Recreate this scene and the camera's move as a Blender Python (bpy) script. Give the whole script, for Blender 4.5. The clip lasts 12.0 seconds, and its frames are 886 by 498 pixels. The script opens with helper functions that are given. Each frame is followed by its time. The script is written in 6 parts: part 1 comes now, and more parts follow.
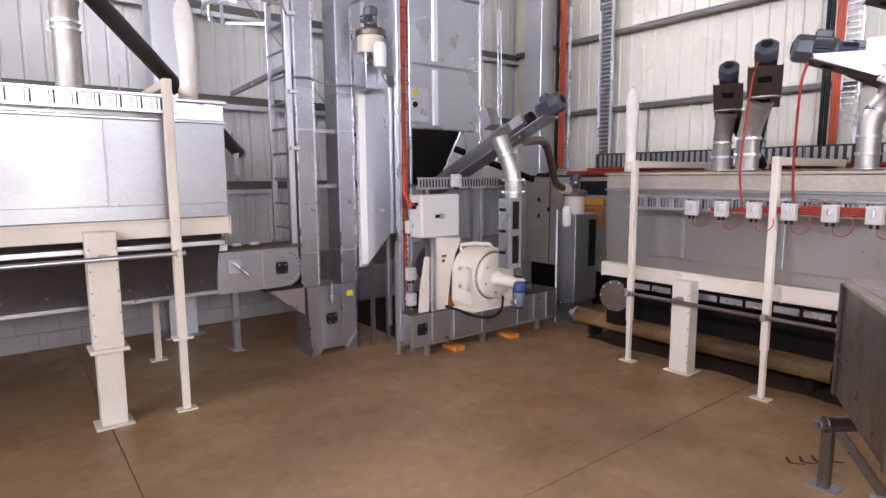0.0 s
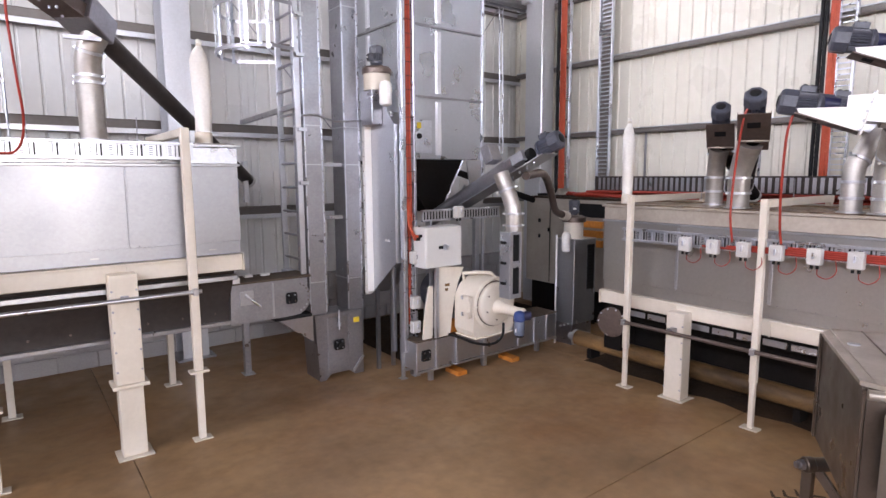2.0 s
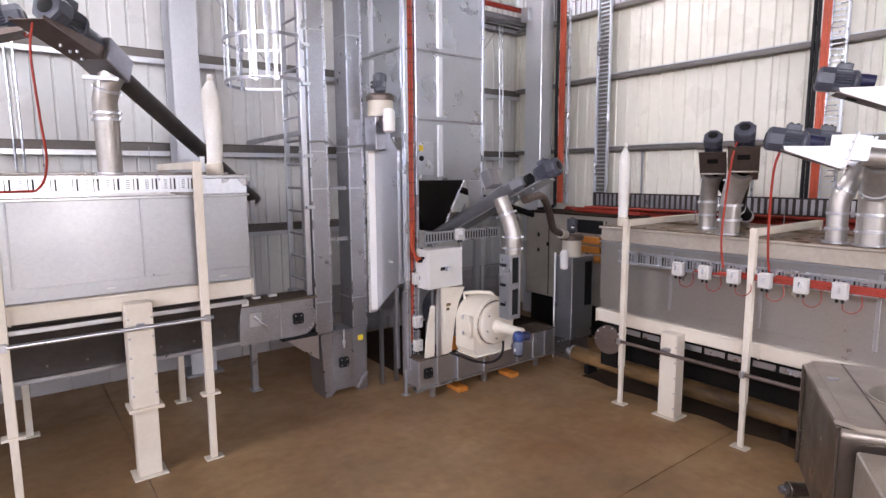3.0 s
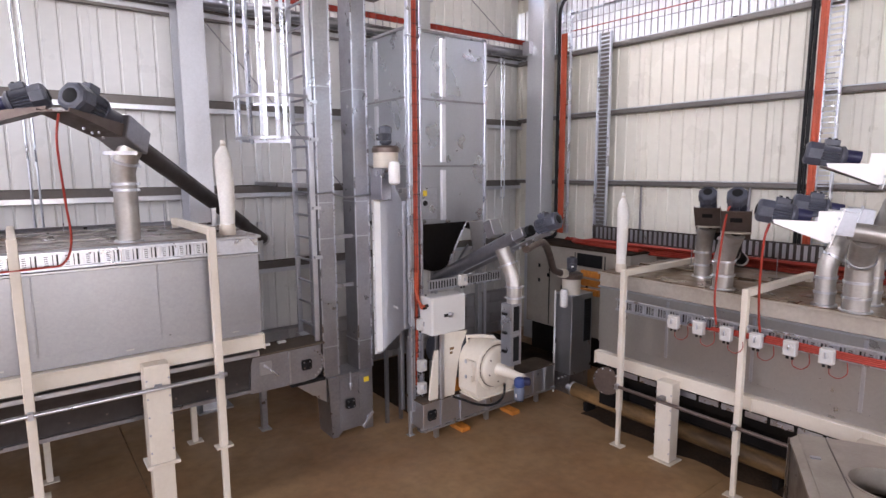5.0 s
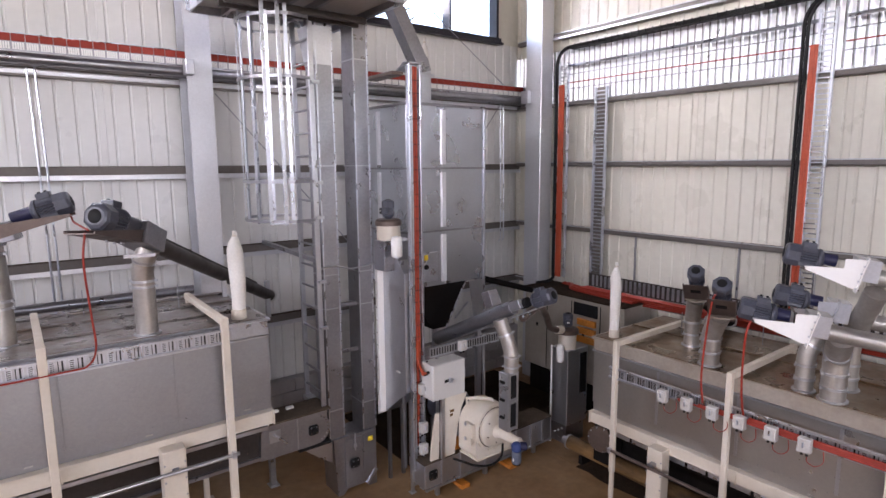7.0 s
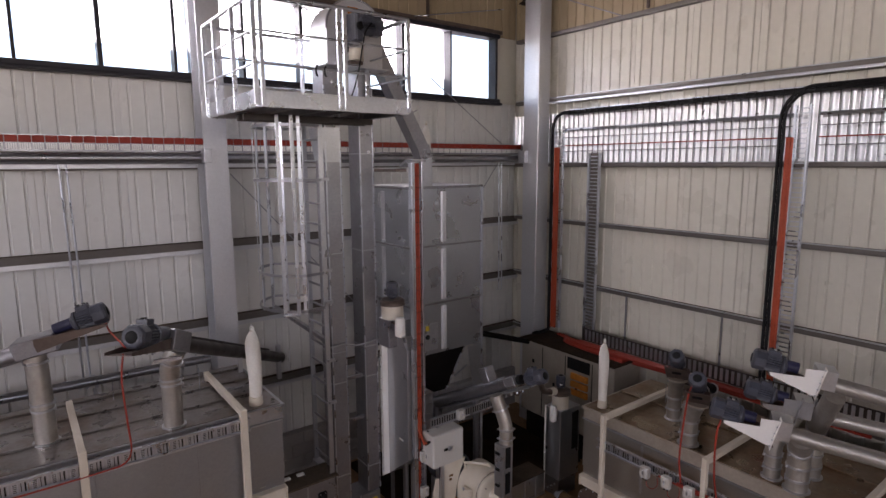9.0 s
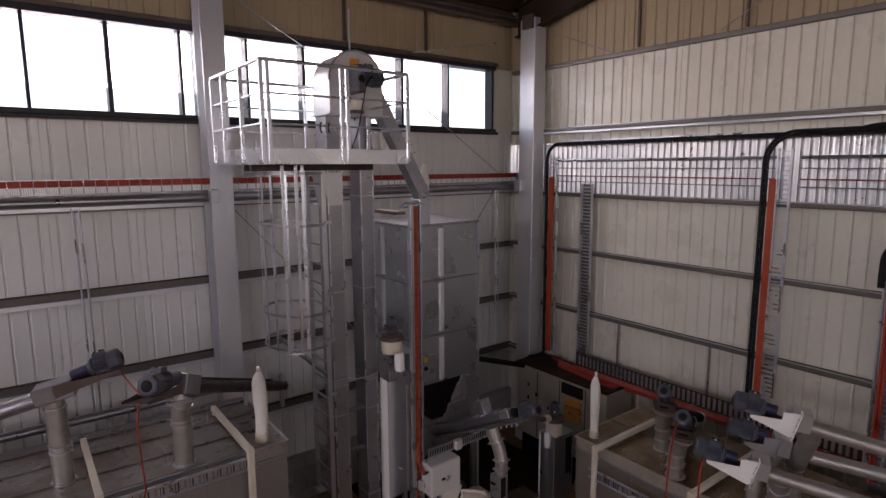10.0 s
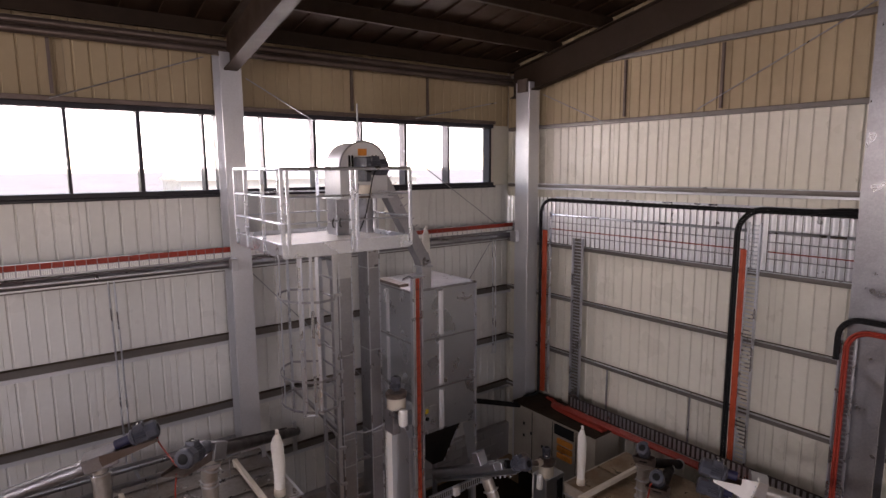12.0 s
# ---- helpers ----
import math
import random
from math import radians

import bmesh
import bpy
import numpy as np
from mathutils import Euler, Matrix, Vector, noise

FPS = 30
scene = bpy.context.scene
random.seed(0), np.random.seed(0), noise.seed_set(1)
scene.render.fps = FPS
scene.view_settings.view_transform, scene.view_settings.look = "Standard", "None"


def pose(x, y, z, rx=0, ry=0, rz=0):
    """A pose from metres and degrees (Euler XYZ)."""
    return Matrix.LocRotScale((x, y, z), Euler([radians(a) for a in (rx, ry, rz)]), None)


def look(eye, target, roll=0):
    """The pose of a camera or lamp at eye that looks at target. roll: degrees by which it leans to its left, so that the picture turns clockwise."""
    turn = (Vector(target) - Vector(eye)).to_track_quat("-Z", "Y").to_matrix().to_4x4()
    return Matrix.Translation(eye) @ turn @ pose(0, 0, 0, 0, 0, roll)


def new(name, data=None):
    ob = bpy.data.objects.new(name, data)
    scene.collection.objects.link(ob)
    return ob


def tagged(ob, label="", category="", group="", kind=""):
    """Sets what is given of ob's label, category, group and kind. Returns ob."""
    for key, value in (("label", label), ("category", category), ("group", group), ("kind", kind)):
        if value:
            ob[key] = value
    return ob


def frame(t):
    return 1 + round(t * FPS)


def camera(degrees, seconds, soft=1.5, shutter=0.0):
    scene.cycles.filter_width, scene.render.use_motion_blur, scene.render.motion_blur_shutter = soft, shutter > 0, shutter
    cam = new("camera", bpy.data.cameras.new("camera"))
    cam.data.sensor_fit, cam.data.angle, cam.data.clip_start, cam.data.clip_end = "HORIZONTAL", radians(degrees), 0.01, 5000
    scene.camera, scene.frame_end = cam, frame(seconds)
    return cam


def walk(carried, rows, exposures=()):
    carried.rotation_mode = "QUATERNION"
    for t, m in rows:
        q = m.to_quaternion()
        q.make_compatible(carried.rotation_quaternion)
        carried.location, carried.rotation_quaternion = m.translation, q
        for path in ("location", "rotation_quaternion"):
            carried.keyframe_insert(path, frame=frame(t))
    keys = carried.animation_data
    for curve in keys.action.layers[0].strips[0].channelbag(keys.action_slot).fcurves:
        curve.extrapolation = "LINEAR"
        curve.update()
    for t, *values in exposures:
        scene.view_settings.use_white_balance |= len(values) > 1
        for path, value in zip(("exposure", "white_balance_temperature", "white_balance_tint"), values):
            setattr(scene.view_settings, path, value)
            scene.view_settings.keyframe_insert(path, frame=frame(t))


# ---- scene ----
cam = camera(75.8, 12.0)
PATH = [
    (0, (0.181, 0.105, 1.875), (1.397, 1.673, 1.622), -0.3),
    (0.5, (0.164, 0.076, 1.931), (1.379, 1.645, 1.678), -0.3),
    (1, (0.138, 0.041, 2.003), (1.35, 1.612, 1.749), -0.3),
    (1.5, (0.102, 0.008, 2.1), (1.313, 1.579, 1.844), -0.3),
    (2, (0.062, -0.036, 2.234), (1.271, 1.536, 1.976), -0.3),
    (2.5, (0.012, -0.095, 2.374), (1.22, 1.478, 2.113), -0.3),
    (3, (-0.048, -0.157, 2.507), (1.16, 1.415, 2.244), -0.3),
    (5, (-0.141, -0.246, 3.104), (1.062, 1.328, 2.828), -0.3),
    (5.5, (-0.158, -0.259, 3.254), (1.045, 1.314, 2.977), -0.3),
    (6, (-0.164, -0.298, 3.462), (1.036, 1.277, 3.183), -0.3),
    (6.5, (-0.189, -0.342, 3.73), (1.01, 1.233, 3.443), -0.4),
    (7, (-0.228, -0.385, 3.998), (0.97, 1.19, 3.707), -0.4),
    (9, (-0.418, -0.685, 5.079), (0.774, 0.894, 4.781), -0.3),
    (9.5, (-0.485, -0.772, 5.339), (0.711, 0.804, 5.043), -0.3),
    (10, (-0.552, -0.869, 5.583), (0.646, 0.705, 5.292), -0.3),
    (10.5, (-0.614, -0.987, 5.821), (0.581, 0.59, 5.532), -0.4),
    (11, (-0.68, -1.129, 6.068), (0.509, 0.454, 5.783), -0.4),
    (11.5, (-0.767, -1.255, 6.319), (0.421, 0.329, 6.036), -0.4),
    (12, (-0.866, -1.394, 6.593), (0.322, 0.189, 6.31), -0.4),
]
EXPOSURES = [(0.0, 3.12, 6550, 22), (3.0, 3.06, 6550, 22), (5.0, 2.86, 6600, 23), (6.0, 2.72, 6600, 23), (7.0, 2.58, 6600, 24), (7.8, 2.28, 6650, 24), (8.8, 1.65, 6900, 24),
             (9.5, 1.10, 7000, 28), (10.1, 1.02, 7050, 28), (10.8, 1.08, 7100, 29), (12.0, 1.38, 7300, 29)]
walk(cam, [(t, look(eye, target, roll)) for t, eye, target, roll in PATH], EXPOSURES)

# ---- light: bright hazy sky, an assumed open door behind the camera, added fill lamps ----
world = bpy.data.worlds.new("sky")
scene.world = world
world.use_nodes = True
wn = world.node_tree
sky = wn.nodes.new("ShaderNodeTexSky")
sky.sky_type = "NISHITA"
sky.sun_disc = False
sky.sun_elevation = radians(48)
sky.sun_rotation = radians(200)
sky.air_density, sky.dust_density = 1.0, 0.4
wn.links.new(sky.outputs[0], wn.nodes["Background"].inputs[0])
wn.nodes["Background"].inputs[1].default_value = 0.15

SUN = bpy.data.lights.new("sun", "SUN")
SUN.energy, SUN.angle, SUN.color = 3.0, radians(0.6), (1.0, 0.95, 0.88)
new("sun", SUN).matrix_world = look((0, 0, 30), (6.0, 16.0, 4.0))


def area_lamp(name, eye, target, sx, sy, watts, colour):
    d = bpy.data.lights.new(name, "AREA")
    d.shape, d.size, d.size_y, d.energy, d.color = "RECTANGLE", sx, sy, watts, colour
    ob = new(name, d)
    ob.matrix_world = look(eye, target)
    return ob


# door, west and south lamps are added fills in unseen openings
area_lamp("unseen_door_fill", (0.3, -19.95, 2.1), (0.3, 0, 2.1), 4.6, 4.0, 50, (1.0, 0.93, 0.85))
area_lamp("unseen_west_fill", (-10.9, -5.0, 6.85), (0, -5.0, 6.85), 22.0, 1.1, 390, (0.97, 0.98, 1.0))
area_lamp("north_window_daylight", (-2.3, 7.84, 7.0), (-2.3, 0, 7.0), 7.9, 0.8, 65, (0.97, 0.98, 1.0))
area_lamp("north_window_daylight", (4.0, 7.84, 7.0), (4.0, 0, 7.0), 4.3, 0.8, 42, (0.97, 0.98, 1.0))
area_lamp("unseen_south_fill", (-1.6, -19.9, 6.85), (-1.6, 0, 6.85), 17.0, 1.1, 160, (0.95, 0.97, 1.0))


# ---- materials ----
def mat(name, colour, rough=0.5, metal=0.0, grain=0.0, grain_scale=30.0, stain=0.0, stain_scale=1.5, stain_colour=None,
        bump=0.0, bump_scale=80.0, rough_var=0.1, stretch=(1, 1, 1), spangle=0.0, spec=0.5, rand=0.0,
        tint=None, tint_scale=0.5):
    """A principled surface with variation at two scales: grain and stains, and a fine relief."""
    m = bpy.data.materials.new(name)
    m.use_nodes = True
    t = m.node_tree
    b = t.nodes["Principled BSDF"]
    b.inputs["Metallic"].default_value = metal
    b.inputs["Specular IOR Level"].default_value = spec
    co = t.nodes.new("ShaderNodeTexCoord")
    mp = t.nodes.new("ShaderNodeMapping")
    mp.inputs["Scale"].default_value = stretch
    geo = t.nodes.new("ShaderNodeNewGeometry")
    t.links.new(geo.outputs["Position"], mp.inputs["Vector"])

    def noise_at(scale, detail=4.0, vec=mp):
        n = t.nodes.new("ShaderNodeTexNoise")
        n.inputs["Scale"].default_value, n.inputs["Detail"].default_value = scale, detail
        t.links.new(vec.outputs["Vector"], n.inputs["Vector"])
        return n

    def mix(kind, fac, a, c):
        x = t.nodes.new("ShaderNodeMix")
        x.data_type, x.blend_type = "RGBA", kind
        for sock, v in ((x.inputs[0], fac), (x.inputs[6], a), (x.inputs[7], c)):
            if hasattr(v, "is_output"):
                t.links.new(v, sock)
            else:
                sock.default_value = v
        return x.outputs[2]

    def ramp(sock, lo, hi, a=0.0, c=1.0):
        r = t.nodes.new("ShaderNodeMapRange")
        r.inputs[1].default_value, r.inputs[2].default_value, r.inputs[3].default_value, r.inputs[4].default_value = lo, hi, a, c
        t.links.new(sock, r.inputs[0])
        return r.outputs[0]

    col = (*colour, 1)
    n2 = noise_at(stain_scale, 6.0)
    if stain:
        sc = (*(stain_colour or [c * 0.45 for c in colour]), 1)
        col = mix("MIX", ramp(n2.outputs[0], 0.42, 0.72, 0.0, stain), col, sc)
    if tint:
        n5 = noise_at(tint_scale, 7.0)
        n5.inputs["Roughness"].default_value = 0.62
        col = mix("MIX", ramp(n5.outputs[0], 0.48, 0.68, 0.0, 0.8), col, (*tint, 1))
    if grain:
        n1 = noise_at(grain_scale, 3.0)
        g = t.nodes.new("ShaderNodeCombineColor")
        v = ramp(n1.outputs[0], 0.25, 0.75, 1 - grain, 1 + grain)
        for i in range(3):
            t.links.new(v, g.inputs[i])
        col = mix("MULTIPLY", 1.0, col, g.outputs[0])
    if spangle:
        vo = t.nodes.new("ShaderNodeTexVoronoi")
        vo.inputs["Scale"].default_value = 55.0
        t.links.new(mp.outputs["Vector"], vo.inputs["Vector"])
        sep = t.nodes.new("ShaderNodeSeparateColor")
        t.links.new(vo.outputs["Color"], sep.inputs[0])
        g = t.nodes.new("ShaderNodeCombineColor")
        v = ramp(sep.outputs[0], 0, 1, 1 - spangle, 1 + spangle)
        for i in range(3):
            t.links.new(v, g.inputs[i])
        col = mix("MULTIPLY", 1.0, col, g.outputs[0])
    if rand:
        oi = t.nodes.new("ShaderNodeObjectInfo")
        g = t.nodes.new("ShaderNodeCombineColor")
        v = ramp(oi.outputs["Random"], 0, 1, 1 - rand, 1 + rand)
        for i in range(3):
            t.links.new(v, g.inputs[i])
        col = mix("MULTIPLY", 1.0, col, g.outputs[0])
    if hasattr(col, "is_output"):
        t.links.new(col, b.inputs["Base Color"])
    else:
        b.inputs["Base Color"].default_value = col
    n3 = noise_at(stain_scale * 4, 5.0)
    t.links.new(ramp(n3.outputs[0], 0.3, 0.7, max(rough - rough_var, 0.03), min(rough + rough_var, 1)), b.inputs["Roughness"])
    if bump:
        n4 = noise_at(bump_scale, 4.0)
        bp = t.nodes.new("ShaderNodeBump")
        bp.inputs["Strength"].default_value, bp.inputs["Distance"].default_value = bump, 0.01
        t.links.new(n4.outputs[0], bp.inputs["Height"])
        t.links.new(bp.outputs[0], b.inputs["Normal"])
    return m


GALV = mat("galvanised_steel", (0.535, 0.548, 0.58), 0.33, 0.92, 0.04, 40, 0.3, 1.2, (0.425, 0.425, 0.45), spangle=0.03, rough_var=0.06)
GALV_SHEET = mat("galvanised_sheet", (0.60, 0.625, 0.68), 0.30, 0.95, 0.04, 30, 0.3, 0.9, (0.48, 0.49, 0.53), spangle=0.05, rough_var=0.07)
PANEL = mat("bin_panel_sheet", (0.365, 0.372, 0.395), 0.37, 0.87, 0.03, 30, 0.45, 0.7, (0.285, 0.28, 0.283), spangle=0.03, rough_var=0.05)
# same sheet, lighter and warmer: light on the lower bin is in it
PANEL_LOW = mat("lower_bin_panel_sheet", (0.455, 0.443, 0.43), 0.31, 0.88, 0.03, 30, 0.22, 0.8, (0.38, 0.36, 0.34), spangle=0.02, rough_var=0.05)
PIPE = mat("bright_duct_sheet", (0.45, 0.43, 0.405), 0.44, 0.8, 0.06, 40, 0.5, 3.5, (0.29, 0.25, 0.21), rough_var=0.12)
GALV_DULL = mat("dull_galvanised_steel", (0.35, 0.35, 0.375), 0.36, 0.92, 0.06, 40, 0.5, 1.6, (0.22, 0.205, 0.208), spangle=0.05, rough_var=0.1)
CORRUGATED = mat("bare_corrugated_sheet", (0.80, 0.81, 0.84), 0.30, 0.7, 0.03, 30, 0.15, 0.8, (0.70, 0.70, 0.73), rough_var=0.03)
COLUMN = mat("matt_galvanised_column", (0.59, 0.60, 0.63), 0.33, 0.5, 0.03, 25, 0.35, 0.9, (0.48, 0.475, 0.485), spangle=0.03, rough_var=0.04, spec=0.6)
BIN_SHEET = mat("matt_galvanised_sheet", (0.50, 0.525, 0.57), 0.29, 0.9, 0.02, 25, 0.25, 0.8, (0.42, 0.43, 0.46), spangle=0.02, rough_var=0.04)
# girt brown: dust and the shade on the girts in one colour
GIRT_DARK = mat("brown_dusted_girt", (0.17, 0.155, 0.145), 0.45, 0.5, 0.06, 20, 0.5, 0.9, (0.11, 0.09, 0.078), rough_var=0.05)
# paler sheet for the folds: their highlight is in the colour
HIGHLIGHT_FOLD = mat("highlight_fold_sheet", (0.74, 0.75, 0.79), 0.35, 0.35, 0.03, 30, 0.1, 0.8, (0.66, 0.66, 0.7))
# near-black: the shade under the bins is put into this colour
DARK_SHEET = mat("near_black_sheet", (0.010, 0.009, 0.009), 0.6, 0.0, 0.15, 25, 0.5, 1.6, (0.018, 0.012, 0.008), spec=0.08)
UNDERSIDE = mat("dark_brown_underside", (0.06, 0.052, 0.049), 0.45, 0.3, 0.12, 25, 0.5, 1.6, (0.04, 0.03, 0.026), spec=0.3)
DUSTY = mat("dust_covered_sheet", (0.10, 0.076, 0.057), 0.8, 0.0, 0.15, 35, 0.8, 1.4, (0.036, 0.024, 0.016), 0.15, 60, spec=0.15)
LID_DUST = mat("dusty_lid_sheet", (0.25, 0.185, 0.125), 0.33, 0.8, 0.14, 30, 0.85, 1.1, (0.10, 0.06, 0.034), 0.05, 50, spec=0.8, tint=(0.19, 0.10, 0.043), tint_scale=2.2, rough_var=0.12)
LID_GREY = mat("grey_dusted_lid_sheet", (0.30, 0.28, 0.272), 0.33, 0.8, 0.12, 30, 0.8, 1.1, (0.15, 0.122, 0.106), 0.05, 50, spec=0.8, tint=(0.2, 0.15, 0.12), tint_scale=2.2, rough_var=0.12)
PALE_DUST = mat("pale_dusty_sheet", (0.46, 0.41, 0.35), 0.5, 0.55, 0.08, 30, 0.55, 1.7, (0.28, 0.225, 0.18), 0.08, 50, spec=0.3)
# paler copy of the stainless, with the upper faces' reflection in its colour
LIT_STAINLESS = mat("lit_stainless_top", (0.42, 0.375, 0.32), 0.4, 0.7, 0.06, 50, 0.5, 1.8, (0.28, 0.235, 0.19), 0.03, 40)
STAINLESS = mat("stainless_sheet", (0.145, 0.119, 0.10), 0.34, 0.8, 0.06, 60, 0.45, 1.5, (0.09, 0.07, 0.056), 0.02, 40)
CREAM = mat("cream_paint", (0.65, 0.59, 0.50), 0.48, 0, 0.03, 30, 0.4, 2.2, (0.47, 0.39, 0.30), 0.03, 60)
LIGHT_GREY = mat("pale_grey_plastic", (0.5, 0.485, 0.465), 0.5, 0, 0.03, 30, 0.3, 4, (0.4, 0.37, 0.34))
IVORY = mat("ivory_paint", (0.72, 0.665, 0.57), 0.42, 0, 0.03, 30, 0.4, 3.0, (0.56, 0.47, 0.36), 0.03, 60)
GREY_BLUE = mat("grey_blue_motor_paint", (0.12, 0.14, 0.19), 0.4, 0, 0.1, 60, 0.4, 6, (0.07, 0.075, 0.09), spec=0.5)
WHITE = mat("white_paint", (0.8, 0.79, 0.77), 0.45, 0, 0.02, 30, 0.15, 2.0, (0.62, 0.6, 0.56))
ENAMEL = mat("white_enamel", (0.60, 0.59, 0.57), 0.38, 0, 0.02, 30, 0.25, 2.0, (0.5, 0.47, 0.43))
# near-black brown that paints the floor shade; also on the cabinet top
NEAR_BLACK = mat("near_black_brown", (0.028, 0.018, 0.012), 0.9, 0, 0.3, 40, 0.6, 3, (0.06, 0.036, 0.02), 0.3, 60, spec=0.15)
CLADDING = mat("cream_cladding", (0.65, 0.625, 0.545), 0.32, 0, 0.03, 12, 0.4, 0.5, (0.53, 0.485, 0.405), rand=0.035, spec=0.55)
PALE_CLADDING = mat("pale_grey_cladding", (0.67, 0.665, 0.65), 0.34, 0, 0.03, 12, 0.4, 0.5, (0.56, 0.54, 0.51), rand=0.035, spec=0.5)
# darker tan for the wall sheets above the windows
UPPER_TAN = mat("upper_tan_cladding", (0.40, 0.315, 0.20), 0.5, 0, 0.03, 12, 0.55, 0.5, (0.28, 0.2, 0.115), rand=0.03, spec=0.25)
TAN = mat("tan_paint", (0.27, 0.155, 0.062), 0.55, 0, 0.12, 30, 1.0, 1.3, (0.010, 0.006, 0.004), spec=0.3, stretch=(1, 0.8, 2.5), tint=(0.02, 0.012, 0.007), tint_scale=1.1)
BEIGE = mat("beige_paint", (0.36, 0.325, 0.28), 0.4, 0.0, 0.05, 30, 0.6, 1.6, (0.2, 0.165, 0.13), spec=0.5)
MOTOR = mat("blue_grey_motor_paint", (0.062, 0.067, 0.088), 0.4, 0.0, 0.15, 60, 0.5, 6, (0.03, 0.03, 0.038), spec=0.5)
BLUE = mat("blue_motor_paint", (0.02, 0.021, 0.06), 0.42, 0.0, 0.1, 60, 0.4, 6, (0.012, 0.012, 0.028), spec=0.4)
PUMP_BLUE = mat("bright_blue_paint", (0.03, 0.06, 0.2), 0.42, 0.0, 0.1, 60, 0.4, 6, (0.03, 0.04, 0.1), spec=0.4)
BROWNGREY = mat("brown_grey_steel", (0.15, 0.115, 0.10), 0.4, 0.6, 0.1, 30, 0.5, 3, (0.09, 0.066, 0.055), spec=0.4)
BLACK = mat("black_rubber", (0.009, 0.009, 0.010), 0.6, 0, 0.15, 40, spec=0.2)
RED = mat("red_cable_sheath", (0.31, 0.036, 0.021), 0.5, 0, 0.12, 30, 0.4, 4, (0.20, 0.028, 0.018), spec=0.3)
ORANGE = mat("orange_cable_sheath", (0.41, 0.066, 0.026), 0.5, 0, 0.12, 30, 0.4, 4, (0.28, 0.045, 0.02), spec=0.3)
TIMBER = mat("orange_painted_block", (0.62, 0.22, 0.03), 0.6, 0, 0.15, 30, 0.4, 5, (0.3, 0.12, 0.03))
YELLOW = mat("yellow_label", (0.75, 0.55, 0.03), 0.5)
# dark brown for the unseen walls, so they bounce little light
LOW_BOUNCE = mat("low_bounce_brown", (0.05, 0.04, 0.034), 0.7, 0, 0.08, 12, 0.5, 0.5, (0.035, 0.028, 0.023), spec=0.2)
FRAME = mat("dark_window_frame", (0.022, 0.021, 0.028), 0.45, 0.0, 0.05, 30, 0.2, 3, spec=0.3)
# very dark browns: the dimness under the roof is put into them
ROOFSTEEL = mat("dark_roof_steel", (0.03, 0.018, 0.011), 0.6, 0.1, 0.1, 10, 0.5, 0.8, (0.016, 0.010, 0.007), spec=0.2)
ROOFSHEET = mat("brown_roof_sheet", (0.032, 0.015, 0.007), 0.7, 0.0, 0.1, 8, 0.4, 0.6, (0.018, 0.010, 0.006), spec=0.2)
BLOCK = mat("concrete_block", (0.40, 0.385, 0.385), 0.9, 0, 0.08, 60, 0.4, 1.5, (0.30, 0.275, 0.265), 0.4, 120, rand=0.05, spec=0.2)
FLOOR = mat("dusty_concrete", (0.30, 0.182, 0.086), 0.5, 0, 0.16, 9, 0.9, 0.6, (0.16, 0.092, 0.043), 0.06, 90, rough_var=0.16, spec=0.5, tint=(0.235, 0.115, 0.046), tint_scale=0.5)
JOINT = mat("dark_joint", (0.075, 0.058, 0.042), 0.9, 0, 0.1, 30, spec=0.1)
TREAD = mat("dark_tyre_dirt", (0.06, 0.043, 0.03), 0.9, 0, 0.3, 60, spec=0.1)
FABRIC = mat("white_filter_fabric", (0.78, 0.76, 0.72), 0.9, 0, 0.06, 50, 0.25, 6, (0.62, 0.58, 0.52), 0.25, 60)
DRYGROUND = mat("dry_ground", (0.34, 0.325, 0.31), 0.9, 0, 0.15, 0.4, 0.4, 0.05)
GLASS = bpy.data.materials.new("window_glass")
GLASS.use_nodes = True
_g = GLASS.node_tree.nodes["Principled BSDF"]
_g.inputs["Transmission Weight"].default_value, _g.inputs["Roughness"].default_value, _g.inputs["IOR"].default_value = 1.0, 0.0, 1.02
_g.inputs["Base Color"].default_value = (0.97, 0.98, 0.98, 1)


# ---- mesh helpers ----
def box(bm, x0, x1, y0, y1, z0, z1, bevel=0.0, turn=None):
    r = bmesh.ops.create_cube(bm, size=1.0)
    vs = r["verts"]
    m = Matrix.Translation(((x0 + x1) / 2, (y0 + y1) / 2, (z0 + z1) / 2)) @ Matrix.Diagonal((abs(x1 - x0), abs(y1 - y0), abs(z1 - z0), 1))
    bmesh.ops.transform(bm, matrix=m if turn is None else turn @ m, verts=vs)
    if bevel:
        es = {e for v in vs for e in v.link_edges}
        bmesh.ops.bevel(bm, geom=list(es), offset=bevel, segments=1, profile=0.5, affect="EDGES")
    return bm


def rod(bm, p, q, r, n=16, r2=None):
    p, q = Vector(p), Vector(q)
    d = q - p
    m = Matrix.Translation((p + q) / 2) @ d.to_track_quat("Z", "Y").to_matrix().to_4x4()
    bmesh.ops.create_cone(bm, cap_ends=True, cap_tris=False, segments=n, radius1=r, radius2=r if r2 is None else r2, depth=d.length, matrix=m)
    return bm


def bar(bm, p, q, w, h):
    """A straight rectangular bar from p to q."""
    p, q = Vector(p), Vector(q)
    d = q - p
    m = Matrix.Translation((p + q) / 2) @ d.to_track_quat("Z", "Y").to_matrix().to_4x4() @ Matrix.Diagonal((w, h, d.length, 1))
    bmesh.ops.create_cube(bm, size=1.0, matrix=m)
    return bm


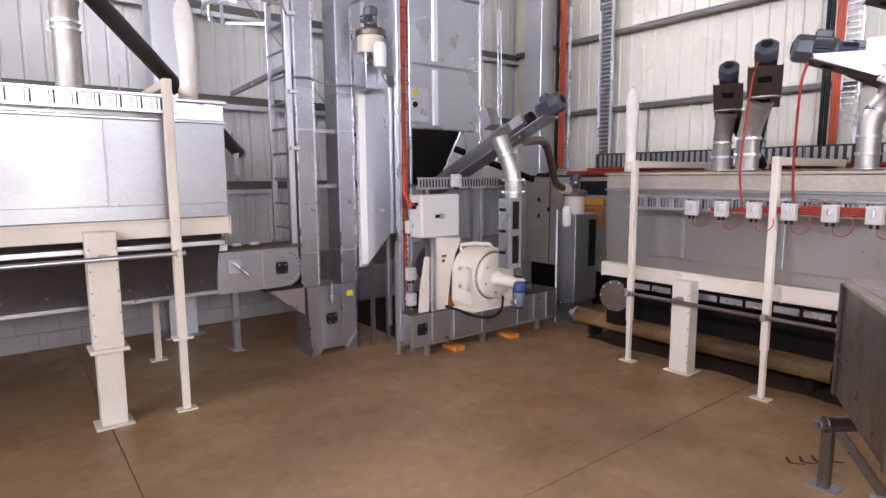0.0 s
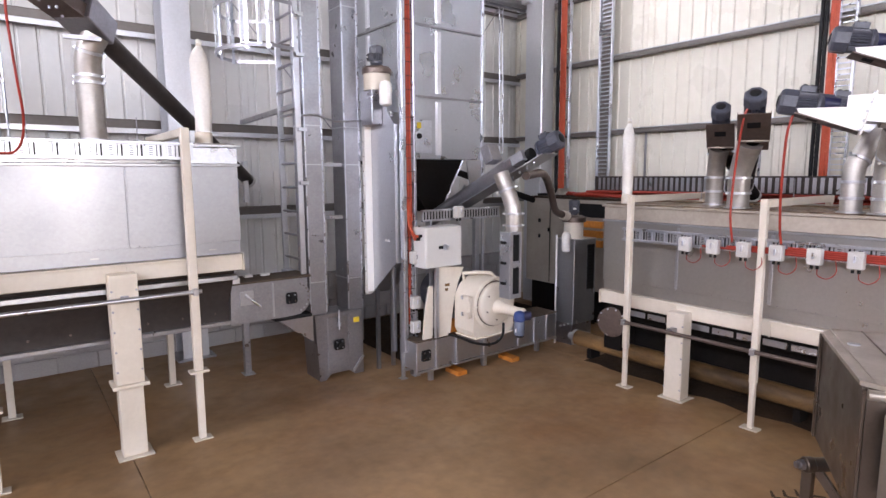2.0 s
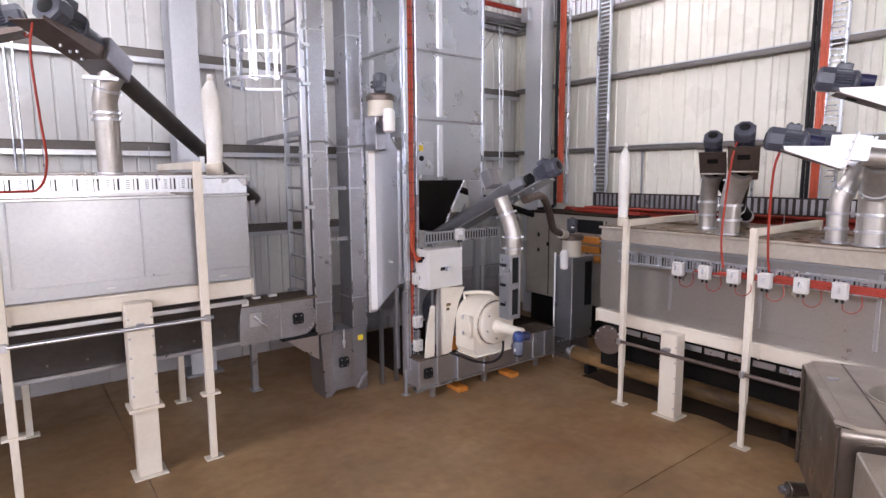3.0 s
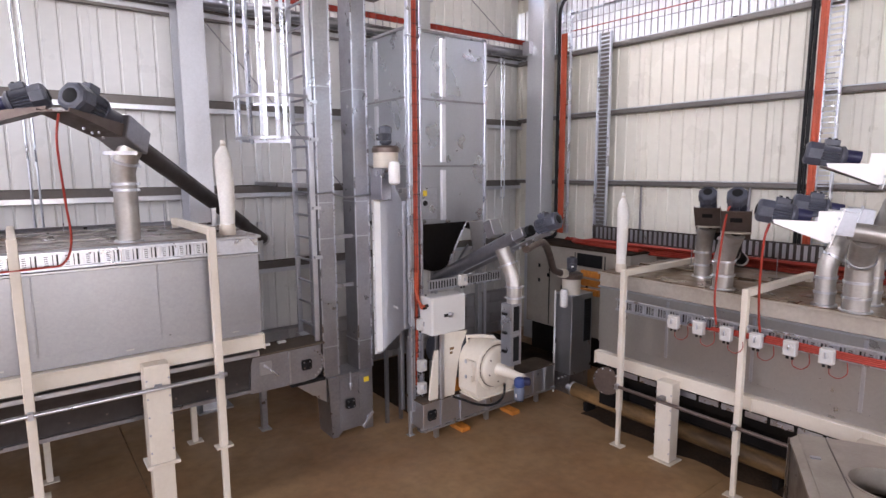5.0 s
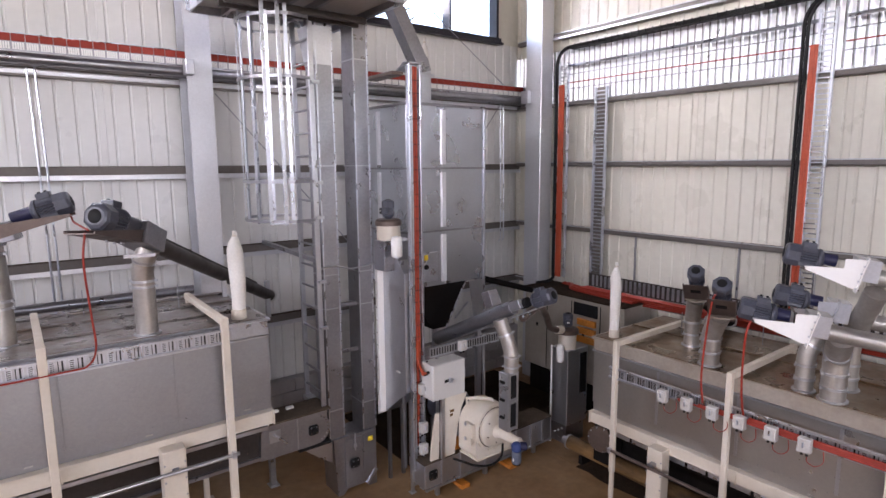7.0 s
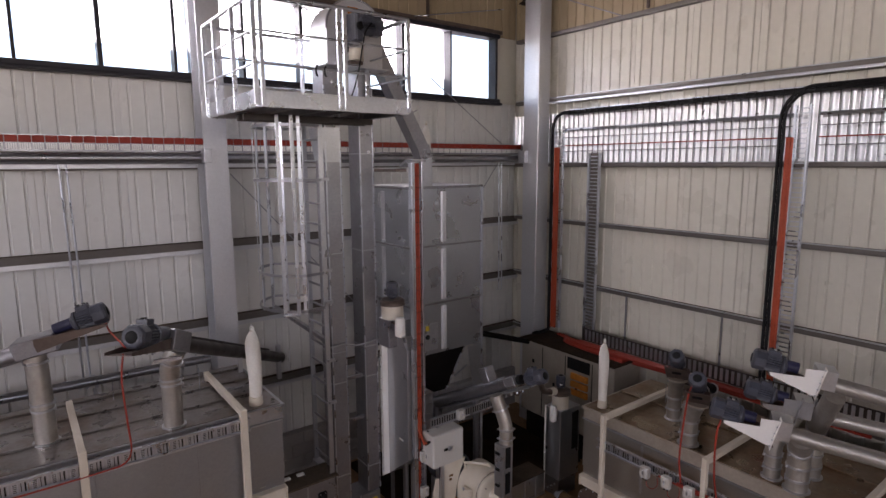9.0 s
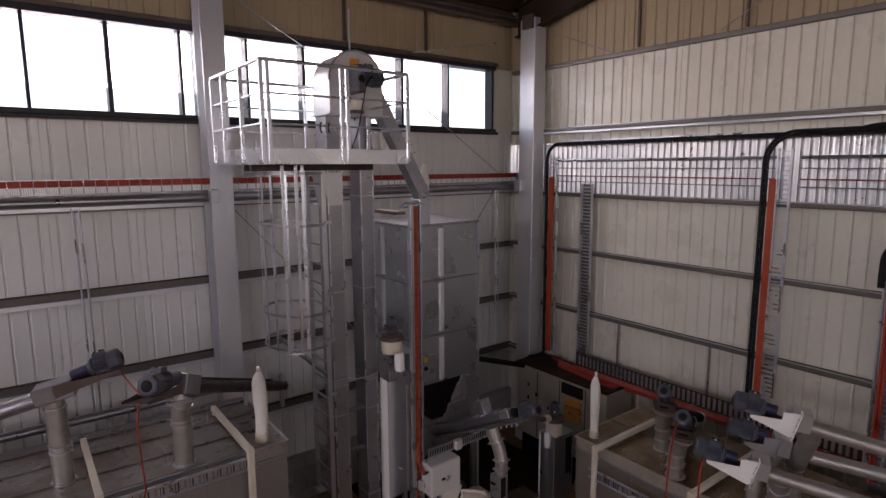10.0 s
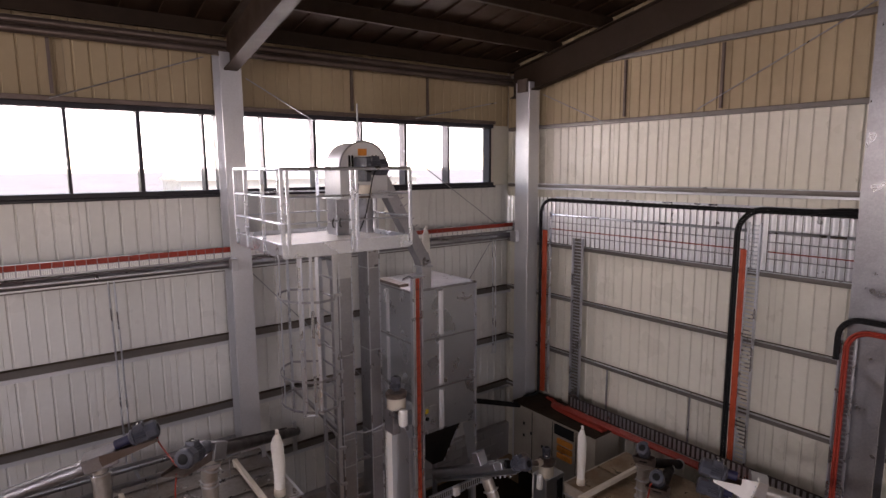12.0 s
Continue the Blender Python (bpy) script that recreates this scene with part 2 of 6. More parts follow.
def path(bm, pts, r, n=8):
    """A round tube swept along points; a list of radii gives a varying one."""
    pts = [Vector(p) for p in pts]
    rr = r if isinstance(r, (list, tuple)) else [r] * len(pts)
    rings, side = [], None
    for i, p in enumerate(pts):
        d = (pts[min(i + 1, len(pts) - 1)] - pts[max(i - 1, 0)]).normalized()
        if side is None:
            side = d.orthogonal().normalized()
        side = (side - d * side.dot(d)).normalized()
        up = d.cross(side)
        rings.append([bm.verts.new(p + (side * math.cos(a) + up * math.sin(a)) * rr[i]) for a in (2 * math.pi * k / n for k in range(n))])
    for a, c in zip(rings, rings[1:]):
        for k in range(n):
            bm.faces.new((a[k], a[(k + 1) % n], c[(k + 1) % n], c[k]))
    bm.faces.new(rings[0][::-1]), bm.faces.new(rings[-1])
    return bm


def curve_pts(pts, steps=6):
    """Points of a smooth curve through pts."""
    P = [Vector(p) for p in pts]
    P = [P[0] * 2 - P[1]] + P + [P[-1] * 2 - P[-2]]
    out = []
    for a, b, c, d in zip(P, P[1:], P[2:], P[3:]):
        for k in range(steps):
            u = k / steps
            out.append(0.5 * ((2 * b) + (c - a) * u + (2 * a - 5 * b + 4 * c - d) * u * u + (3 * b - a - 3 * c + d) * u ** 3))
    return out + [P[-2]]


def lathe(bm, base, axis, prof, n=24):
    """A turned solid: prof is (distance along the axis, radius)."""
    base, axis = Vector(base), Vector(axis).normalized()
    side = axis.orthogonal().normalized()
    up = axis.cross(side)
    rings = [[bm.verts.new(base + axis * h + (side * math.cos(2 * math.pi * k / n) + up * math.sin(2 * math.pi * k / n)) * max(r, 0.0005)) for k in range(n)] for h, r in prof]
    for a, c in zip(rings, rings[1:]):
        for k in range(n):
            bm.faces.new((a[k], a[(k + 1) % n], c[(k + 1) % n], c[k]))
    bm.faces.new(rings[0][::-1]), bm.faces.new(rings[-1])
    return bm


def prism(bm, pts, axis, a0, a1):
    """A polygon, given in the two other axes in order, drawn out along an axis from a0 to a1."""
    def at(p, a):
        return {"x": (a, p[0], p[1]), "y": (p[0], a, p[1]), "z": (p[0], p[1], a)}[axis]
    A, B = [bm.verts.new(at(p, a0)) for p in pts], [bm.verts.new(at(p, a1)) for p in pts]
    n = len(pts)
    for k in range(n):
        bm.faces.new((A[k], A[(k + 1) % n], B[(k + 1) % n], B[k]))
    bm.faces.new(A[::-1]), bm.faces.new(B)
    return bm


def BM():
    return bmesh.new()


def thing(name, base, label, category, group="", kind=""):
    ob = new(name)
    ob.location = base
    ob.empty_display_size = 0.1
    ob["base"] = list(base)
    return tagged(ob, label, category, group, kind)


def mesh_of(bm, name, material, base=(0, 0, 0), angle=35):
    bmesh.ops.recalc_face_normals(bm, faces=bm.faces[:])
    bmesh.ops.translate(bm, verts=bm.verts[:], vec=-Vector(base))
    me = bpy.data.meshes.new(name)
    bm.to_mesh(me)
    bm.free()
    me.polygons.foreach_set("use_smooth", [True] * len(me.polygons))
    me.set_sharp_from_angle(angle=radians(angle))
    me.materials.append(material)
    return me


def root_of(ob):
    while ob.parent:
        ob = ob.parent
    return ob


def part(name, bm, material, parent, label="", angle=35):
    """One mesh under a thing or under a part; bm is in world metres."""
    ob = new(name, mesh_of(bm, name, material, root_of(parent)["base"], angle))
    ob.parent = parent
    return tagged(ob, label)


def piece(name, me, parent, loc):
    """One more object on a shared mesh, for alike pieces."""
    ob = new(name, me)
    ob.parent = parent
    ob.location = Vector(loc) - Vector(root_of(parent)["base"])
    return ob


def single(name, bm, material, label, category, kind="", group="", base=None, angle=35):
    """A thing or a piece of the setting that is one mesh."""
    base = Vector(base if base is not None else (0, 0, 0))
    ob = new(name, mesh_of(bm, name, material, base, angle))
    ob.location = base
    ob["base"] = list(base)
    return tagged(ob, label, category, group, kind)


# ---- setting ----
XW, XE, YS, YN = -11.0, 7.78, -20.0, 7.75          # inner faces of the hall's walls
EAVE, SLOPE, RIDGE_Y = 8.19, 0.194, -6.0


def rafter_z(y):
    """Height of the rafters' underside."""
    return EAVE + SLOPE * (6.25 - max(y, RIDGE_Y)) - (SLOPE * (RIDGE_Y - y) if y < RIDGE_Y else 0)


ground = single("ground", box(BM(), -1500, 1500, -1500, 1500, -0.6, -0.35), DRYGROUND, "dry bare ground outside the hall", "ground", "structure")

# floor: a bed with concrete slabs between sawn joints
floor = single("floor", box(BM(), XW - 0.3, XE + 0.3, YS - 0.3, YN + 0.3, -0.34, -0.012), JOINT, "dusty brown concrete floor slab with sawn joints", "floor", "structure")
SLAB_X = [XW - 0.2, -9.4, -4.35, 0.71, 5.5, XE + 0.25]
SLAB_Y = [YS - 0.2, -12.4, -7.5, -2.6, 2.3, YN + 0.25]
for x0, x1 in zip(SLAB_X, SLAB_X[1:]):
    for y0, y1 in zip(SLAB_Y, SLAB_Y[1:]):
        part("slab", box(BM(), x0 + 0.003, x1 - 0.003, y0 + 0.003, y1 - 0.003, -0.03, 0, 0.002), FLOOR, floor)


def sheet_mesh(name, width, z0, z1, pitch=0.197, rib=0.016, depth=0.026, thick=0.05, paint=None):
    """A wall sheet with upright ribs, along x from 0, inner face towards -y at y = 0."""
    bm, pts, x = BM(), [(0.0, 0.0)], pitch / 2
    while x + rib < width:
        pts += [(x - rib / 2 - 0.010, 0), (x - rib / 2, -depth), (x + rib / 2, -depth), (x + rib / 2 + 0.010, 0)]
        x += pitch
    pts += [(width, 0.0), (width, thick), (0, thick)]
    return mesh_of(prism(bm, pts, "z", z0, z1), name, paint or CLADDING, angle=20)


def clad(wall, along, fixed, start, end, z0, z1, width=0.985, paint=None):
    """Sheets side by side: along "x" they face -y, along "y" they face -x."""
    me = sheet_mesh("cladding_sheet", width - 0.004, z0, z1, pitch=0.197 if along == "x" else 0.192, depth=-0.014 if along == "x" else 0.018, paint=paint)
    n = int(math.ceil(round((end - start) / width, 3)))
    for k in range(n):
        at = start + k * width
        if along == "x":
            ob = piece("cladding_sheet", me, wall, (at, fixed, 0))
        else:
            ob = piece("cladding_sheet", me, wall, (fixed, end - k * width, 0))
            ob.rotation_euler = (0, 0, radians(-90))


# north wall: block plinth, sheets below and above the window band
wall_north = single("wall_north", box(BM(), XW - 0.2, XE + 0.3, YN + 0.055, YN + 0.12, 0.0, 6.2), CLADDING, "cream ribbed sheet wall with a window band", "wall", "structure")
NX0, NX1 = -0.183 - 8 * 0.985, -0.183 + 8 * 0.985
clad(wall_north, "x", YN, NX0, NX1, 0.8, 6.22, paint=PALE_CLADDING)
for z0, z1, paint in ((0.8, 6.22, PALE_CLADDING), (7.46, 9.6, UPPER_TAN)):
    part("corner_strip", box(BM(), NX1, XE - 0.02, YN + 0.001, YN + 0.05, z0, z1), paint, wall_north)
clad(wall_north, "x", YN, NX0, NX1, 7.46, 9.6, paint=UPPER_TAN)
part("upper_lining", box(BM(), XW - 0.2, XE + 0.3, YN + 0.055, YN + 0.12, 7.46, 9.6), CLADDING, wall_north)
part("end_panel", box(BM(), XW, -6.3, YN + 0.02, YN + 0.12, 6.2, 7.46), CLADDING, wall_north)
part("end_panel", box(BM(), 7.25, XE + 0.3, YN + 0.02, YN + 0.12, 6.2, 7.46), CLADDING, wall_north)
block_me = mesh_of(box(BM(), 0, 0.392, 0, 0.17, 0, 0.192, 0.006), "block", BLOCK)
for row in range(4):
    for k in range(30):
        x = -4.0 + k * 0.4 - (0.2 if row % 2 else 0)
        if x < 7.4:
            piece("block", block_me, wall_north, (x, YN - 0.13, row * 0.2))
part("plinth_core", box(BM(), XW, XE + 0.1, YN - 0.11, YN + 0.05, 0, 0.79), BLOCK, wall_north)

# east wall: sheets, with a band of bare corrugated sheet at half height
wall_east = single("wall_east", box(BM(), XE + 0.055, XE + 0.12, YS - 0.2, YN + 0.12, 0.0, 5.05), CLADDING, "cream ribbed sheet wall with a bare metal band", "wall", "structure")
EY0, EY1 = 6.94 - 15 * 0.96, 6.94
for z0, z1, paint in ((0.02, 5.06, CLADDING), (5.985, 7.38, CLADDING), (7.383, 11.2, UPPER_TAN)):
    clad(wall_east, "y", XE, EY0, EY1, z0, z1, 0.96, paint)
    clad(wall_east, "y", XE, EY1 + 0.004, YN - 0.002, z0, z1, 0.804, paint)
part("south_panel", box(BM(), XE, XE + 0.05, YS, EY0, 0, 11.2), CLADDING, wall_east)
part("upper_lining", box(BM(), XE + 0.055, XE + 0.12, YS - 0.2, YN + 0.12, 5.985, 11.2), CLADDING, wall_east)
bm = BM()
pts, y = [], -4.0
while y < YN:
    pts += [(XE + 0.024 - 0.022 * math.cos(2 * math.pi * j / 8), y + 0.0138 * j) for j in range(8)]
    y += 0.11
pts += [(XE + 0.06, YN), (XE + 0.06, -4.0)]
part("corrugated_band", prism(bm, pts, "z", 5.06, 5.982), CORRUGATED, wall_east, "bare galvanised corrugated sheet band", 60)
# thin dark strips paint the shade in the corrugation's valleys
bm, y = BM(), -4.0
while y < YN - 0.1:
    box(bm, XE + 0.034, XE + 0.056, y + 0.0525, y + 0.0575, 5.06, 5.98)
    y += 0.11
tagged(part("band_groove", bm, UNDERSIDE, wall_east), kind="stuff")

# unseen west and south walls close the hall and cut bounced light
bm = box(BM(), XW - 0.15, XW, YS - 0.15, YN, 0, 6.25)
box(bm, XW - 0.15, XW, YS - 0.15, YN, 7.45, 11.2)
box(bm, XW - 0.15, XW, YS - 0.15, -16.1, 6.25, 7.45)
box(bm, XW - 0.15, XW, 6.1, YN, 6.25, 7.45)
single("wall_west", bm, LOW_BOUNCE, "unseen dark low-bounce wall with a high lamp opening", "wall", "structure")
bm = BM()
DOOR = (-2.1, 2.7, 4.2)
box(bm, XW, DOOR[0], YS - 0.15, YS, 0, 6.25)
box(bm, DOOR[1], XE + 0.1, YS - 0.15, YS, 0, 6.25)
box(bm, DOOR[0], DOOR[1], YS - 0.15, YS, DOOR[2], 6.25)
box(bm, XW, XE + 0.1, YS - 0.15, YS, 7.45, 11.2)
box(bm, XW, -10.15, YS - 0.15, YS, 6.25, 7.45)
box(bm, 6.95, XE + 0.1, YS - 0.15, YS, 6.25, 7.45)
single("wall_south", bm, LOW_BOUNCE, "unseen dark low-bounce wall with a doorway and a high lamp opening", "wall", "structure")

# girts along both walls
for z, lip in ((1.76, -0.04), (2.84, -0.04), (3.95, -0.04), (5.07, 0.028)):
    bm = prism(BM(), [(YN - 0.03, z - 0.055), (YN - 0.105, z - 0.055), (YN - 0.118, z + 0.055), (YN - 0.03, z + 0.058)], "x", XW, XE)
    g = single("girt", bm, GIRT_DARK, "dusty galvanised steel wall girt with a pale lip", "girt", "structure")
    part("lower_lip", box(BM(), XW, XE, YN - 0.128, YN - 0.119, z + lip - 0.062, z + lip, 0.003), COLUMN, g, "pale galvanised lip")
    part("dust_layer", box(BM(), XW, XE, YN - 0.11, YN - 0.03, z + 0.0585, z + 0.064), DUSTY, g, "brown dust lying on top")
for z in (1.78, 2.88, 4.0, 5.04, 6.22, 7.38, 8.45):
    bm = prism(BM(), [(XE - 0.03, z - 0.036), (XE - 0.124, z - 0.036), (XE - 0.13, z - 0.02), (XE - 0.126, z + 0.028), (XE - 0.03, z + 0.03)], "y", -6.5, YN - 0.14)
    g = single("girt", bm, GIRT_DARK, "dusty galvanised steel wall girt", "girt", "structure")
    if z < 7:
        # highlight along the girt's upper edge, put in as a brighter strip
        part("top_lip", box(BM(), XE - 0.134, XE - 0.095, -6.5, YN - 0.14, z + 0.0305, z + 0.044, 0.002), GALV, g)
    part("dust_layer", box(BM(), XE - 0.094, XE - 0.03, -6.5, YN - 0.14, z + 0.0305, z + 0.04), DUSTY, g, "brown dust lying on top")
single("flashing", box(BM(), XE - 0.16, XE - 0.132, -6.5, YN - 0.5, 6.145, 6.185, 0.004), GALV, "folded galvanised flashing over the bare band", "flashing", "structure")
for z, y in ((8.31, YN - 0.22), (8.43, YN - 0.16)):
    single("eave_strut", rod(BM(), (XW, y, z), (XE - 0.05, y, z), 0.055, 16), BROWNGREY, "brown round eave tube", "strut", "structure")


for y, z0 in ((4.93, 1.80), (3.30, 1.80)):
    single("sag_bar", box(BM(), XE - 0.10, XE - 0.075, y - 0.012, y + 0.012, z0, 2.843), GALV_DULL, "thin grey upright bar under the wall girt", "strut", "structure")


# windows
def window(name, x0, x1, mullions, z0=6.25, z1=7.44):
    w = single(name, box(BM(), x0, x1, YN - 0.16, YN + 0.1, z0 - 0.03, z0 + 0.035, 0.005), FRAME, "dark framed strip window high in the wall", "window", "structure")
    part("head_frame", box(BM(), x0, x1, YN - 0.15, YN + 0.1, z1 - 0.045, z1 + 0.03, 0.005), FRAME, w)
    part("lintel", box(BM(), x0 - 0.05, x1 + 0.05, YN - 0.16, YN - 0.03, z1 + 0.032, z1 + 0.10, 0.005), BROWNGREY, w, "brown steel lintel")
    part("sill", box(BM(), x0 - 0.05, x1 + 0.05, YN - 0.17, YN - 0.04, z0 - 0.075, z0 - 0.032, 0.005), FRAME, w)
    for k, x in enumerate(mullions):
        wd = 0.019 if k % 2 else 0.027
        part("mullion", box(BM(), x - wd, x + wd, YN - 0.13, YN + 0.08, z0 + 0.036, z1 - 0.046, 0.004), FRAME, w)
    for a, c in zip(mullions, mullions[1:]):
        p = part("pane", box(BM(), a + 0.035, c - 0.035, YN - 0.02, YN - 0.012, z0 + 0.036, z1 - 0.046), GLASS, w)
        p.visible_shadow = False


window("window_1", -6.3, 1.74, [-6.25, -5.35, -4.5, -3.62, -2.75, -1.95, -1.12, -0.25, 0.61, 1.47, 1.69])
window("window_2", 1.76, 7.22, [1.81, 2.37, 3.24, 4.13, 5.05, 6.06, 7.15])


# frames: columns, rafters, purlins, roof
def h_column(name, x, y, facing, w, d, h, label):
    """An H-section with its flange towards the hall."""
    bm = BM()
    if facing == "y":
        box(bm, x - w / 2, x + w / 2, y, y + 0.02, 0, h)
        box(bm, x - w / 2, x + w / 2, y + d - 0.02, y + d, 0, h)
        box(bm, x - 0.008, x + 0.008, y + 0.02, y + d - 0.02, 0, h)
    else:
        box(bm, x, x + 0.02, y - w / 2, y + w / 2, 0, h)
        box(bm, x + d - 0.02, x + d, y - w / 2, y + w / 2, 0, h)
        box(bm, x + 0.02, x + d - 0.02, y - 0.008, y + 0.008, 0, h)
    # duller steel on the west-facing column makes up for strong light there
    c = single(name, bm, COLUMN if facing == "y" else GALV_DULL, label, "column", "structure")
    b = (x - 0.22, x + 0.22, y - 0.06, y + d + 0.0) if facing == "y" else (x - 0.06, x + d, y - 0.22, y + 0.22)
    part("base_plate", box(BM(), *b, 0.001, 0.025, 0.003), GALV_DULL, c)
    return c


col = h_column("column_1", 1.79, 7.2, "y", 0.30, 0.38, 8.25, "galvanised steel column by the window wall")
part("bracket", box(BM(), 1.60, 1.70, 7.06, 7.197, 5.1, 5.28, 0.006), GALV, col)
col = single("column_2", box(BM(), 7.36, 7.66, 6.72, 7.1, 0, 8.25, 0.012), COLUMN, "large galvanised steel corner column", "column", "structure")
part("bracket", box(BM(), 7.26, 7.357, 6.95, 7.12, 5.08, 5.3, 0.006), GALV, col)
part("cleat", box(BM(), 7.3, 7.357, 6.75, 7.0, 8.05, 8.3, 0.006), BROWNGREY, col)
h_column("column_3", 7.24, 0.86, "x", 0.42, 0.38, 9.2, "galvanised steel column by the sheet wall")
h_column("column_4", -4.2, 7.2, "y", 0.30, 0.38, 8.25, "galvanised steel column by the window wall")


def rafter(name, x):
    bm = BM()
    for off, w, th in ((0.0, 0.2, 0.02), (0.53, 0.2, 0.02), (0.265, 0.012, 0.51)):
        for ya, yb in ((7.3, RIDGE_Y), (RIDGE_Y, YS)):
            za, zb = rafter_z(ya) + off, rafter_z(yb) + off
            prism(bm, [(ya, za - th / 2), (yb, zb - th / 2), (yb, zb + th / 2), (ya, za + th / 2)], "x", x - w / 2, x + w / 2)
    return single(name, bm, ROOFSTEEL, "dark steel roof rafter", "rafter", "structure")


for n, x in ((1, 1.79), (2, 7.5), (3, -4.2)):
    rafter("rafter_%d" % n, x)
for k in range(23):
    y = 7.45 - k * 1.15
    z = rafter_z(y) + 0.55
    bm = box(BM(), XW, XE, y - 0.035, y + 0.035, z + 0.001, z + 0.19)
    box(bm, XW, XE, y - 0.035, y + 0.075, z + 0.19, z + 0.2)
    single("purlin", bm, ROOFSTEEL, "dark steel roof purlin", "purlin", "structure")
bm = BM()
for ya, yb in ((7.95, RIDGE_Y), (RIDGE_Y, YS - 0.2)):
    n = 120
    for k in range(n):
        x0 = XW - 0.2 + k * (XE - XW + 0.4) / n
        x1 = x0 + (XE - XW + 0.4) / n
        o = 0.0 if k % 3 else 0.035
        za, zb = rafter_z(ya) + 0.76 + o, rafter_z(yb) + 0.76 + o
        prism(bm, [(ya, za), (yb, zb), (yb, zb + 0.06), (ya, za + 0.06)], "x", x0 - 0.004, x1 + 0.004)
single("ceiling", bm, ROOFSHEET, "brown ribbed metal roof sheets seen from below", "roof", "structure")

# tie rods of the wall bracing
for p, q in (((2.05, 7.52, 4.95), (4.4, 7.52, 2.3)), ((7.2, 7.55, 5.15), (5.0, 7.55, 2.4)), ((2.1, 7.5, 7.95), (4.6, 7.5, 6.6)), ((7.2, 7.5, 7.9), (5.2, 7.5, 7.5)),
             ((7.2, 7.45, 5.4), (4.9, 7.45, 6.9)), ((7.62, 6.6, 8.0), (7.62, 5.2, 7.4)), ((7.62, 1.1, 8.6), (7.62, 3.4, 7.45)), ((1.5, 7.5, 8.2), (-0.4, 7.5, 7.5))):
    single("tie_rod", rod(BM(), p, q, 0.009, 8), GALV_DULL, "thin diagonal steel bracing rod", "brace", "structure")
for x in (-0.35, 4.0, 5.62):
    single("splice_post", box(BM(), x - 0.02, x + 0.02, YN - 0.06, YN - 0.024, 7.58, 8.28), BROWNGREY, "slim brown sheet splice", "trim", "structure")
for y in (4.8, 3.1):
    single("splice_post", box(BM(), XE - 0.06, XE - 0.024, y - 0.02, y + 0.02, 7.45, 8.4), BROWNGREY, "slim brown sheet splice", "trim", "structure")

# far sheds outside the windows
for x, y, w, h in ((-30, 70, 46, 4.6), (38, 85, 40, 5.0)):
    shed = thing("far_shed", (x, y, -0.35), "pale metal shed far outside the windows", "building", "sheds outside")
    part("wall", box(BM(), x - w / 2, x + w / 2, y, y + 12, -0.35, h), CLADDING, shed)
    part("roof", prism(BM(), [(y - 0.6, h), (y + 6, h + 1.6), (y + 12.6, h)], "x", x - w / 2 - 0.5, x + w / 2 + 0.5), CLADDING, shed)


# ---- shared fittings ----
def motor(parent, eye, axis, r, length, paint=MOTOR, box_up=(0, 0, 1)):
    """A finned electric motor: eye is its middle, axis points to the fan end."""
    c, a = Vector(eye), Vector(axis).normalized()
    up = Vector(box_up)
    up = (up - a * up.dot(a)).normalized()
    side = a.cross(up)
    h = length / 2
    bm = BM()
    lathe(bm, c - a * h, a, [(0, r * 0.55), (0.03, r * 0.98), (0.05, r * 0.98), (0.055, r * 0.8)], 20)
    # ribbed stator: rings whose radius goes up and down round the axis
    rings = []
    for d0 in (0.056, length * 0.62):
        rings.append([])
        for k in range(72):
            w = r * (0.95 if k % 3 == 0 else 0.8)
            ang = 2 * math.pi * (k + (0.35 if k % 3 == 1 else -0.35 if k % 3 == 2 else 0)) / 72
            rings[-1].append(bm.verts.new(c - a * (h - d0) + (up * math.cos(ang) + side * math.sin(ang)) * w))
    for k in range(72):
        bm.faces.new((rings[0][k], rings[0][(k + 1) % 72], rings[1][(k + 1) % 72], rings[1][k]))
    bm.faces.new(rings[0][::-1]), bm.faces.new(rings[1])
    body = part("motor", bm, paint, parent, "finned electric motor")
    # eight-sided fan cover
    bm = BM()
    rings = []
    for d0, w in ((0.10, 1.06), (0.40, 1.06), (0.46, 0.92), (0.485, 0.70)):
        rings.append([bm.verts.new(c + a * length * d0 + (up * math.cos(q) + side * math.sin(q)) * r * w * (1.0 if k % 2 else 1.02)) for k, q in enumerate(math.pi * (2 * j + 1) / 8 for j in range(8))])
    for p, q in zip(rings, rings[1:]):
        for k in range(8):
            bm.faces.new((p[k], p[(k + 1) % 8], q[(k + 1) % 8], q[k]))
    bm.faces.new(rings[0][::-1]), bm.faces.new(rings[-1])
    part("fan_cover", bm, paint, body, "", 20)
    part("fan_grille", lathe(BM(), c + a * (length * 0.493), a, [(0, r * 0.52), (0.006, r * 0.42), (0.009, r * 0.1)], 20), BLACK, body)
    m = Matrix.Translation(c - a * length * 0.08 + up * r * 1.12) @ Matrix((side, a, up)).transposed().to_4x4()
    bm = BM()
    box(bm, -r * 0.5, r * 0.5, -r * 0.55, r * 0.55, -r * 0.28, r * 0.28, 0.006)
    bmesh.ops.transform(bm, matrix=m, verts=bm.verts[:])
    part("terminal_box", bm, paint, body)
    bm = BM()
    box(bm, -0.018, 0.018, -0.012, 0.012, r * 0.281, r * 0.283 + 0.001)
    bmesh.ops.transform(bm, matrix=m, verts=bm.verts[:])
    part("rating_plate", bm, WHITE, body)
    for e in (-0.25, 0.25):
        q = m @ Vector((r * 0.12, r * e, r * 0.282))
        part("gland_plug", rod(BM(), q, q + up * 0.012, r * 0.13, 10), BLACK, body)
    return body


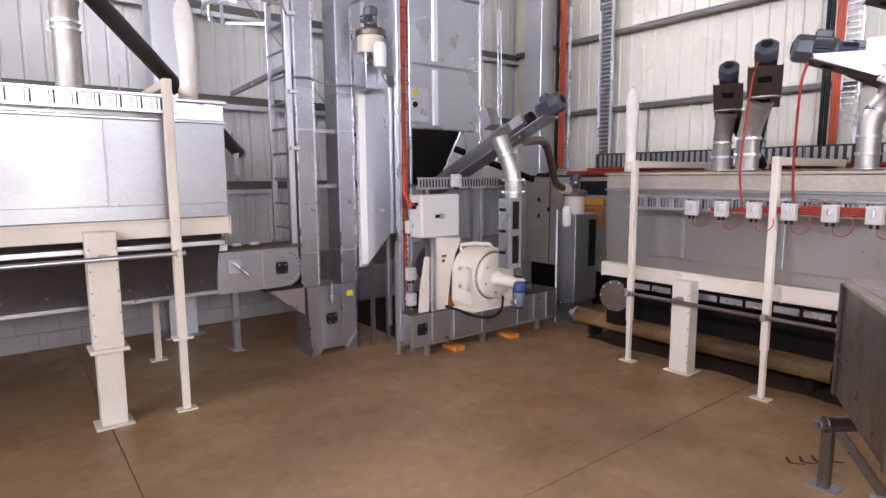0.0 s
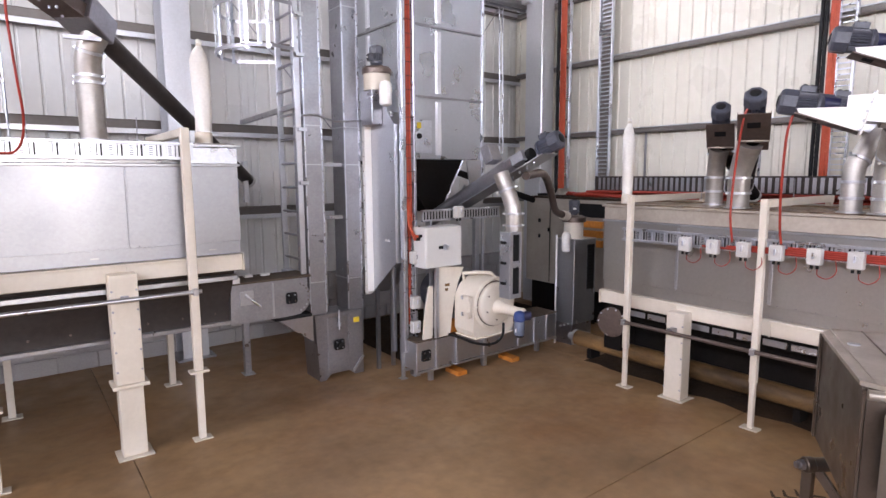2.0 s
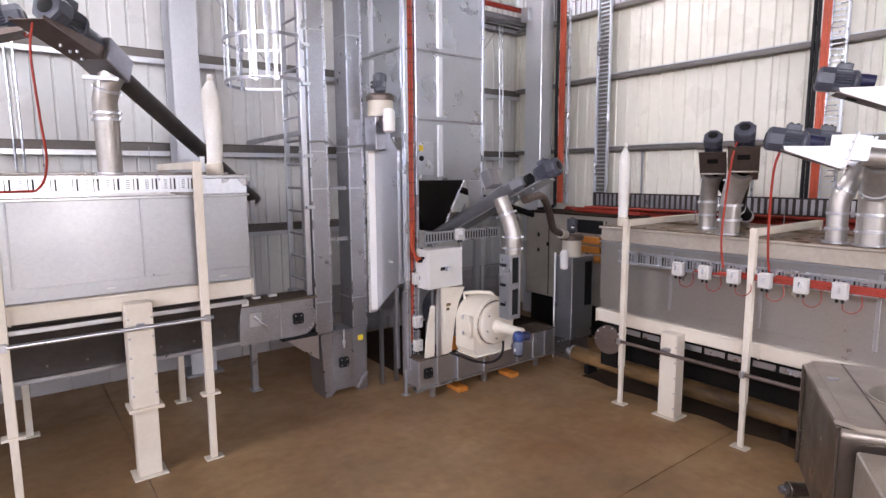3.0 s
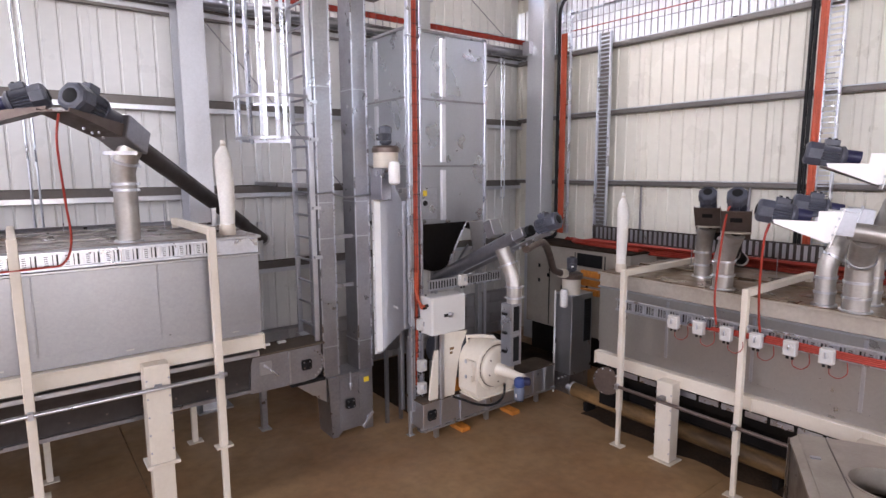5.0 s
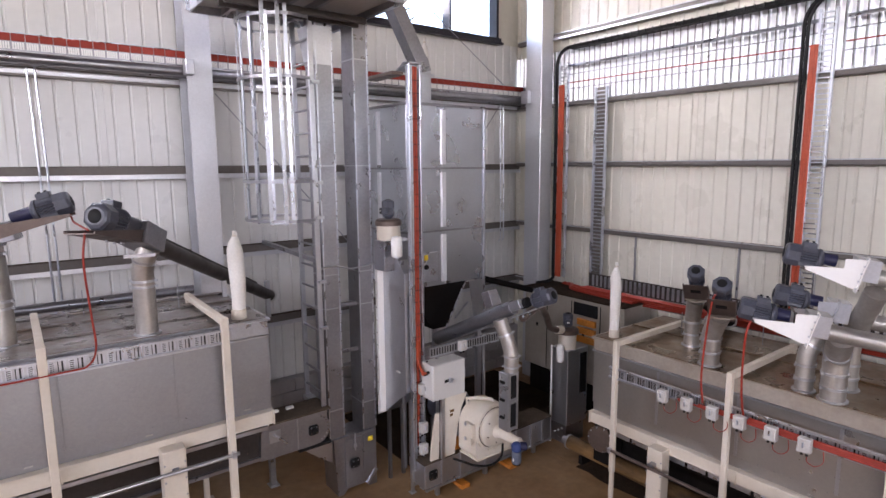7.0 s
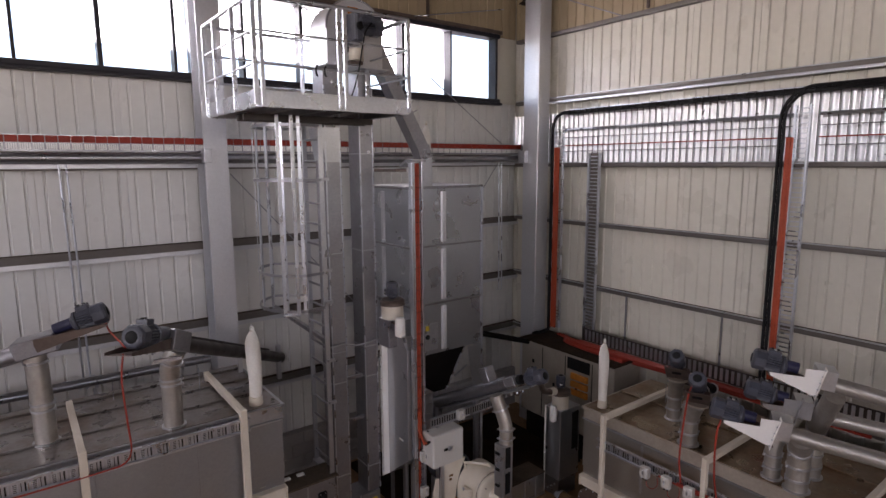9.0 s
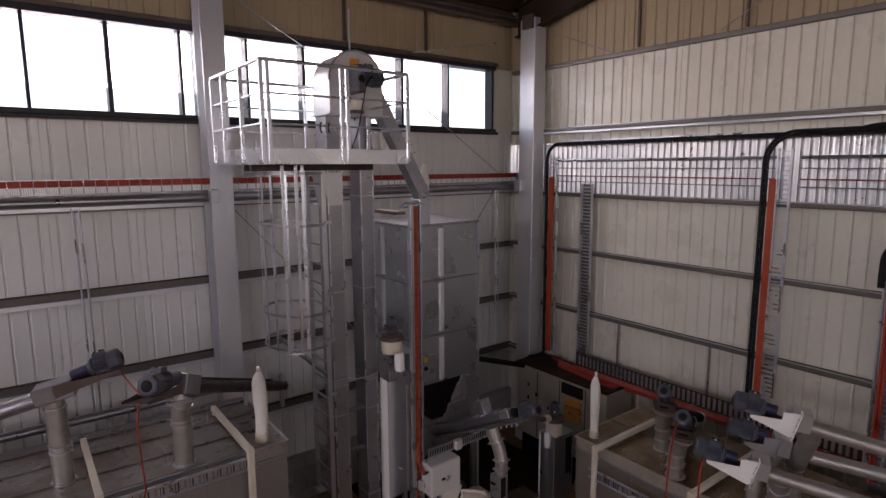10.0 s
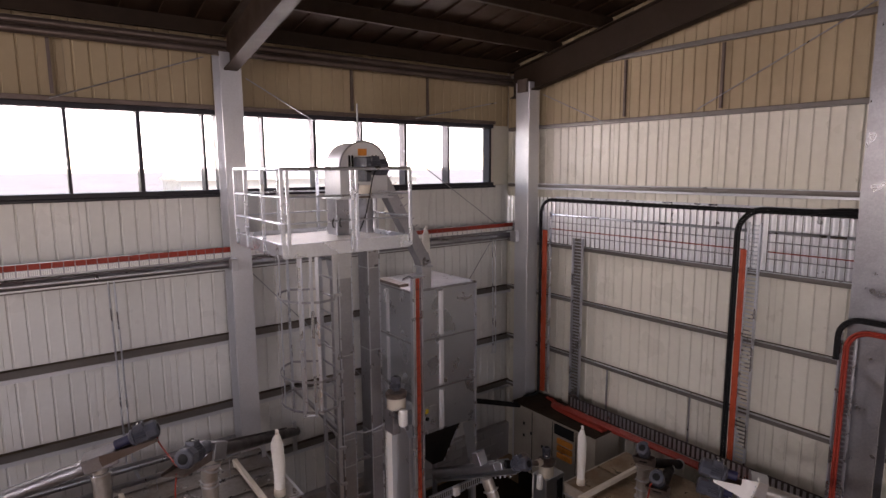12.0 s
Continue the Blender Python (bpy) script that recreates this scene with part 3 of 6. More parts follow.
def bolts(name, pts, axis, r, h, material, parent):
    bm = BM()
    a = Vector(axis).normalized()
    for p in pts:
        rod(bm, Vector(p), Vector(p) + a * h, r, 6)
    return tagged(part(name, bm, material, parent), kind="stuff")


def ring_clamp(parent, p, axis, r):
    """A pipe clamp with two lugs."""
    a = Vector(axis).normalized()
    p = Vector(p)
    c = part("pipe_clamp", lathe(BM(), p - a * 0.012, a, [(0, r), (0.002, r + 0.009), (0.022, r + 0.009), (0.024, r)], 24), GALV, parent)
    s = a.cross(Vector((0.55, 0.83, 0.02))).normalized()
    for k in (-1, 1):
        part("clamp_lug", bar(BM(), p + s * k * r, p + s * k * (r + 0.03), 0.012, 0.02), GALV, c)
    return c


# ---- the two storage bins, of one design ----
def storage_bin(to, drop, length, label, tray_z, front_gap, first, pitch, leg_at):
    """to(u, v, z): u along the bin from its free end, v inwards from its front; drop lowers all but the feet."""
    def bx(bm, u0, u1, v0, v1, z0, z1, bevel=0.0, low=True):
        d = drop if low else 0
        p, q = to(u0, v0, z0 - d), to(u1, v1, z1 - d)
        lo, hi = [min(a, b) for a, b in zip(p, q)], [max(a, b) for a, b in zip(p, q)]
        return box(bm, lo[0], hi[0], lo[1], hi[1], lo[2], hi[2], bevel)

    def at(u, v, z):
        return Vector(to(u, v, z - drop))

    D = 1.5
    b = thing("storage_bin", to(length / 2, D / 2, 0), label, "storage bin", "storage bins")
    part("casing", bx(BM(), 0.004, length, 0.012, D, 1.66, 2.335), GALV_DULL, b)
    # rim: an outward fold round the top
    rim = part("rim", bx(BM(), 0.002, length, -0.004, D, 2.338, 2.475, 0.004), PALE_DUST if drop else GALV_SHEET, b, "dusty pale rim" if drop else "")
    part("rim_lip", bx(BM(), -0.02, length, -0.028, D + 0.02, 2.478, 2.502, 0.004), PALE_DUST if drop else GALV, rim)
    part("rim_flange", bx(BM(), -0.012, length, -0.022, 0.1, 2.318, 2.336, 0.003), GALV, rim)
    lid = part("lid", bx(BM(), 0.02, length, 0.0, D, 2.503, 2.512), LID_DUST if drop else LID_GREY, b, "dusty brown top sheet" if drop else "dusty grey top sheet")
    for v in ((0.74,) if drop else (0.42, 0.9, 1.32)):
        part("lid_seam", bx(BM(), 0.03, length, v, v + 0.035, 2.513, 2.532, 0.004), LID_DUST if drop else LID_GREY, lid)
    # front panels with screws along their edges
    u = 0.0
    while u < length - 0.3:
        w = min(0.886, length - u)
        p = part("panel", bx(BM(), u + 0.004, u + w - 0.004, 0.0, 0.01, 1.662, 2.314, 0.002), PANEL_LOW if drop else PANEL, b)
        bm = BM()
        for k in range(5):
            for e in (u + 0.02, u + w - 0.02):
                q = at(e, 0.0, 1.70 + k * 0.14)
                rod(bm, q, q + at(0, -0.006, 0) - at(0, 0, 0), 0.005, 6)
        for k in range(6):
            q = at(u + 0.07 + k * 0.15, 0.0, 1.676)
            rod(bm, q, q + at(0, -0.006, 0) - at(0, 0, 0), 0.005, 6)
        tagged(part("screws", bm, GALV_DULL, p), kind="stuff")
        part("stiffener", bx(BM(), u + w - (0.016 if drop else 0.007), u + w + (0.016 if drop else 0.007), -0.008, -0.0005, 1.68, 2.30, 0.003), GALV if drop else PANEL, p)
        if not drop:
            part("type_plate", bx(BM(), u + 0.22, u + 0.28, 0.004, 0.011, 1.594, 1.604), LIGHT_GREY, p)
        u += 0.886
    part("skirt", bx(BM(), 0.008, length, 0.016, 0.03, 1.552, 1.659), PANEL_LOW if drop else PANEL, b)
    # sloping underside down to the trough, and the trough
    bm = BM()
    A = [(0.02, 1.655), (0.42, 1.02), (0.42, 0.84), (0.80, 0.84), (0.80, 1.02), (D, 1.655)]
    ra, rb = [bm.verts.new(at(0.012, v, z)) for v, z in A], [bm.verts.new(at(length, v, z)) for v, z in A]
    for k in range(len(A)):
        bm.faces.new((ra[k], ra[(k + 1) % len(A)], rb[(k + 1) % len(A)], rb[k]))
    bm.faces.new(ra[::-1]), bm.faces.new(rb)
    # shade under the bin is in the colour, deepest on the lower bin
    under = part("hopper_bottom", bm, DARK_SHEET if drop else UNDERSIDE, b, "sloping underside, dark with painted shade")
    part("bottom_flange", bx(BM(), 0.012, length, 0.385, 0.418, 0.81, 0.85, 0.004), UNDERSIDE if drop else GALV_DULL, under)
    if drop:
        k = 0.30
        while k < length - 0.22:
            part("slide_plate", bx(BM(), k, k + 0.205, 0.075, 0.081, 1.285, 1.345, 0.003), GALV_SHEET, under, "bright slide plate")
            k += 0.235
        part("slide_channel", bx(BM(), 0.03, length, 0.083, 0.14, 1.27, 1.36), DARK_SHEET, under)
    else:
        part("slide_rail", bx(BM(), 0.03, length, 0.06, 0.14, 1.30, 1.345, 0.005), GALV, under)
        for k in range(int(length / 0.29)):
            part("stud", rod(BM(), at(0.15 + 0.29 * k, 0.41, 0.93), at(0.15 + 0.29 * k, 0.405, 0.93), 0.010, 8), BROWNGREY, under)
    # white channel beam under the front edge
    beam = part("channel_beam", bx(BM(), 0.012, length, -0.045, 0.055, 1.405, 1.545, 0.006), CREAM, b, "cream painted channel beam")
    part("beam_lip", bx(BM(), 0.015, length, -0.06, -0.046, 1.53, 1.548, 0.003), CREAM, beam)
    part("beam_end", bx(BM(), 0.0, 0.011, -0.062, 0.12, 1.40, 1.55), CREAM, beam)
    k = 0.92
    while k < length:
        part("gusset", bx(BM(), k, k + 0.014, -0.058, -0.046, 1.40, 1.529), CREAM, beam)
        k += 0.886
    # broad cream leg with a flange
    for uc in (leg_at, leg_at + 1.78):
        if drop:
            leg = part("broad_leg", bx(BM(), uc - 0.092, uc + 0.092, -0.185, -0.035, 0.613, 1.485, 0.006), CREAM, b, "broad cream painted steel leg")
        else:
            leg = part("broad_leg", bx(BM(), uc - 0.1, uc + 0.1, -0.19, -0.03, 0.60, 1.485, 0.006), CREAM, b, "broad cream painted steel leg")
            part("lower_leg", bx(BM(), uc - 0.088, uc + 0.088, -0.178, -0.042, 0.0135, 0.584, 0.006), CREAM, leg)
            part("leg_flange", bx(BM(), uc - 0.13, uc + 0.13, -0.22, 0.0, 0.585, 0.615, 0.004), CREAM, leg)
        part("foot_plate", bx(BM(), uc - 0.13, uc + 0.13, -0.225, 0.01, 0.001, 0.0125, 0.003, low=False), CREAM, leg)
        pts = [at(uc + s * 0.086, -0.19, 0.72 + 0.16 * j) for s in (-1, 1) for j in range(5)]
        bolts("bolts", pts, at(0, -1, 0) - at(0, 0, 0), 0.009, 0.008, GALV_DULL, leg)
    # slim posts carry the tray and tie beams
    zj, w = (1.02, 0.028) if drop else (0.60, 0.033)
    for uc in [first + pitch * j for j in range(int((length - 0.4) / pitch) + 1)]:
        v = -front_gap
        post = part("slim_post", bx(BM(), uc - w, uc + w, v - w, v + w, zj, 2.62, 0.005), CREAM, b, "slim cream painted post")
        part("post_foot", bx(BM(), uc - w + 0.006, uc + w - 0.006, v - w + 0.006, v + w - 0.006, 0.0125, zj - drop - 0.0005, 0.004, low=False), CREAM, post)
        part("post_plate", bx(BM(), uc - 0.075, uc + 0.075, v - 0.05, v + 0.05, 0.001, 0.012, 0.002, low=False), CREAM, post)
        if not drop:
            part("post_joint", bx(BM(), uc - 0.075, uc + 0.075, v - 0.05, v + 0.05, 0.592, 0.612, 0.003), CREAM, post)
        part("tie_beam", bx(BM(), uc - 0.03, uc + 0.03, v + 0.034, 1.2, 2.55, 2.615, 0.005), CREAM, post)
        part("tie_stub", bx(BM(), uc - 0.025, uc + 0.025, 1.13, 1.19, 2.513, 2.549), CREAM, post)
        part("back_leg", bx(BM(), uc - 0.03 - 0.1, uc + 0.03 - 0.1, 1.33, 1.39, 0.012, 1.66 - drop, 0.004, low=False), CREAM, post)
        part("back_plate", bx(BM(), uc - 0.18, uc - 0.02, 1.3, 1.42, 0.001, 0.012, 0.002, low=False), CREAM, post)
    # round rail in front
    z = 1.31 if drop else 1.29
    rail = part("round_rail", rod(BM(), at(first - 0.05, -front_gap - 0.05, z), at(length, -front_gap - 0.05, z), 0.018, 14), BROWNGREY if drop else GALV, b, "dull round rail" if drop else "galvanised round rail")
    part("rail_stop", bx(BM(), leg_at - 0.03, leg_at + 0.03, -front_gap - 0.03, -0.19, z - 0.02, z + 0.03, 0.004), GALV_DULL, rail)
    for uc in (first, first + pitch, first + 2 * pitch):
        if uc < length:
            part("rail_clip", bx(BM(), uc - 0.02, uc + 0.02, -front_gap - 0.08, -front_gap - 0.03, z - 0.028, z + 0.028, 0.004), GALV, rail)
    # cable tray on the posts
    z0, z1 = tray_z
    tray = part("cable_tray", bx(BM(), 0.40, length, -front_gap + 0.036, -front_gap + 0.041, z0, z1), GALV, b, "perforated galvanised cable tray")
    for zz in (z0, z1 - 0.022):
        part("tray_edge", bx(BM(), 0.40, length, -front_gap + 0.004, -front_gap + 0.034, zz, zz + 0.022, 0.003), GALV_SHEET, tray)
    w, k = 0.136, 0.42
    slot, rib_bm = BM(), BM()
    while k < length - w:
        bx(rib_bm, k, k + 0.045, -front_gap + 0.02, -front_gap + 0.0355, z0 + 0.023, z1 - 0.023)
        bx(rib_bm, k + 0.062, k + 0.07, -front_gap + 0.02, -front_gap + 0.0355, z0 + 0.023, z1 - 0.023)
        bx(slot, k + 0.08, k + 0.092, -front_gap + 0.03, -front_gap + 0.0355, z0 + 0.026, z1 - 0.026)
        for j in range(5):
            zz = z0 + 0.034 + j * (z1 - z0 - 0.075) / 4
            bx(slot, k + 0.008, k + 0.036, -front_gap + 0.0175, -front_gap + 0.0198, zz, zz + 0.006)
        bx(slot, k + 0.112, k + 0.118, -front_gap + 0.03, -front_gap + 0.0355, z0 + 0.026, z1 - 0.026)
        k += w
    tagged(part("rib_pattern", rib_bm, GALV_SHEET, tray), kind="stuff")
    tagged(part("slot_pattern", slot, BLACK, tray), kind="stuff")
    # little rods standing on the lid
    for uu, vv in ((0.62, 0.9), (2.1, 0.7), (1.45, 1.2)):
        if uu < length:
            part("level_rod", rod(BM(), at(uu, vv, 2.511), at(uu, vv, 2.78), 0.005, 6), GALV_DULL, lid)
    return b, at, bx


def bin_left(u, v, z):
    return (1.72 - u, 5.08 + v, z)


def bin_right(u, v, z):
    return (5.36 + v, 3.89 - u, z)


left_bin, at_left, _ = storage_bin(bin_left, 0.0, 6.2, "long galvanised storage bin on cream legs", (2.365, 2.505), 0.175, 0.47, 1.39, 0.98)
right_bin, at_right, _ = storage_bin(bin_right, 0.6, 7.0, "lower galvanised storage bin on cream legs", (2.15, 2.285), 0.25, 0.50, 1.29, 1.0)


def filter_sock(base, h, r, label):
    x, y, z = base
    s = thing("filter_sock", base, label, "filter sock", "breather socks")
    part("collar", lathe(BM(), base, (0, 0, 1), [(0.0, r * 0.95), (0.01, r * 0.98), (0.09, r * 0.94), (0.10, r * 0.8)], 20), CREAM, s)
    rnd = random.Random(int(x * 100))
    bm = BM()
    prof = [(0.09, 0.80), (0.12, 0.84), (0.3, 0.9), (0.5, 0.98), (0.7, 1.02), (0.8, 0.96), (0.87, 0.72), (0.92, 0.42), (0.945, 0.24), (0.965, 0.30), (0.98, 0.32), (1.0, 0.22)]
    n, rings = 24, []
    for k, (f, w) in enumerate(prof):
        rings.append([bm.verts.new((x + math.cos(a) * r * w * (1 + 0.07 * math.sin(3 * a + k) + 0.04 * math.sin(7 * a + 2 * k)) + 0.004 * math.sin(k * 0.9),
                                    y + math.sin(a) * r * w * (1 + 0.07 * math.sin(3 * a + k * 1.3)) , z + h * f)) for a in (2 * math.pi * j / n for j in range(n))])
    for a, c in zip(rings, rings[1:]):
        for j in range(n):
            bm.faces.new((a[j], a[(j + 1) % n], c[(j + 1) % n], c[j]))
    bm.faces.new(rings[0][::-1]), bm.faces.new(rings[-1])
    part("sock", bm, FABRIC, s, "slack white fabric")
    part("tie", lathe(BM(), (x, y, z + h * 0.935), (0, 0, 1), [(0, r * 0.27), (0.012, r * 0.3), (0.024, r * 0.27)], 12), CREAM, s)
    return s


filter_sock((1.48, 5.20, 2.513), 0.87, 0.076, "tall white fabric filter sock on the bin lid")
filter_sock((5.49, 3.70, 1.913), 0.92, 0.064, "tall white fabric filter sock on the lower bin")
filter_sock((4.4, 6.08, 4.776), 0.9, 0.06, "small white filter sock on the surge bin")


def drop_pipe(parent, pts, r, clamps=()):
    p = part("drop_pipe", path(BM(), pts, r, 24), PIPE, parent, "galvanised drop pipe")
    r = r[0] if isinstance(r, list) else r
    part("pipe_flange", lathe(BM(), pts[0], (0, 0, 1), [(0.0, r + 0.022), (0.012, r + 0.022), (0.016, r)], 24), GALV, p)
    for q, ax in clamps:
        ring_clamp(p, q, ax, r)
    return p


def cable(parent, pts, r=0.011, material=RED):
    return part("cable", path(BM(), curve_pts(pts, 7), r, 8), material, parent, "red cable" if material is RED else "")


# ---- screw conveyors over the left bin ----
def u_bracket(parent, a, c, width, h, material, up=(0, 0, 1)):
    """A folded trough plate from a to c, open at the top."""
    a, c = Vector(a), Vector(c)
    d = (c - a).normalized()
    s = d.cross(Vector(up)).normalized()
    u = s.cross(d)
    bm = BM()
    bar_m = Matrix.Translation((a + c) / 2) @ Matrix((s, d, u)).transposed().to_4x4()
    L = (c - a).length
    for x0, x1, z0, z1 in ((-width / 2, width / 2, -0.006, 0), (-width / 2, -width / 2 + 0.005, 0, h), (width / 2 - 0.005, width / 2, 0, h)):
        vs = bmesh.ops.create_cube(bm, size=1.0, matrix=bar_m @ Matrix.Translation(((x0 + x1) / 2, 0, (z0 + z1) / 2)) @ Matrix.Diagonal((x1 - x0, L, z1 - z0, 1)))["verts"]
        if z1 > 0.01:
            for v in vs:
                lv = bar_m.inverted() @ v.co
                if lv.y < 0 and lv.z > 0.01:
                    v.co = bar_m @ Vector((lv.x, lv.y, 0.02))
    return part("motor_bracket", bm, material, parent)


screw = thing("screw_conveyor", (0.66, 5.2, 2.513), "dark inclined screw conveyor feeding the bin, with motor", "screw conveyor", "screw conveyors")
drop_pipe(screw, [(0.66, 5.2, 2.513), (0.66, 5.2, 3.0), (0.655, 5.185, 3.1), (0.68, 5.15, 3.22), (0.72, 5.13, 3.3)], 0.092, [((0.66, 5.2, 3.0), (0, 0, 1)), ((0.66, 5.2, 2.95), (0, 0, 1)), ((0.675, 5.16, 3.18), (0.2, -0.3, 1))])
part("screw_tube", rod(BM(), (0.70, 5.16, 3.36), (2.62, 7.44, 2.17), 0.075, 20), UNDERSIDE, screw, "dark steel tube")
part("tube_rib", bar(BM(), (0.80, 5.28, 3.385), (2.3, 7.06, 2.455), 0.02, 0.035), UNDERSIDE, screw)
# ring coloured pale to carry the bright crescent of light on it
part("end_ring", lathe(BM(), (2.60, 7.415, 2.182), (0.60, 0.713, -0.372), [(0, 0.078), (0.001, 0.088), (0.04, 0.088), (0.041, 0.074), (0.036, 0.07)], 24), LIGHT_GREY, screw, "ring at the open end, pale for the glint on it")
part("ring_post", box(BM(), 2.50, 2.56, 7.28, 7.34, 1.9, 2.42, 0.004), GALV, screw)
hd = part("head_box", box(BM(), -0.13, 0.13, -0.16, 0.16, -0.10, 0.10, 0.008, pose(0.67, 5.13, 3.40, -24, 0, -40)), GALV_DULL, screw)
u_bracket(hd, (0.16, 4.55, 3.52), (0.68, 5.17, 3.33), 0.24, 0.13, BROWNGREY)
motor(screw, (0.38, 4.74, 3.60), (-0.60, -0.72, 0.22), 0.105, 0.34)
part("gearbox", rod(BM(), (0.48, 4.88, 3.555), (0.62, 5.05, 3.50), 0.07, 16), MOTOR, screw)
bm = BM()
for px, py, pz in ((0.42, 4.87, 3.405), (0.50, 4.96, 3.375), (0.36, 4.80, 3.43), (0.46, 4.83, 3.405)):
    rod(bm, (px, py, pz), (px, py, pz - 0.02), 0.01, 8)
tagged(part("bracket_bolts", bm, GALV_DULL, hd), kind="stuff")
part("clip_rail", bar(BM(), (0.50, 5.05, 3.25), (0.74, 5.02, 3.25), 0.03, 0.03), GALV_DULL, hd)
cable(screw, [(0.20, 4.58, 3.52), (0.17, 4.55, 3.3), (0.19, 4.60, 2.9), (0.21, 4.70, 2.6), (0.16, 4.86, 2.42), (0.0, 4.876, 2.395), (-0.6, 4.876, 2.385), (-1.6, 4.876, 2.385)], 0.008)
part("tube_hanger", bar(BM(), (1.66, 6.28, 2.512), (1.66, 6.28, 2.72), 0.05, 0.03), GALV, screw)

screw = thing("screw_conveyor", (-0.37, 5.56, 2.513), "galvanised screw conveyor head with blue-grey motor", "screw conveyor", "screw conveyors")
drop_pipe(screw, [(-0.37, 5.56, 2.513), (-0.37, 5.56, 2.85), (-0.38, 5.56, 3.2), (-0.39, 5.57, 3.36)], 0.092, [((-0.37, 5.56, 2.84), (0, 0, 1)), ((-0.37, 5.56, 2.9), (0, 0, 1)), ((-0.385, 5.56, 3.3), (0, 0, 1))])
part("screw_tube", rod(BM(), (-0.30, 5.56, 3.44), (-3.6, 6.4, 2.62), 0.08, 20), GALV_DULL, screw)
part("tube_stand", bar(BM(), (-2.6, 6.15, 2.513), (-2.6, 6.15, 2.86), 0.05, 0.05), CREAM, screw)
hd = part("head_box", box(BM(), -0.17, 0.17, -0.12, 0.12, -0.08, 0.08, 0.008, pose(-0.36, 5.56, 3.46, 0, -12, -14)), GALV_DULL, screw)
u_bracket(hd, (0.20, 5.42, 3.60), (-0.34, 5.555, 3.42), 0.24, 0.12, BROWNGREY)
motor(screw, (0.06, 5.44, 3.675), (0.93, -0.22, 0.28), 0.095, 0.31)
part("gearbox", rod(BM(), (-0.08, 5.475, 3.635), (-0.22, 5.52, 3.585), 0.052, 16), BLUE, screw)
cable(screw, [(0.18, 5.40, 3.60), (0.19, 5.3, 3.55), (0.22, 5.0, 3.53), (0.24, 4.75, 3.52)], 0.008)

# pipes along the wall behind the bin
for y, z, r, m in ((7.25, 2.45, 0.055, GALV_DULL), (7.05, 2.28, 0.06, GALV_DULL)):
    wp = thing("wall_pipe", (-1.0, y, z), "long dull galvanised pipe along the wall", "pipe", "wall pipes")
    part("tube", rod(BM(), (-5.5, y, z), (1.55, y, z), r, 16), m, wp)
    for x in (-3.2, 0.2):
        part("pipe_bracket", box(BM(), x - 0.02, x + 0.02, y - 0.02, YN - 0.12, z - r - 0.03, z - r + 0.01), GALV, wp)

# ---- conveyor between the left bin and the elevator ----
conv = thing("drag_conveyor", (2.1, 5.65, 0.8), "grey galvanised drag conveyor head on a leg", "conveyor")
bm = BM()
pts = [(1.70, 0.80), (2.30, 0.80)] + [(2.36 + 0.17 * math.sin(a), 0.985 - 0.185 * math.cos(a)) for a in (0.15 * math.pi * k / 1.5 for k in range(1, 8))] + [(2.50, 1.18), (1.72, 1.20)]
body = part("trough", prism(bm, pts, "y", 5.46, 5.80), GALV_DULL, conv)
part("cover", box(BM(), 1.72, 2.54, 5.44, 5.82, 1.19, 1.21, 0.003, None), DUSTY, conv)
part("side_panel", box(BM(), 2.12, 2.125 + 0.012, 5.448, 5.459, 0.82, 1.17), GALV, body)
part("hub", lathe(BM(), (2.32, 5.459, 0.99), (0, -1, 0), [(0, 0.05), (0.02, 0.05), (0.022, 0.03), (0.05, 0.028)], 16), BLACK, body, "black bearing hub")
part("bearing_flange", box(BM(), 2.262, 2.378, 5.444, 5.458, 0.932, 1.048, 0.014), BLACK, body)
for dx, dz in ((-1, -1), (-1, 1), (1, -1), (1, 1)):
    part("flange_bolt", rod(BM(), (2.320 + 0.032 * dx, 5.4435, 0.990 + 0.032 * dz), (2.320 + 0.032 * dx, 5.4340, 0.990 + 0.032 * dz), 0.008, 6), GALV_SHEET, body)
for k in range(9):
    a = -1.2 + 0.3 * k
    p = (2.37 + 0.135 * math.cos(a), 5.459, 0.99 + 0.15 * math.sin(a))
    part("rim_bolt", rod(BM(), p, (p[0], 5.446, p[2]), 0.009, 6), GALV_SHEET, body)
sl = part("slide_handle", rod(BM(), (1.84, 5.42, 1.09), (1.98, 5.40, 0.96), 0.014, 10), GALV_SHEET, body)
part("slide_plate", box(BM(), 1.80, 1.93, 5.445, 5.459, 0.98, 1.12, 0.003), GALV, body)
part("leg", box(BM(), 2.07, 2.14, 6.24, 6.31, 0.012, 0.86, 0.004), GALV_DULL, conv)
part("leg_plate", box(BM(), 2.05, 2.17, 6.2, 6.34, 0.001, 0.012), GALV, conv)
part("leg_bracket", box(BM(), 2.07, 2.14, 5.75, 6.31, 0.861, 0.92, 0.004), GALV_DULL, conv)
part("outlet_flange", box(BM(), 2.14, 2.54, 5.45, 5.80, 0.765, 0.80, 0.004), BLACK, conv, "black sealing strip")
bm = BM()
A = [(2.20, 5.50, 0.762), (2.57, 5.50, 0.762), (2.57, 5.78, 0.762), (2.20, 5.78, 0.762)]
B = [(2.42, 5.52, 0.58), (2.575, 5.52, 0.47), (2.575, 5.78, 0.47), (2.42, 5.78, 0.58)]
va, vb = [bm.verts.new(p) for p in A], [bm.verts.new(p) for p in B]
for k in range(4):
    bm.faces.new((va[k], va[(k + 1) % 4], vb[(k + 1) % 4], vb[k]))
bm.faces.new(va), bm.faces.new(vb)
part("outlet_chute", bm, GALV, conv)
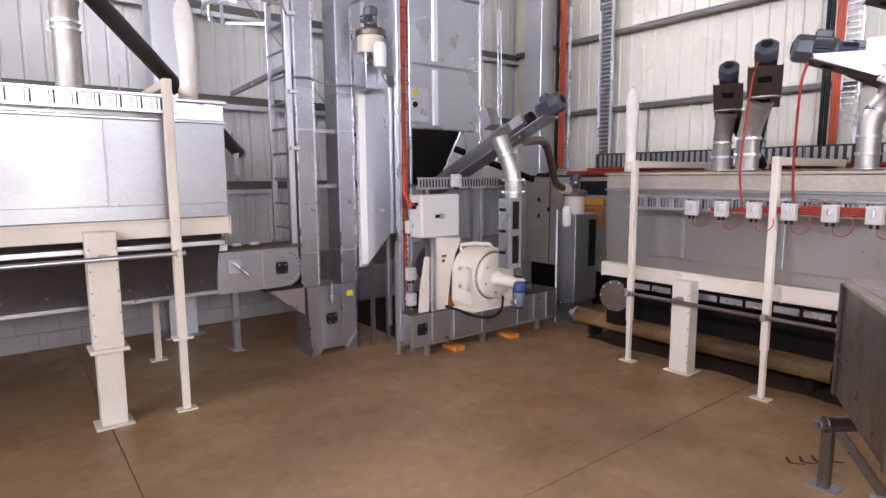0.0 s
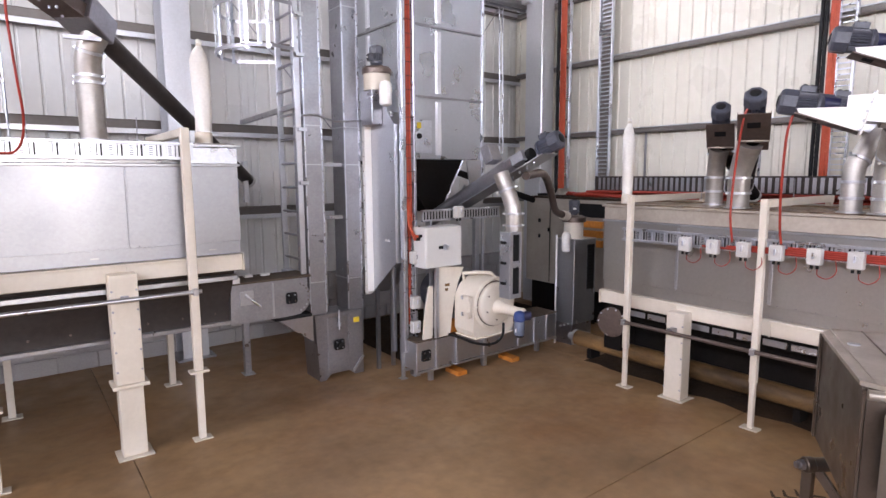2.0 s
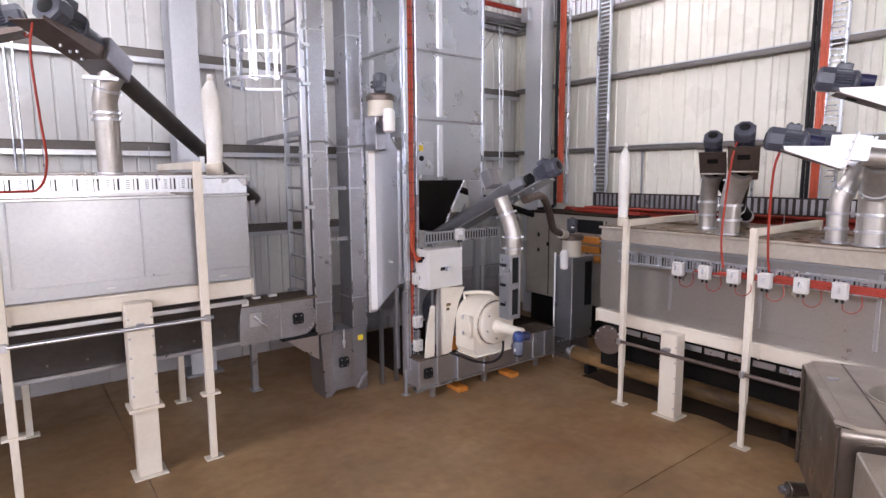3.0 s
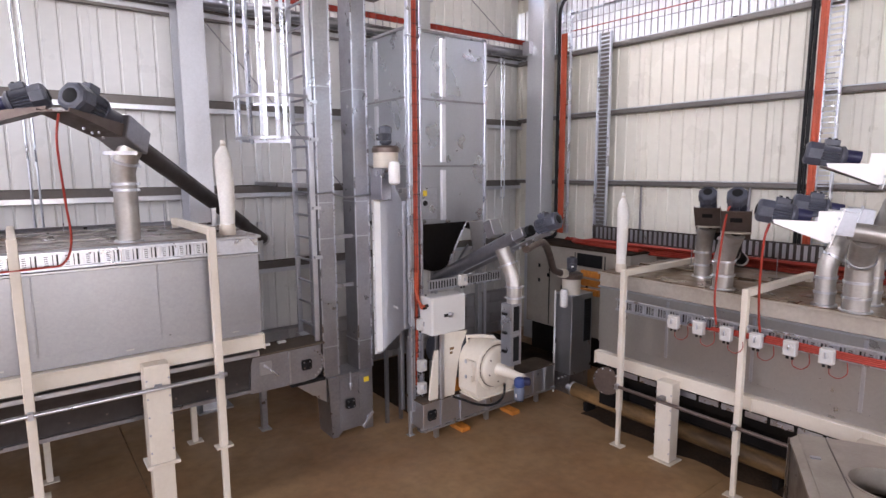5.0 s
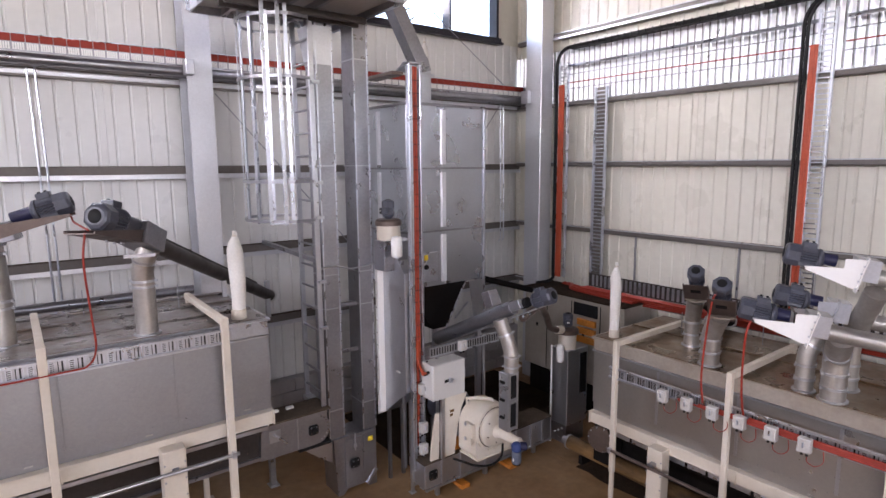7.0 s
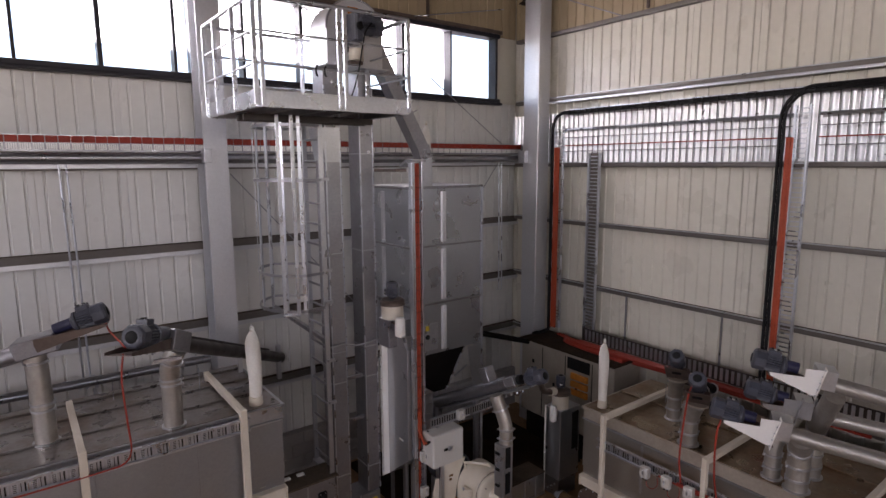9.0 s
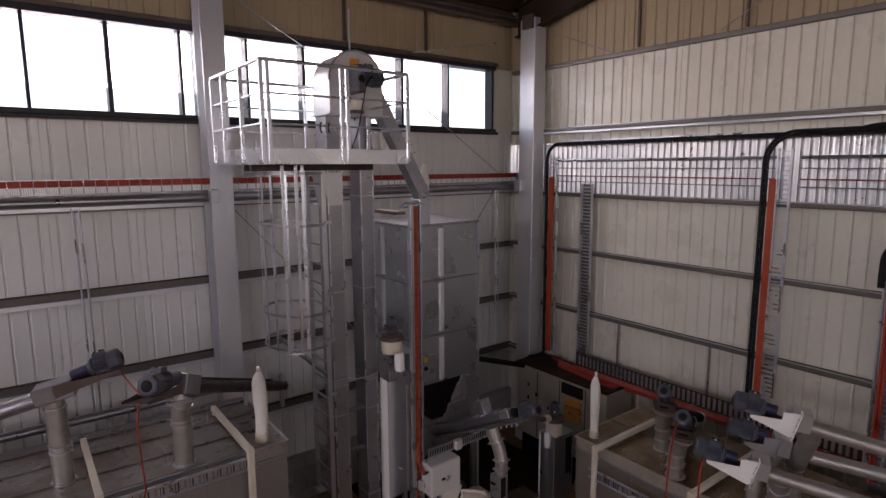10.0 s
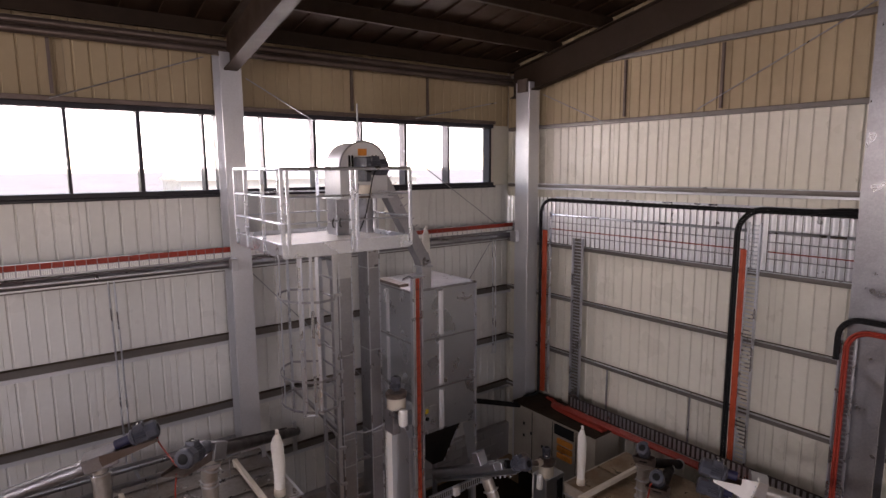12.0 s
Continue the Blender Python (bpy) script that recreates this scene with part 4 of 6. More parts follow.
for x, w in ((1.93, 0.08), (2.10, 0.09)):
    single("white_bracket", box(BM(), x, x + w, 5.68, 5.73, 1.211, 1.235, 0.003), WHITE, "small white bracket lying on the conveyor", "bracket", base=(x, 5.7, 1.211))
single("white_tag", box(BM(), 1.715, 1.79, 5.40, 5.43, 1.212, 1.27, 0.004), WHITE, "small white sign on the conveyor end", "sign", base=(1.75, 5.42, 1.212))

# ---- bucket elevator ----
elev = thing("bucket_elevator", (2.88, 5.7, 0), "tall twin-leg galvanised bucket elevator with motor head", "elevator")
boot = part("boot", prism(BM(), [(2.64, 0.0), (2.71, 0.0), (2.77, 0.06), (3.01, 0.06), (3.07, 0.0), (3.18, 0.0), (3.18, 0.22), (3.18, 0.74), (2.60, 0.74)], "y", 5.52, 5.86), GALV_DULL, elev, "", 20)
part("boot_panel", box(BM(), 2.74, 2.98, 5.506, 5.519, 0.10, 0.70, 0.002), GALV_DULL, boot)
part("front_plate", box(BM(), 2.99, 3.17, 5.508, 5.519, 0.26, 0.72, 0.002), GALV_DULL, boot)
part("foot_trim", bar(BM(), (3.04, 5.508, 0.04), (3.175, 5.508, 0.20), 0.012, 0.03), GALV_SHEET, boot)
part("hub", lathe(BM(), (2.86, 5.487, 0.39), (0, -1, 0), [(0, 0.052), (0.02, 0.052), (0.022, 0.03), (0.05, 0.028)], 16), BLACK, boot, "black bearing hub")
part("bearing_flange", box(BM(), 2.802, 2.918, 5.472, 5.486, 0.332, 0.448, 0.014), BLACK, boot)
for dx, dz in ((-1, -1), (-1, 1), (1, -1), (1, 1)):
    part("flange_bolt", rod(BM(), (2.860 + 0.033 * dx, 5.4715, 0.390 + 0.033 * dz), (2.860 + 0.033 * dx, 5.4620, 0.390 + 0.033 * dz), 0.008, 6), GALV_SHEET, boot)
part("warning_label", box(BM(), 3.055, 3.125, 5.502, 5.507, 0.60, 0.66), YELLOW, boot, "yellow warning label")
part("tension_screw", rod(BM(), (2.86, 5.47, 0.56), (2.86, 5.47, 0.78), 0.010, 8), GALV_SHEET, boot)
part("tension_nut", rod(BM(), (2.86, 5.47, 0.60), (2.86, 5.47, 0.64), 0.022, 6), GALV_SHEET, boot)
for x0, x1 in ((2.565, 2.755), (3.02, 3.20)):
    leg = part("elevator_leg", box(BM(), x0, x1, 5.55, 5.83, 0.741, 6.2, 0.004), GALV_DULL, elev, "galvanised elevator trunk")
    for z in (1.1, 2.35, 2.75, 4.0, 5.2):
        part("joint_flange", box(BM(), x0 - 0.006, x1 + 0.006, 5.542, 5.838, z - 0.006, z + 0.006), GALV, leg)
    for e in (x0, x1):
        part("corner_seam", box(BM(), e - 0.007, e + 0.007, 5.536, 5.549, 0.76, 5.98), GALV_SHEET, leg)
    bolts("seam_bolts", [(x1 - 0.001, 5.536, 0.85 + 0.11 * k) for k in range(46)], (0, -1, 0), 0.006, 0.006, BROWNGREY, leg)
    # widened top under the head
    bm = BM()
    A = [(x0 - 0.002, 5.545), (x1 + 0.002, 5.545), (x1 + 0.002, 5.835), (x0 - 0.002, 5.835)]
    if x0 > 3:
        continue
    B = [(x0 - 0.07, 5.53), (x1 + 0.002, 5.53), (x1 + 0.002, 5.85), (x0 - 0.07, 5.85)]
    va, vb = [bm.verts.new((*p, 5.1)) for p in A], [bm.verts.new((*p, 5.5)) for p in B]
    for k in range(4):
        bm.faces.new((va[k], va[(k + 1) % 4], vb[(k + 1) % 4], vb[k]))
    bm.faces.new(va), bm.faces.new(vb)
    part("leg_transition", bm, GALV, leg)
part("cross_rod", path(BM(), [(2.50, 5.53, 2.84), (2.7, 5.525, 2.86), (2.9, 5.525, 2.80), (3.05, 5.525, 2.81), (3.22, 5.53, 2.83)], 0.010, 8), GALV, elev)
for z in (1.78, 2.35):
    part("brace_bar", box(BM(), 2.756, 3.019, 5.62, 5.66, z - 0.02, z + 0.02), GALV_DULL, elev)
for z in (2.70, 3.43, 3.82, 4.9, 2.16):
    part("ladder_bracket", box(BM(), 2.47, 2.56, 5.46, 5.505, z - 0.018, z + 0.018, 0.003), GALV, elev)
# head with rounded hood
bm = BM()
HC, HR, HZ = 2.92, 0.36, 6.58
hood = [(HC - HR, 6.2), (HC + HR, 6.2)] + [(HC + HR * math.cos(a), HZ + HR * math.sin(a)) for a in (math.pi * k / 20 for k in range(21))]
head = part("head", prism(bm, hood, "y", 5.40, 5.86), COLUMN, elev, "rounded galvanised elevator head", 25)
rim = curve_pts([(HC + (HR + 0.006) * math.cos(math.pi * k / 12), 5.40, HZ + (HR + 0.006) * math.sin(math.pi * k / 12)) for k in range(13)], 2)
part("hood_rim", path(BM(), rim, 0.014, 6), GALV_DULL, head)
part("warning_label", box(BM(), 2.83, 2.96, 5.391, 5.398, 6.76, 6.85, 0.002), TIMBER, head, "orange warning label")
part("head_base", box(BM(), 2.52, 3.36, 5.37, 5.89, 6.185, 6.199), GALV, head)
gear = part("gearbox", box(BM(), 2.76, 2.86, 5.08, 5.398, 6.42, 6.74, 0.02), MOTOR, head, "dark gearbox")
part("shaft_cap", lathe(BM(), (2.81, 5.08, 6.58), (0, -1, 0), [(0, 0.045), (0.03, 0.04), (0.04, 0.02)], 16), BLACK, gear)
motor(elev, (2.95, 5.14, 6.60), (1, 0, 0.02), 0.105, 0.32)
for x in (2.70, 2.745):
    part("vent_slot", box(BM(), x - 0.014, x + 0.014, 5.391, 5.3985, 6.50, 6.76), BLACK, head, "dark slot")
part("backstop", rod(BM(), (2.74, 5.3, 6.36), (2.74, 5.398, 6.36), 0.05, 12), BLACK, head)
part("inspection_pot", rod(BM(), (2.86, 5.28, 6.24), (2.86, 5.28, 6.37), 0.085, 20), CREAM, head, "cream round pot")
part("pot_bracket", box(BM(), 2.78, 2.94, 5.27, 5.399, 6.20, 6.239), BROWNGREY, head)
part("lift_rod", rod(BM(), (2.92, 5.55, 6.93), (2.92, 5.55, 7.45), 0.012, 8), GALV, head)
cable(elev, [(2.94, 5.05, 6.62), (2.84, 5.02, 6.5), (2.80, 5.04, 6.3), (2.76, 5.1, 6.0), (2.74, 5.3, 5.70)], 0.008, BLACK)

# spout from the head to the surge bin
spout = thing("spout", (4.02, 5.62, 4.76), "grey square spout running down to the surge bin", "spout")
bm = BM()
bar(bm, (3.20, 5.62, 6.62), (3.96, 5.62, 5.28), 0.18, 0.17)
part("inclined_duct", bm, GALV_DULL, spout)
bm = BM()
bar(bm, (3.965, 5.62, 5.30), (4.02, 5.62, 5.14), 0.175, 0.185)
part("bend", bm, GALV_DULL, spout)
part("vertical_duct", box(BM(), 3.94, 4.11, 5.54, 5.70, 4.765, 5.17, 0.004), GALV, spout)
part("flange", box(BM(), 3.915, 4.135, 5.515, 5.725, 5.1, 5.125, 0.003), GALV, spout)
bolts("bolts", [(3.36 + 0.06 * k, 5.55, 6.44 - 0.104 * k) for k in range(8)], (0.85, -0.2, 0.5), 0.008, 0.10, GALV_DULL, spout)

# ---- platform with railing ----
plat = thing("service_platform", (2.3, 5.5, 5.6), "galvanised service platform with handrails round the elevator head", "platform")
PX0, PX1, PY0, PY1, PZ = 1.45, 3.12, 4.60, 6.20, 5.60
deck = part("deck", box(BM(), PX0 + 0.02, PX1 - 0.02, PY0 + 0.02, PY1 - 0.02, 5.68, 5.70), LIGHT_GREY, plat, "pale chequer plate deck")
for b in ((PX0, PX1, PY0, PY0 + 0.018), (PX0, PX1, PY1 - 0.018, PY1), (PX0, PX0 + 0.018, PY0 + 0.019, PY1 - 0.019), (PX1 - 0.018, PX1, PY0 + 0.019, PY1 - 0.019)):
    part("toe_board", box(BM(), *b, PZ, PZ + 0.16, 0.003), GALV_SHEET, plat)
for x in (1.8, 2.2, 2.48, 3.24):
    part("joist", box(BM(), min(x, 3.1) - 0.02, min(x, 3.1) + 0.02, PY0 + 0.03, PY1 - 0.03, 5.61, 5.678), GALV_DULL, deck)
for y in (5.30, 5.48):
    part("under_beam", box(BM(), PX0 + 0.1, PX1 - 0.05, y, y + 0.05, 5.53, 5.6, 0.004), UNDERSIDE, plat, "dark support beam")
RAIL = 6.59
posts = [(PX0, PY0, 2), (PX0, 5.2, 0), (PX0, 5.8, 0), (PX0, PY1, 0), (2.02, PY1, 0), (2.6, PY1, 0), (PX1, PY1, 0), (PX1, 5.5, 0), (PX1, PY0, 0), (2.30, PY0, 2)]
for x, y, wide in posts:
    p = part("rail_post", box(BM(), x - 0.022, x + 0.022, y - 0.014, y + 0.014, PZ + 0.02, RAIL - 0.012, 0.004), GALV_SHEET, plat)
    if wide:
        part("rail_post_twin", box(BM(), x + 0.045, x + 0.085, y - 0.014, y + 0.014, PZ + 0.02, RAIL - 0.012, 0.004), GALV_SHEET, p)
for z, r in ((RAIL, 0.02), (6.28, 0.011), (5.99, 0.011)):
    loop = [(PX0, PY1, z), (PX0, PY0, z), (PX1, PY0, z), (PX1, PY1, z), (PX0, PY1, z)]
    for a, c in zip(loop, loop[1:]):
        part("rail", rod(BM(), a, c, r, 12), GALV_SHEET, plat)
for k in (0, 1):
    part("gate_latch", path(BM(), curve_pts([(2.05 + 0.09 * k, 4.58, 6.02), (2.03 + 0.09 * k, 4.565, 5.99), (2.03 + 0.09 * k, 4.565, 5.94), (2.05 + 0.09 * k, 4.58, 5.92)], 4), 0.008, 8), BLACK, plat)

# ---- caged ladder ----
lad = thing("caged_ladder", (2.45, 5.75, 1.2), "galvanised ladder with a round safety cage", "ladder")
LX, LY0, LY1 = 2.49, 5.52, 5.98
part("ladder_foot", box(BM(), LX - 0.05, LX + 0.05, 5.83, 6.0, 1.16, 1.211), GALV, lad)
for y in (LY0, LY1):
    part("stile", box(BM(), LX - 0.03, LX + 0.03, y - 0.012, y + 0.012, 1.212, PZ + 0.0, 0.004), GALV, lad)
for k in range(17):
    part("rung", rod(BM(), (LX, LY0 + 0.013, 1.36 + 0.25 * k), (LX, LY1 - 0.013, 1.36 + 0.25 * k), 0.014, 10), GALV_DULL, lad)
for z in (3.43, 3.84, 4.90, 5.50):
    arc = [(LX - 0.02, LY0 - 0.02, z), (2.36, 5.27, z)] + [(2.29 - 0.50 * math.sin(a), 5.72 - 0.52 * math.cos(a), z) for a in (math.pi * (0.1 + 0.08 * k) for k in range(11))] + [(LX - 0.02, LY1 + 0.02, z)]
    bm, rings = BM(), []
    for k, p in enumerate(arc):
        d = (Vector(arc[min(k + 1, len(arc) - 1)]) - Vector(arc[max(k - 1, 0)])).normalized()
        o = Vector((d.y, -d.x, 0)) * 0.004
        rings.append([bm.verts.new(Vector(p) + v) for v in (o + Vector((0, 0, 0.016)), o - Vector((0, 0, 0.016)), -o - Vector((0, 0, 0.016)), -o + Vector((0, 0, 0.016)))])
    for a, c in zip(rings, rings[1:]):
        for j in range(4):
            bm.faces.new((a[j], a[(j + 1) % 4], c[(j + 1) % 4], c[j]))
    bm.faces.new(rings[0]), bm.faces.new(rings[-1])
    part("hoop", bm, GALV_DULL, lad)
for k in range(7):
    a = math.pi * (0.12 + 0.125 * k)
    x, y = 2.29 - 0.49 * math.sin(a), 5.72 - 0.51 * math.cos(a)
    part("cage_bar", box(BM(), -0.018, 0.018, -0.003, 0.003, 3.40, PZ - 0.005, 0, Matrix.Translation((x, y, 0)) @ Matrix.Rotation(math.pi / 2 - a + math.pi / 2, 4, "Z")), GALV_SHEET, lad)
for x, y in ((1.88, 5.26), (2.01, 5.19)):
    part("cage_bar", box(BM(), x - 0.02, x + 0.02, y - 0.006, y + 0.006, 3.40, PZ - 0.005, 0.002), GALV_SHEET, lad)
part("bottom_plate", bar(BM(), (1.86, 5.262, 3.42), (2.03, 5.185, 3.42), 0.05, 0.014), GALV_SHEET, lad)

# ---- dust filter beside the elevator ----
filt = thing("dust_filter", (3.42, 5.3, 0.9), "grey dust filter housing with cream fan top", "dust filter", "dust filters")
housing = part("housing", prism(BM(), [(5.54, 0.90), (5.04, 1.30), (5.04, 2.76), (5.17, 2.9), (5.17, 3.125), (5.54, 3.125)], "x", 3.33, 3.60), GALV, filt)
part("white_edge", prism(BM(), [(5.56, 0.885), (5.50, 0.93), (5.50, 2.76), (5.56, 2.76)], "x", 3.245, 3.328), WHITE, filt, "white edge panel")
part("filter_neck", box(BM(), 3.20, 3.3285, 5.25, 5.49, 2.765, 3.125, 0.006), GALV_DULL, filt)
fan = part("fan_ring", rod(BM(), (3.33, 5.36, 3.13), (3.33, 5.36, 3.30), 0.142, 28), CREAM, filt, "cream fan casing")
part("fan_cap", lathe(BM(), (3.33, 5.36, 3.3), (0, 0, 1), [(0, 0.158), (0.05, 0.158), (0.075, 0.135), (0.08, 0.08)], 28), BROWNGREY, fan)
motor(filt, (3.33, 5.36, 3.49), (0, 0, 1), 0.07, 0.22, box_up=(-1, 0.2, 0))
tank = part("air_tank", lathe(BM(), (3.275, 5.10, 2.94), (0, 0, 1), [(0, 0.02), (0.02, 0.06), (0.04, 0.065), (0.22, 0.065), (0.25, 0.05), (0.26, 0.015)], 20), WHITE, filt, "small white air tank")
part("tank_bracket", box(BM(), 3.26, 3.30, 5.16, 5.24, 3.08, 3.11), BROWNGREY, tank)
part("maker_plate", box(BM(), 3.322, 3.3295, 5.16, 5.24, 1.52, 1.54), WHITE, housing)
bolts("edge_bolts", [(3.243, 5.53, 1.0 + 0.16 * k) for k in range(11)], (-1, 0, 0), 0.006, 0.006, BROWNGREY, filt)
for x, y in ((3.37, 5.5), (3.57, 5.1), (3.57, 5.5)):
    part("stand_leg", box(BM(), x - 0.02, x + 0.02, y - 0.02, y + 0.02, 0.0, 1.3 if y > 5.3 else 1.4), GALV_DULL, filt)

# ---- upright cable tray ----
riser = thing("cable_riser", (3.43, 5.0, 0), "upright galvanised tray full of orange-red cables", "cable tray")
RZ = 5.10
for x0, x1 in ((3.378, 3.428), (3.526, 3.556)):
    ch = part("side_channel", box(BM(), x0, x1, 4.96, 5.02, 0.32, RZ, 0.004), GALV_SHEET, riser)
    part("channel_groove", box(BM(), (x0 + x1) / 2 - 0.004, (x0 + x1) / 2 + 0.004, 4.957, 4.9598, 0.34, RZ - 0.02), GALV_DULL, ch)
part("tray_back", box(BM(), 3.429, 3.525, 5.012, 5.018, 0.35, RZ), GALV, riser)
for k, x in enumerate((3.444, 3.463, 3.482, 3.502)):
    z0 = (1.62, 0.62, 0.95, 1.62)[k]
    part("cable", path(BM(), curve_pts([(x, 4.995 - 0.004 * (k % 2), z0), (x + 0.004, 4.993, 1.9), (x - 0.003, 4.996, 2.7), (x + 0.003, 4.992, 3.5), (x - 0.002, 4.995, 4.3), (x, 4.995, RZ - 0.02)], 3), 0.0105, 8), ORANGE if k % 2 else RED, riser, "orange-red cable")
bm = BM()
for k in range(18):
    for x in (3.449, 3.478, 3.507):
        box(bm, x - 0.006, x + 0.006, 5.008, 5.0115, 0.42 + 0.065 * k, 0.455 + 0.065 * k)
tagged(part("tray_slots", bm, BLACK, riser), kind="stuff")
k = 0
while 0.5 + 0.14 * k < RZ - 0.05:
    part("cable_tie", box(BM(), 3.430, 3.524, 4.976, 4.981, 0.45 + 0.14 * k, 0.456 + 0.14 * k), BLACK, riser)
    k += 1
for x, y in ((3.41, 5.05), (3.575, 5.045)):
    part("stand_post", box(BM(), x - 0.018, x + 0.018, y - 0.018, y + 0.018, 0.006, 0.62 if x > 3.5 else 1.2, 0.003), GALV, riser)
    part("post_plate", box(BM(), x - 0.04, x + 0.04, y - 0.04, y + 0.04, 0.0, 0.006), GALV, riser)
part("back_stile", box(BM(), 3.345, 3.385, 5.12, 5.16, 0.30, 2.9, 0.004), GALV_DULL, riser)
part("stand_brace", box(BM(), 3.43, 3.555, 5.035, 5.055, 0.08, 0.11), GALV, riser)
for z in (4.98,):
    part("wall_arm", box(BM(), 3.21, 3.36, 5.03, 5.60, z, z + 0.04, 0.003), BROWNGREY, riser)
part("hood", prism(BM(), [(4.93, RZ), (5.05, RZ), (5.2, RZ - 0.06), (5.2, RZ - 0.04), (5.05, RZ + 0.03), (4.93, RZ + 0.02)], "x", 3.37, 3.565), GALV_DULL, riser)


def isolator(x, y, z, facing, label):
    """A white switch box with a knob and two glands; facing is the outward direction."""
    f = Vector(facing)
    s = Vector((-f.y, f.x, 0))
    b = thing("isolator_switch", (x, y, z), label, "switch", "isolator switches")
    turn = Matrix.Translation((x, y, z)) @ Matrix((s, f, Vector((0, 0, 1)))).transposed().to_4x4()
    body = part("switch_box", box(BM(), -0.052, 0.052, -0.035, 0.035, -0.066, 0.066, 0.008, turn), LIGHT_GREY, b)
    bm = BM()
    lathe(bm, turn @ Vector((0, 0.035, 0.012)), f, [(0, 0.03), (0.006, 0.03), (0.008, 0.012)], 16)
    part("knob_ring", bm, LIGHT_GREY, body)
    part("knob", box(BM(), -0.006, 0.006, 0.04, 0.056, -0.012, 0.036, 0.002, turn), GALV_SHEET, body)
    for dx in (-0.02, 0.02):
        p = turn @ Vector((dx, 0, -0.066))
        part("gland", rod(BM(), p, p - Vector((0, 0, 0.03)), 0.012, 10), BLACK, b)
    return b


for z in (1.36, 0.87, 0.60):
    isolator(3.495, 4.925, z, (0, -1, 0), "white isolator switch on the upright tray")
isolator(4.0, 4.80, 1.83, (0, -1, 0), "white isolator switch on the cross tray")

# cross tray over the mill
ct = thing("cross_tray", (3.9, 4.9, 1.85), "short perforated galvanised cable tray over the mill", "cable tray")
part("tray_plate", box(BM(), 3.55, 4.66, 4.86, 4.865, 1.75, 1.86), GALV, ct)
for z in (1.742, 1.852):
    part("tray_edge", box(BM(), 3.55, 4.66, 4.845, 4.885, z, z + 0.014, 0.002), GALV_SHEET, ct)
bm = BM()
for k in range(27):
    box(bm, 3.575 + 0.04 * k, 3.590 + 0.04 * k, 4.857, 4.8595, 1.765, 1.845)
tagged(part("slot_pattern", bm, BLACK, ct), kind="stuff")
for x in (3.7, 4.45):
    part("tray_post", box(BM(), x - 0.015, x + 0.015, 4.90, 4.93, 0.0, 1.75, 0.002), GALV, ct)

# ---- surge bin ----
sb = thing("surge_bin", (4.33, 6.1, 1.9), "tall square galvanised surge bin with dark cone", "surge bin")
BX0, BX1, BY0, BY1 = 3.74, 4.99, 5.55, 6.70
levels = [2.42, 3.15, 3.96, 4.75]
for z0, z1 in zip(levels, levels[1:]):
    sec = part("bin_section", box(BM(), BX0 + 0.012, BX1 - 0.012, BY0 + 0.012, BY1 - 0.012, z0 + 0.004, z1 - 0.004), BIN_SHEET, sb)
    part("front_sheet", box(BM(), BX0 + 0.02, BX1 - 0.02, BY0, BY0 + 0.0105, z0 + 0.012, z1 - 0.012, 0.003), BIN_SHEET, sec)
    part("side_sheet", box(BM(), BX0, BX0 + 0.0105, BY0 + 0.02, BY1 - 0.02, z0 + 0.012, z1 - 0.012, 0.003), BIN_SHEET, sec)
    # folds painted paler to show as highlight stripes
    x = BX0 + 0.51
    part("front_fold", prism(BM(), [(x, BY0 - 0.001), (x + 0.02, BY0 - 0.022), (x + 0.075, BY0 - 0.022), (x + 0.095, BY0 - 0.001)], "z", z0 + 0.05, z1 - 0.05), HIGHLIGHT_FOLD, sec)
    y = BY0 + 0.62
    part("side_fold", prism(BM(), [(BX0 - 0.001, y), (BX0 - 0.022, y + 0.02), (BX0 - 0.022, y + 0.075), (BX0 - 0.001, y + 0.095)], "z", z0 + 0.05, z1 - 0.05), HIGHLIGHT_FOLD, sec)
    part("flange", box(BM(), BX0 - 0.018, BX1 + 0.018, BY0 - 0.018, BY1 + 0.018, z1 - 0.011, z1 + 0.011), GALV_DULL, sec)
part("top_sheet", box(BM(), BX0 - 0.015, BX1 + 0.015, BY0 - 0.015, BY1 + 0.015, 4.762, 4.775, 0.003), GALV_DULL, sb, "dusty top sheet")
part("corner_angle", box(BM(), BX1 - 0.011, BX1 + 0.022, BY0 - 0.022, BY0 + 0.012, 1.9, 4.74, 0.003), GALV_SHEET, sb)
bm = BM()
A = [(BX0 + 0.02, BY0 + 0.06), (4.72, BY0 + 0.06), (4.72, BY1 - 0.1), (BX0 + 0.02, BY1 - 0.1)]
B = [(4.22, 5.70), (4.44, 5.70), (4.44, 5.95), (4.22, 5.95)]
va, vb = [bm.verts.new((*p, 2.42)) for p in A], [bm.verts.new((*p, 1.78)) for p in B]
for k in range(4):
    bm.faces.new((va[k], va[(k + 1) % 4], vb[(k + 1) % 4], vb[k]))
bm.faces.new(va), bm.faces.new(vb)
# the cone takes the near-black that deepens shade under the bins
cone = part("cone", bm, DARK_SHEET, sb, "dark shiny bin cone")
part("cone_edge", bar(BM(), (4.72, BY0 + 0.05, 2.42), (4.44, 5.69, 1.78), 0.02, 0.02), GALV_SHEET, cone)
part("side_gusset", prism(BM(), [(4.73, 2.41), (BX1 + 0.02, 2.41), (BX1 + 0.02, 1.75), (4.84, 1.75)], "y", BY0 - 0.012, BY0 - 0.002), GALV, sb)
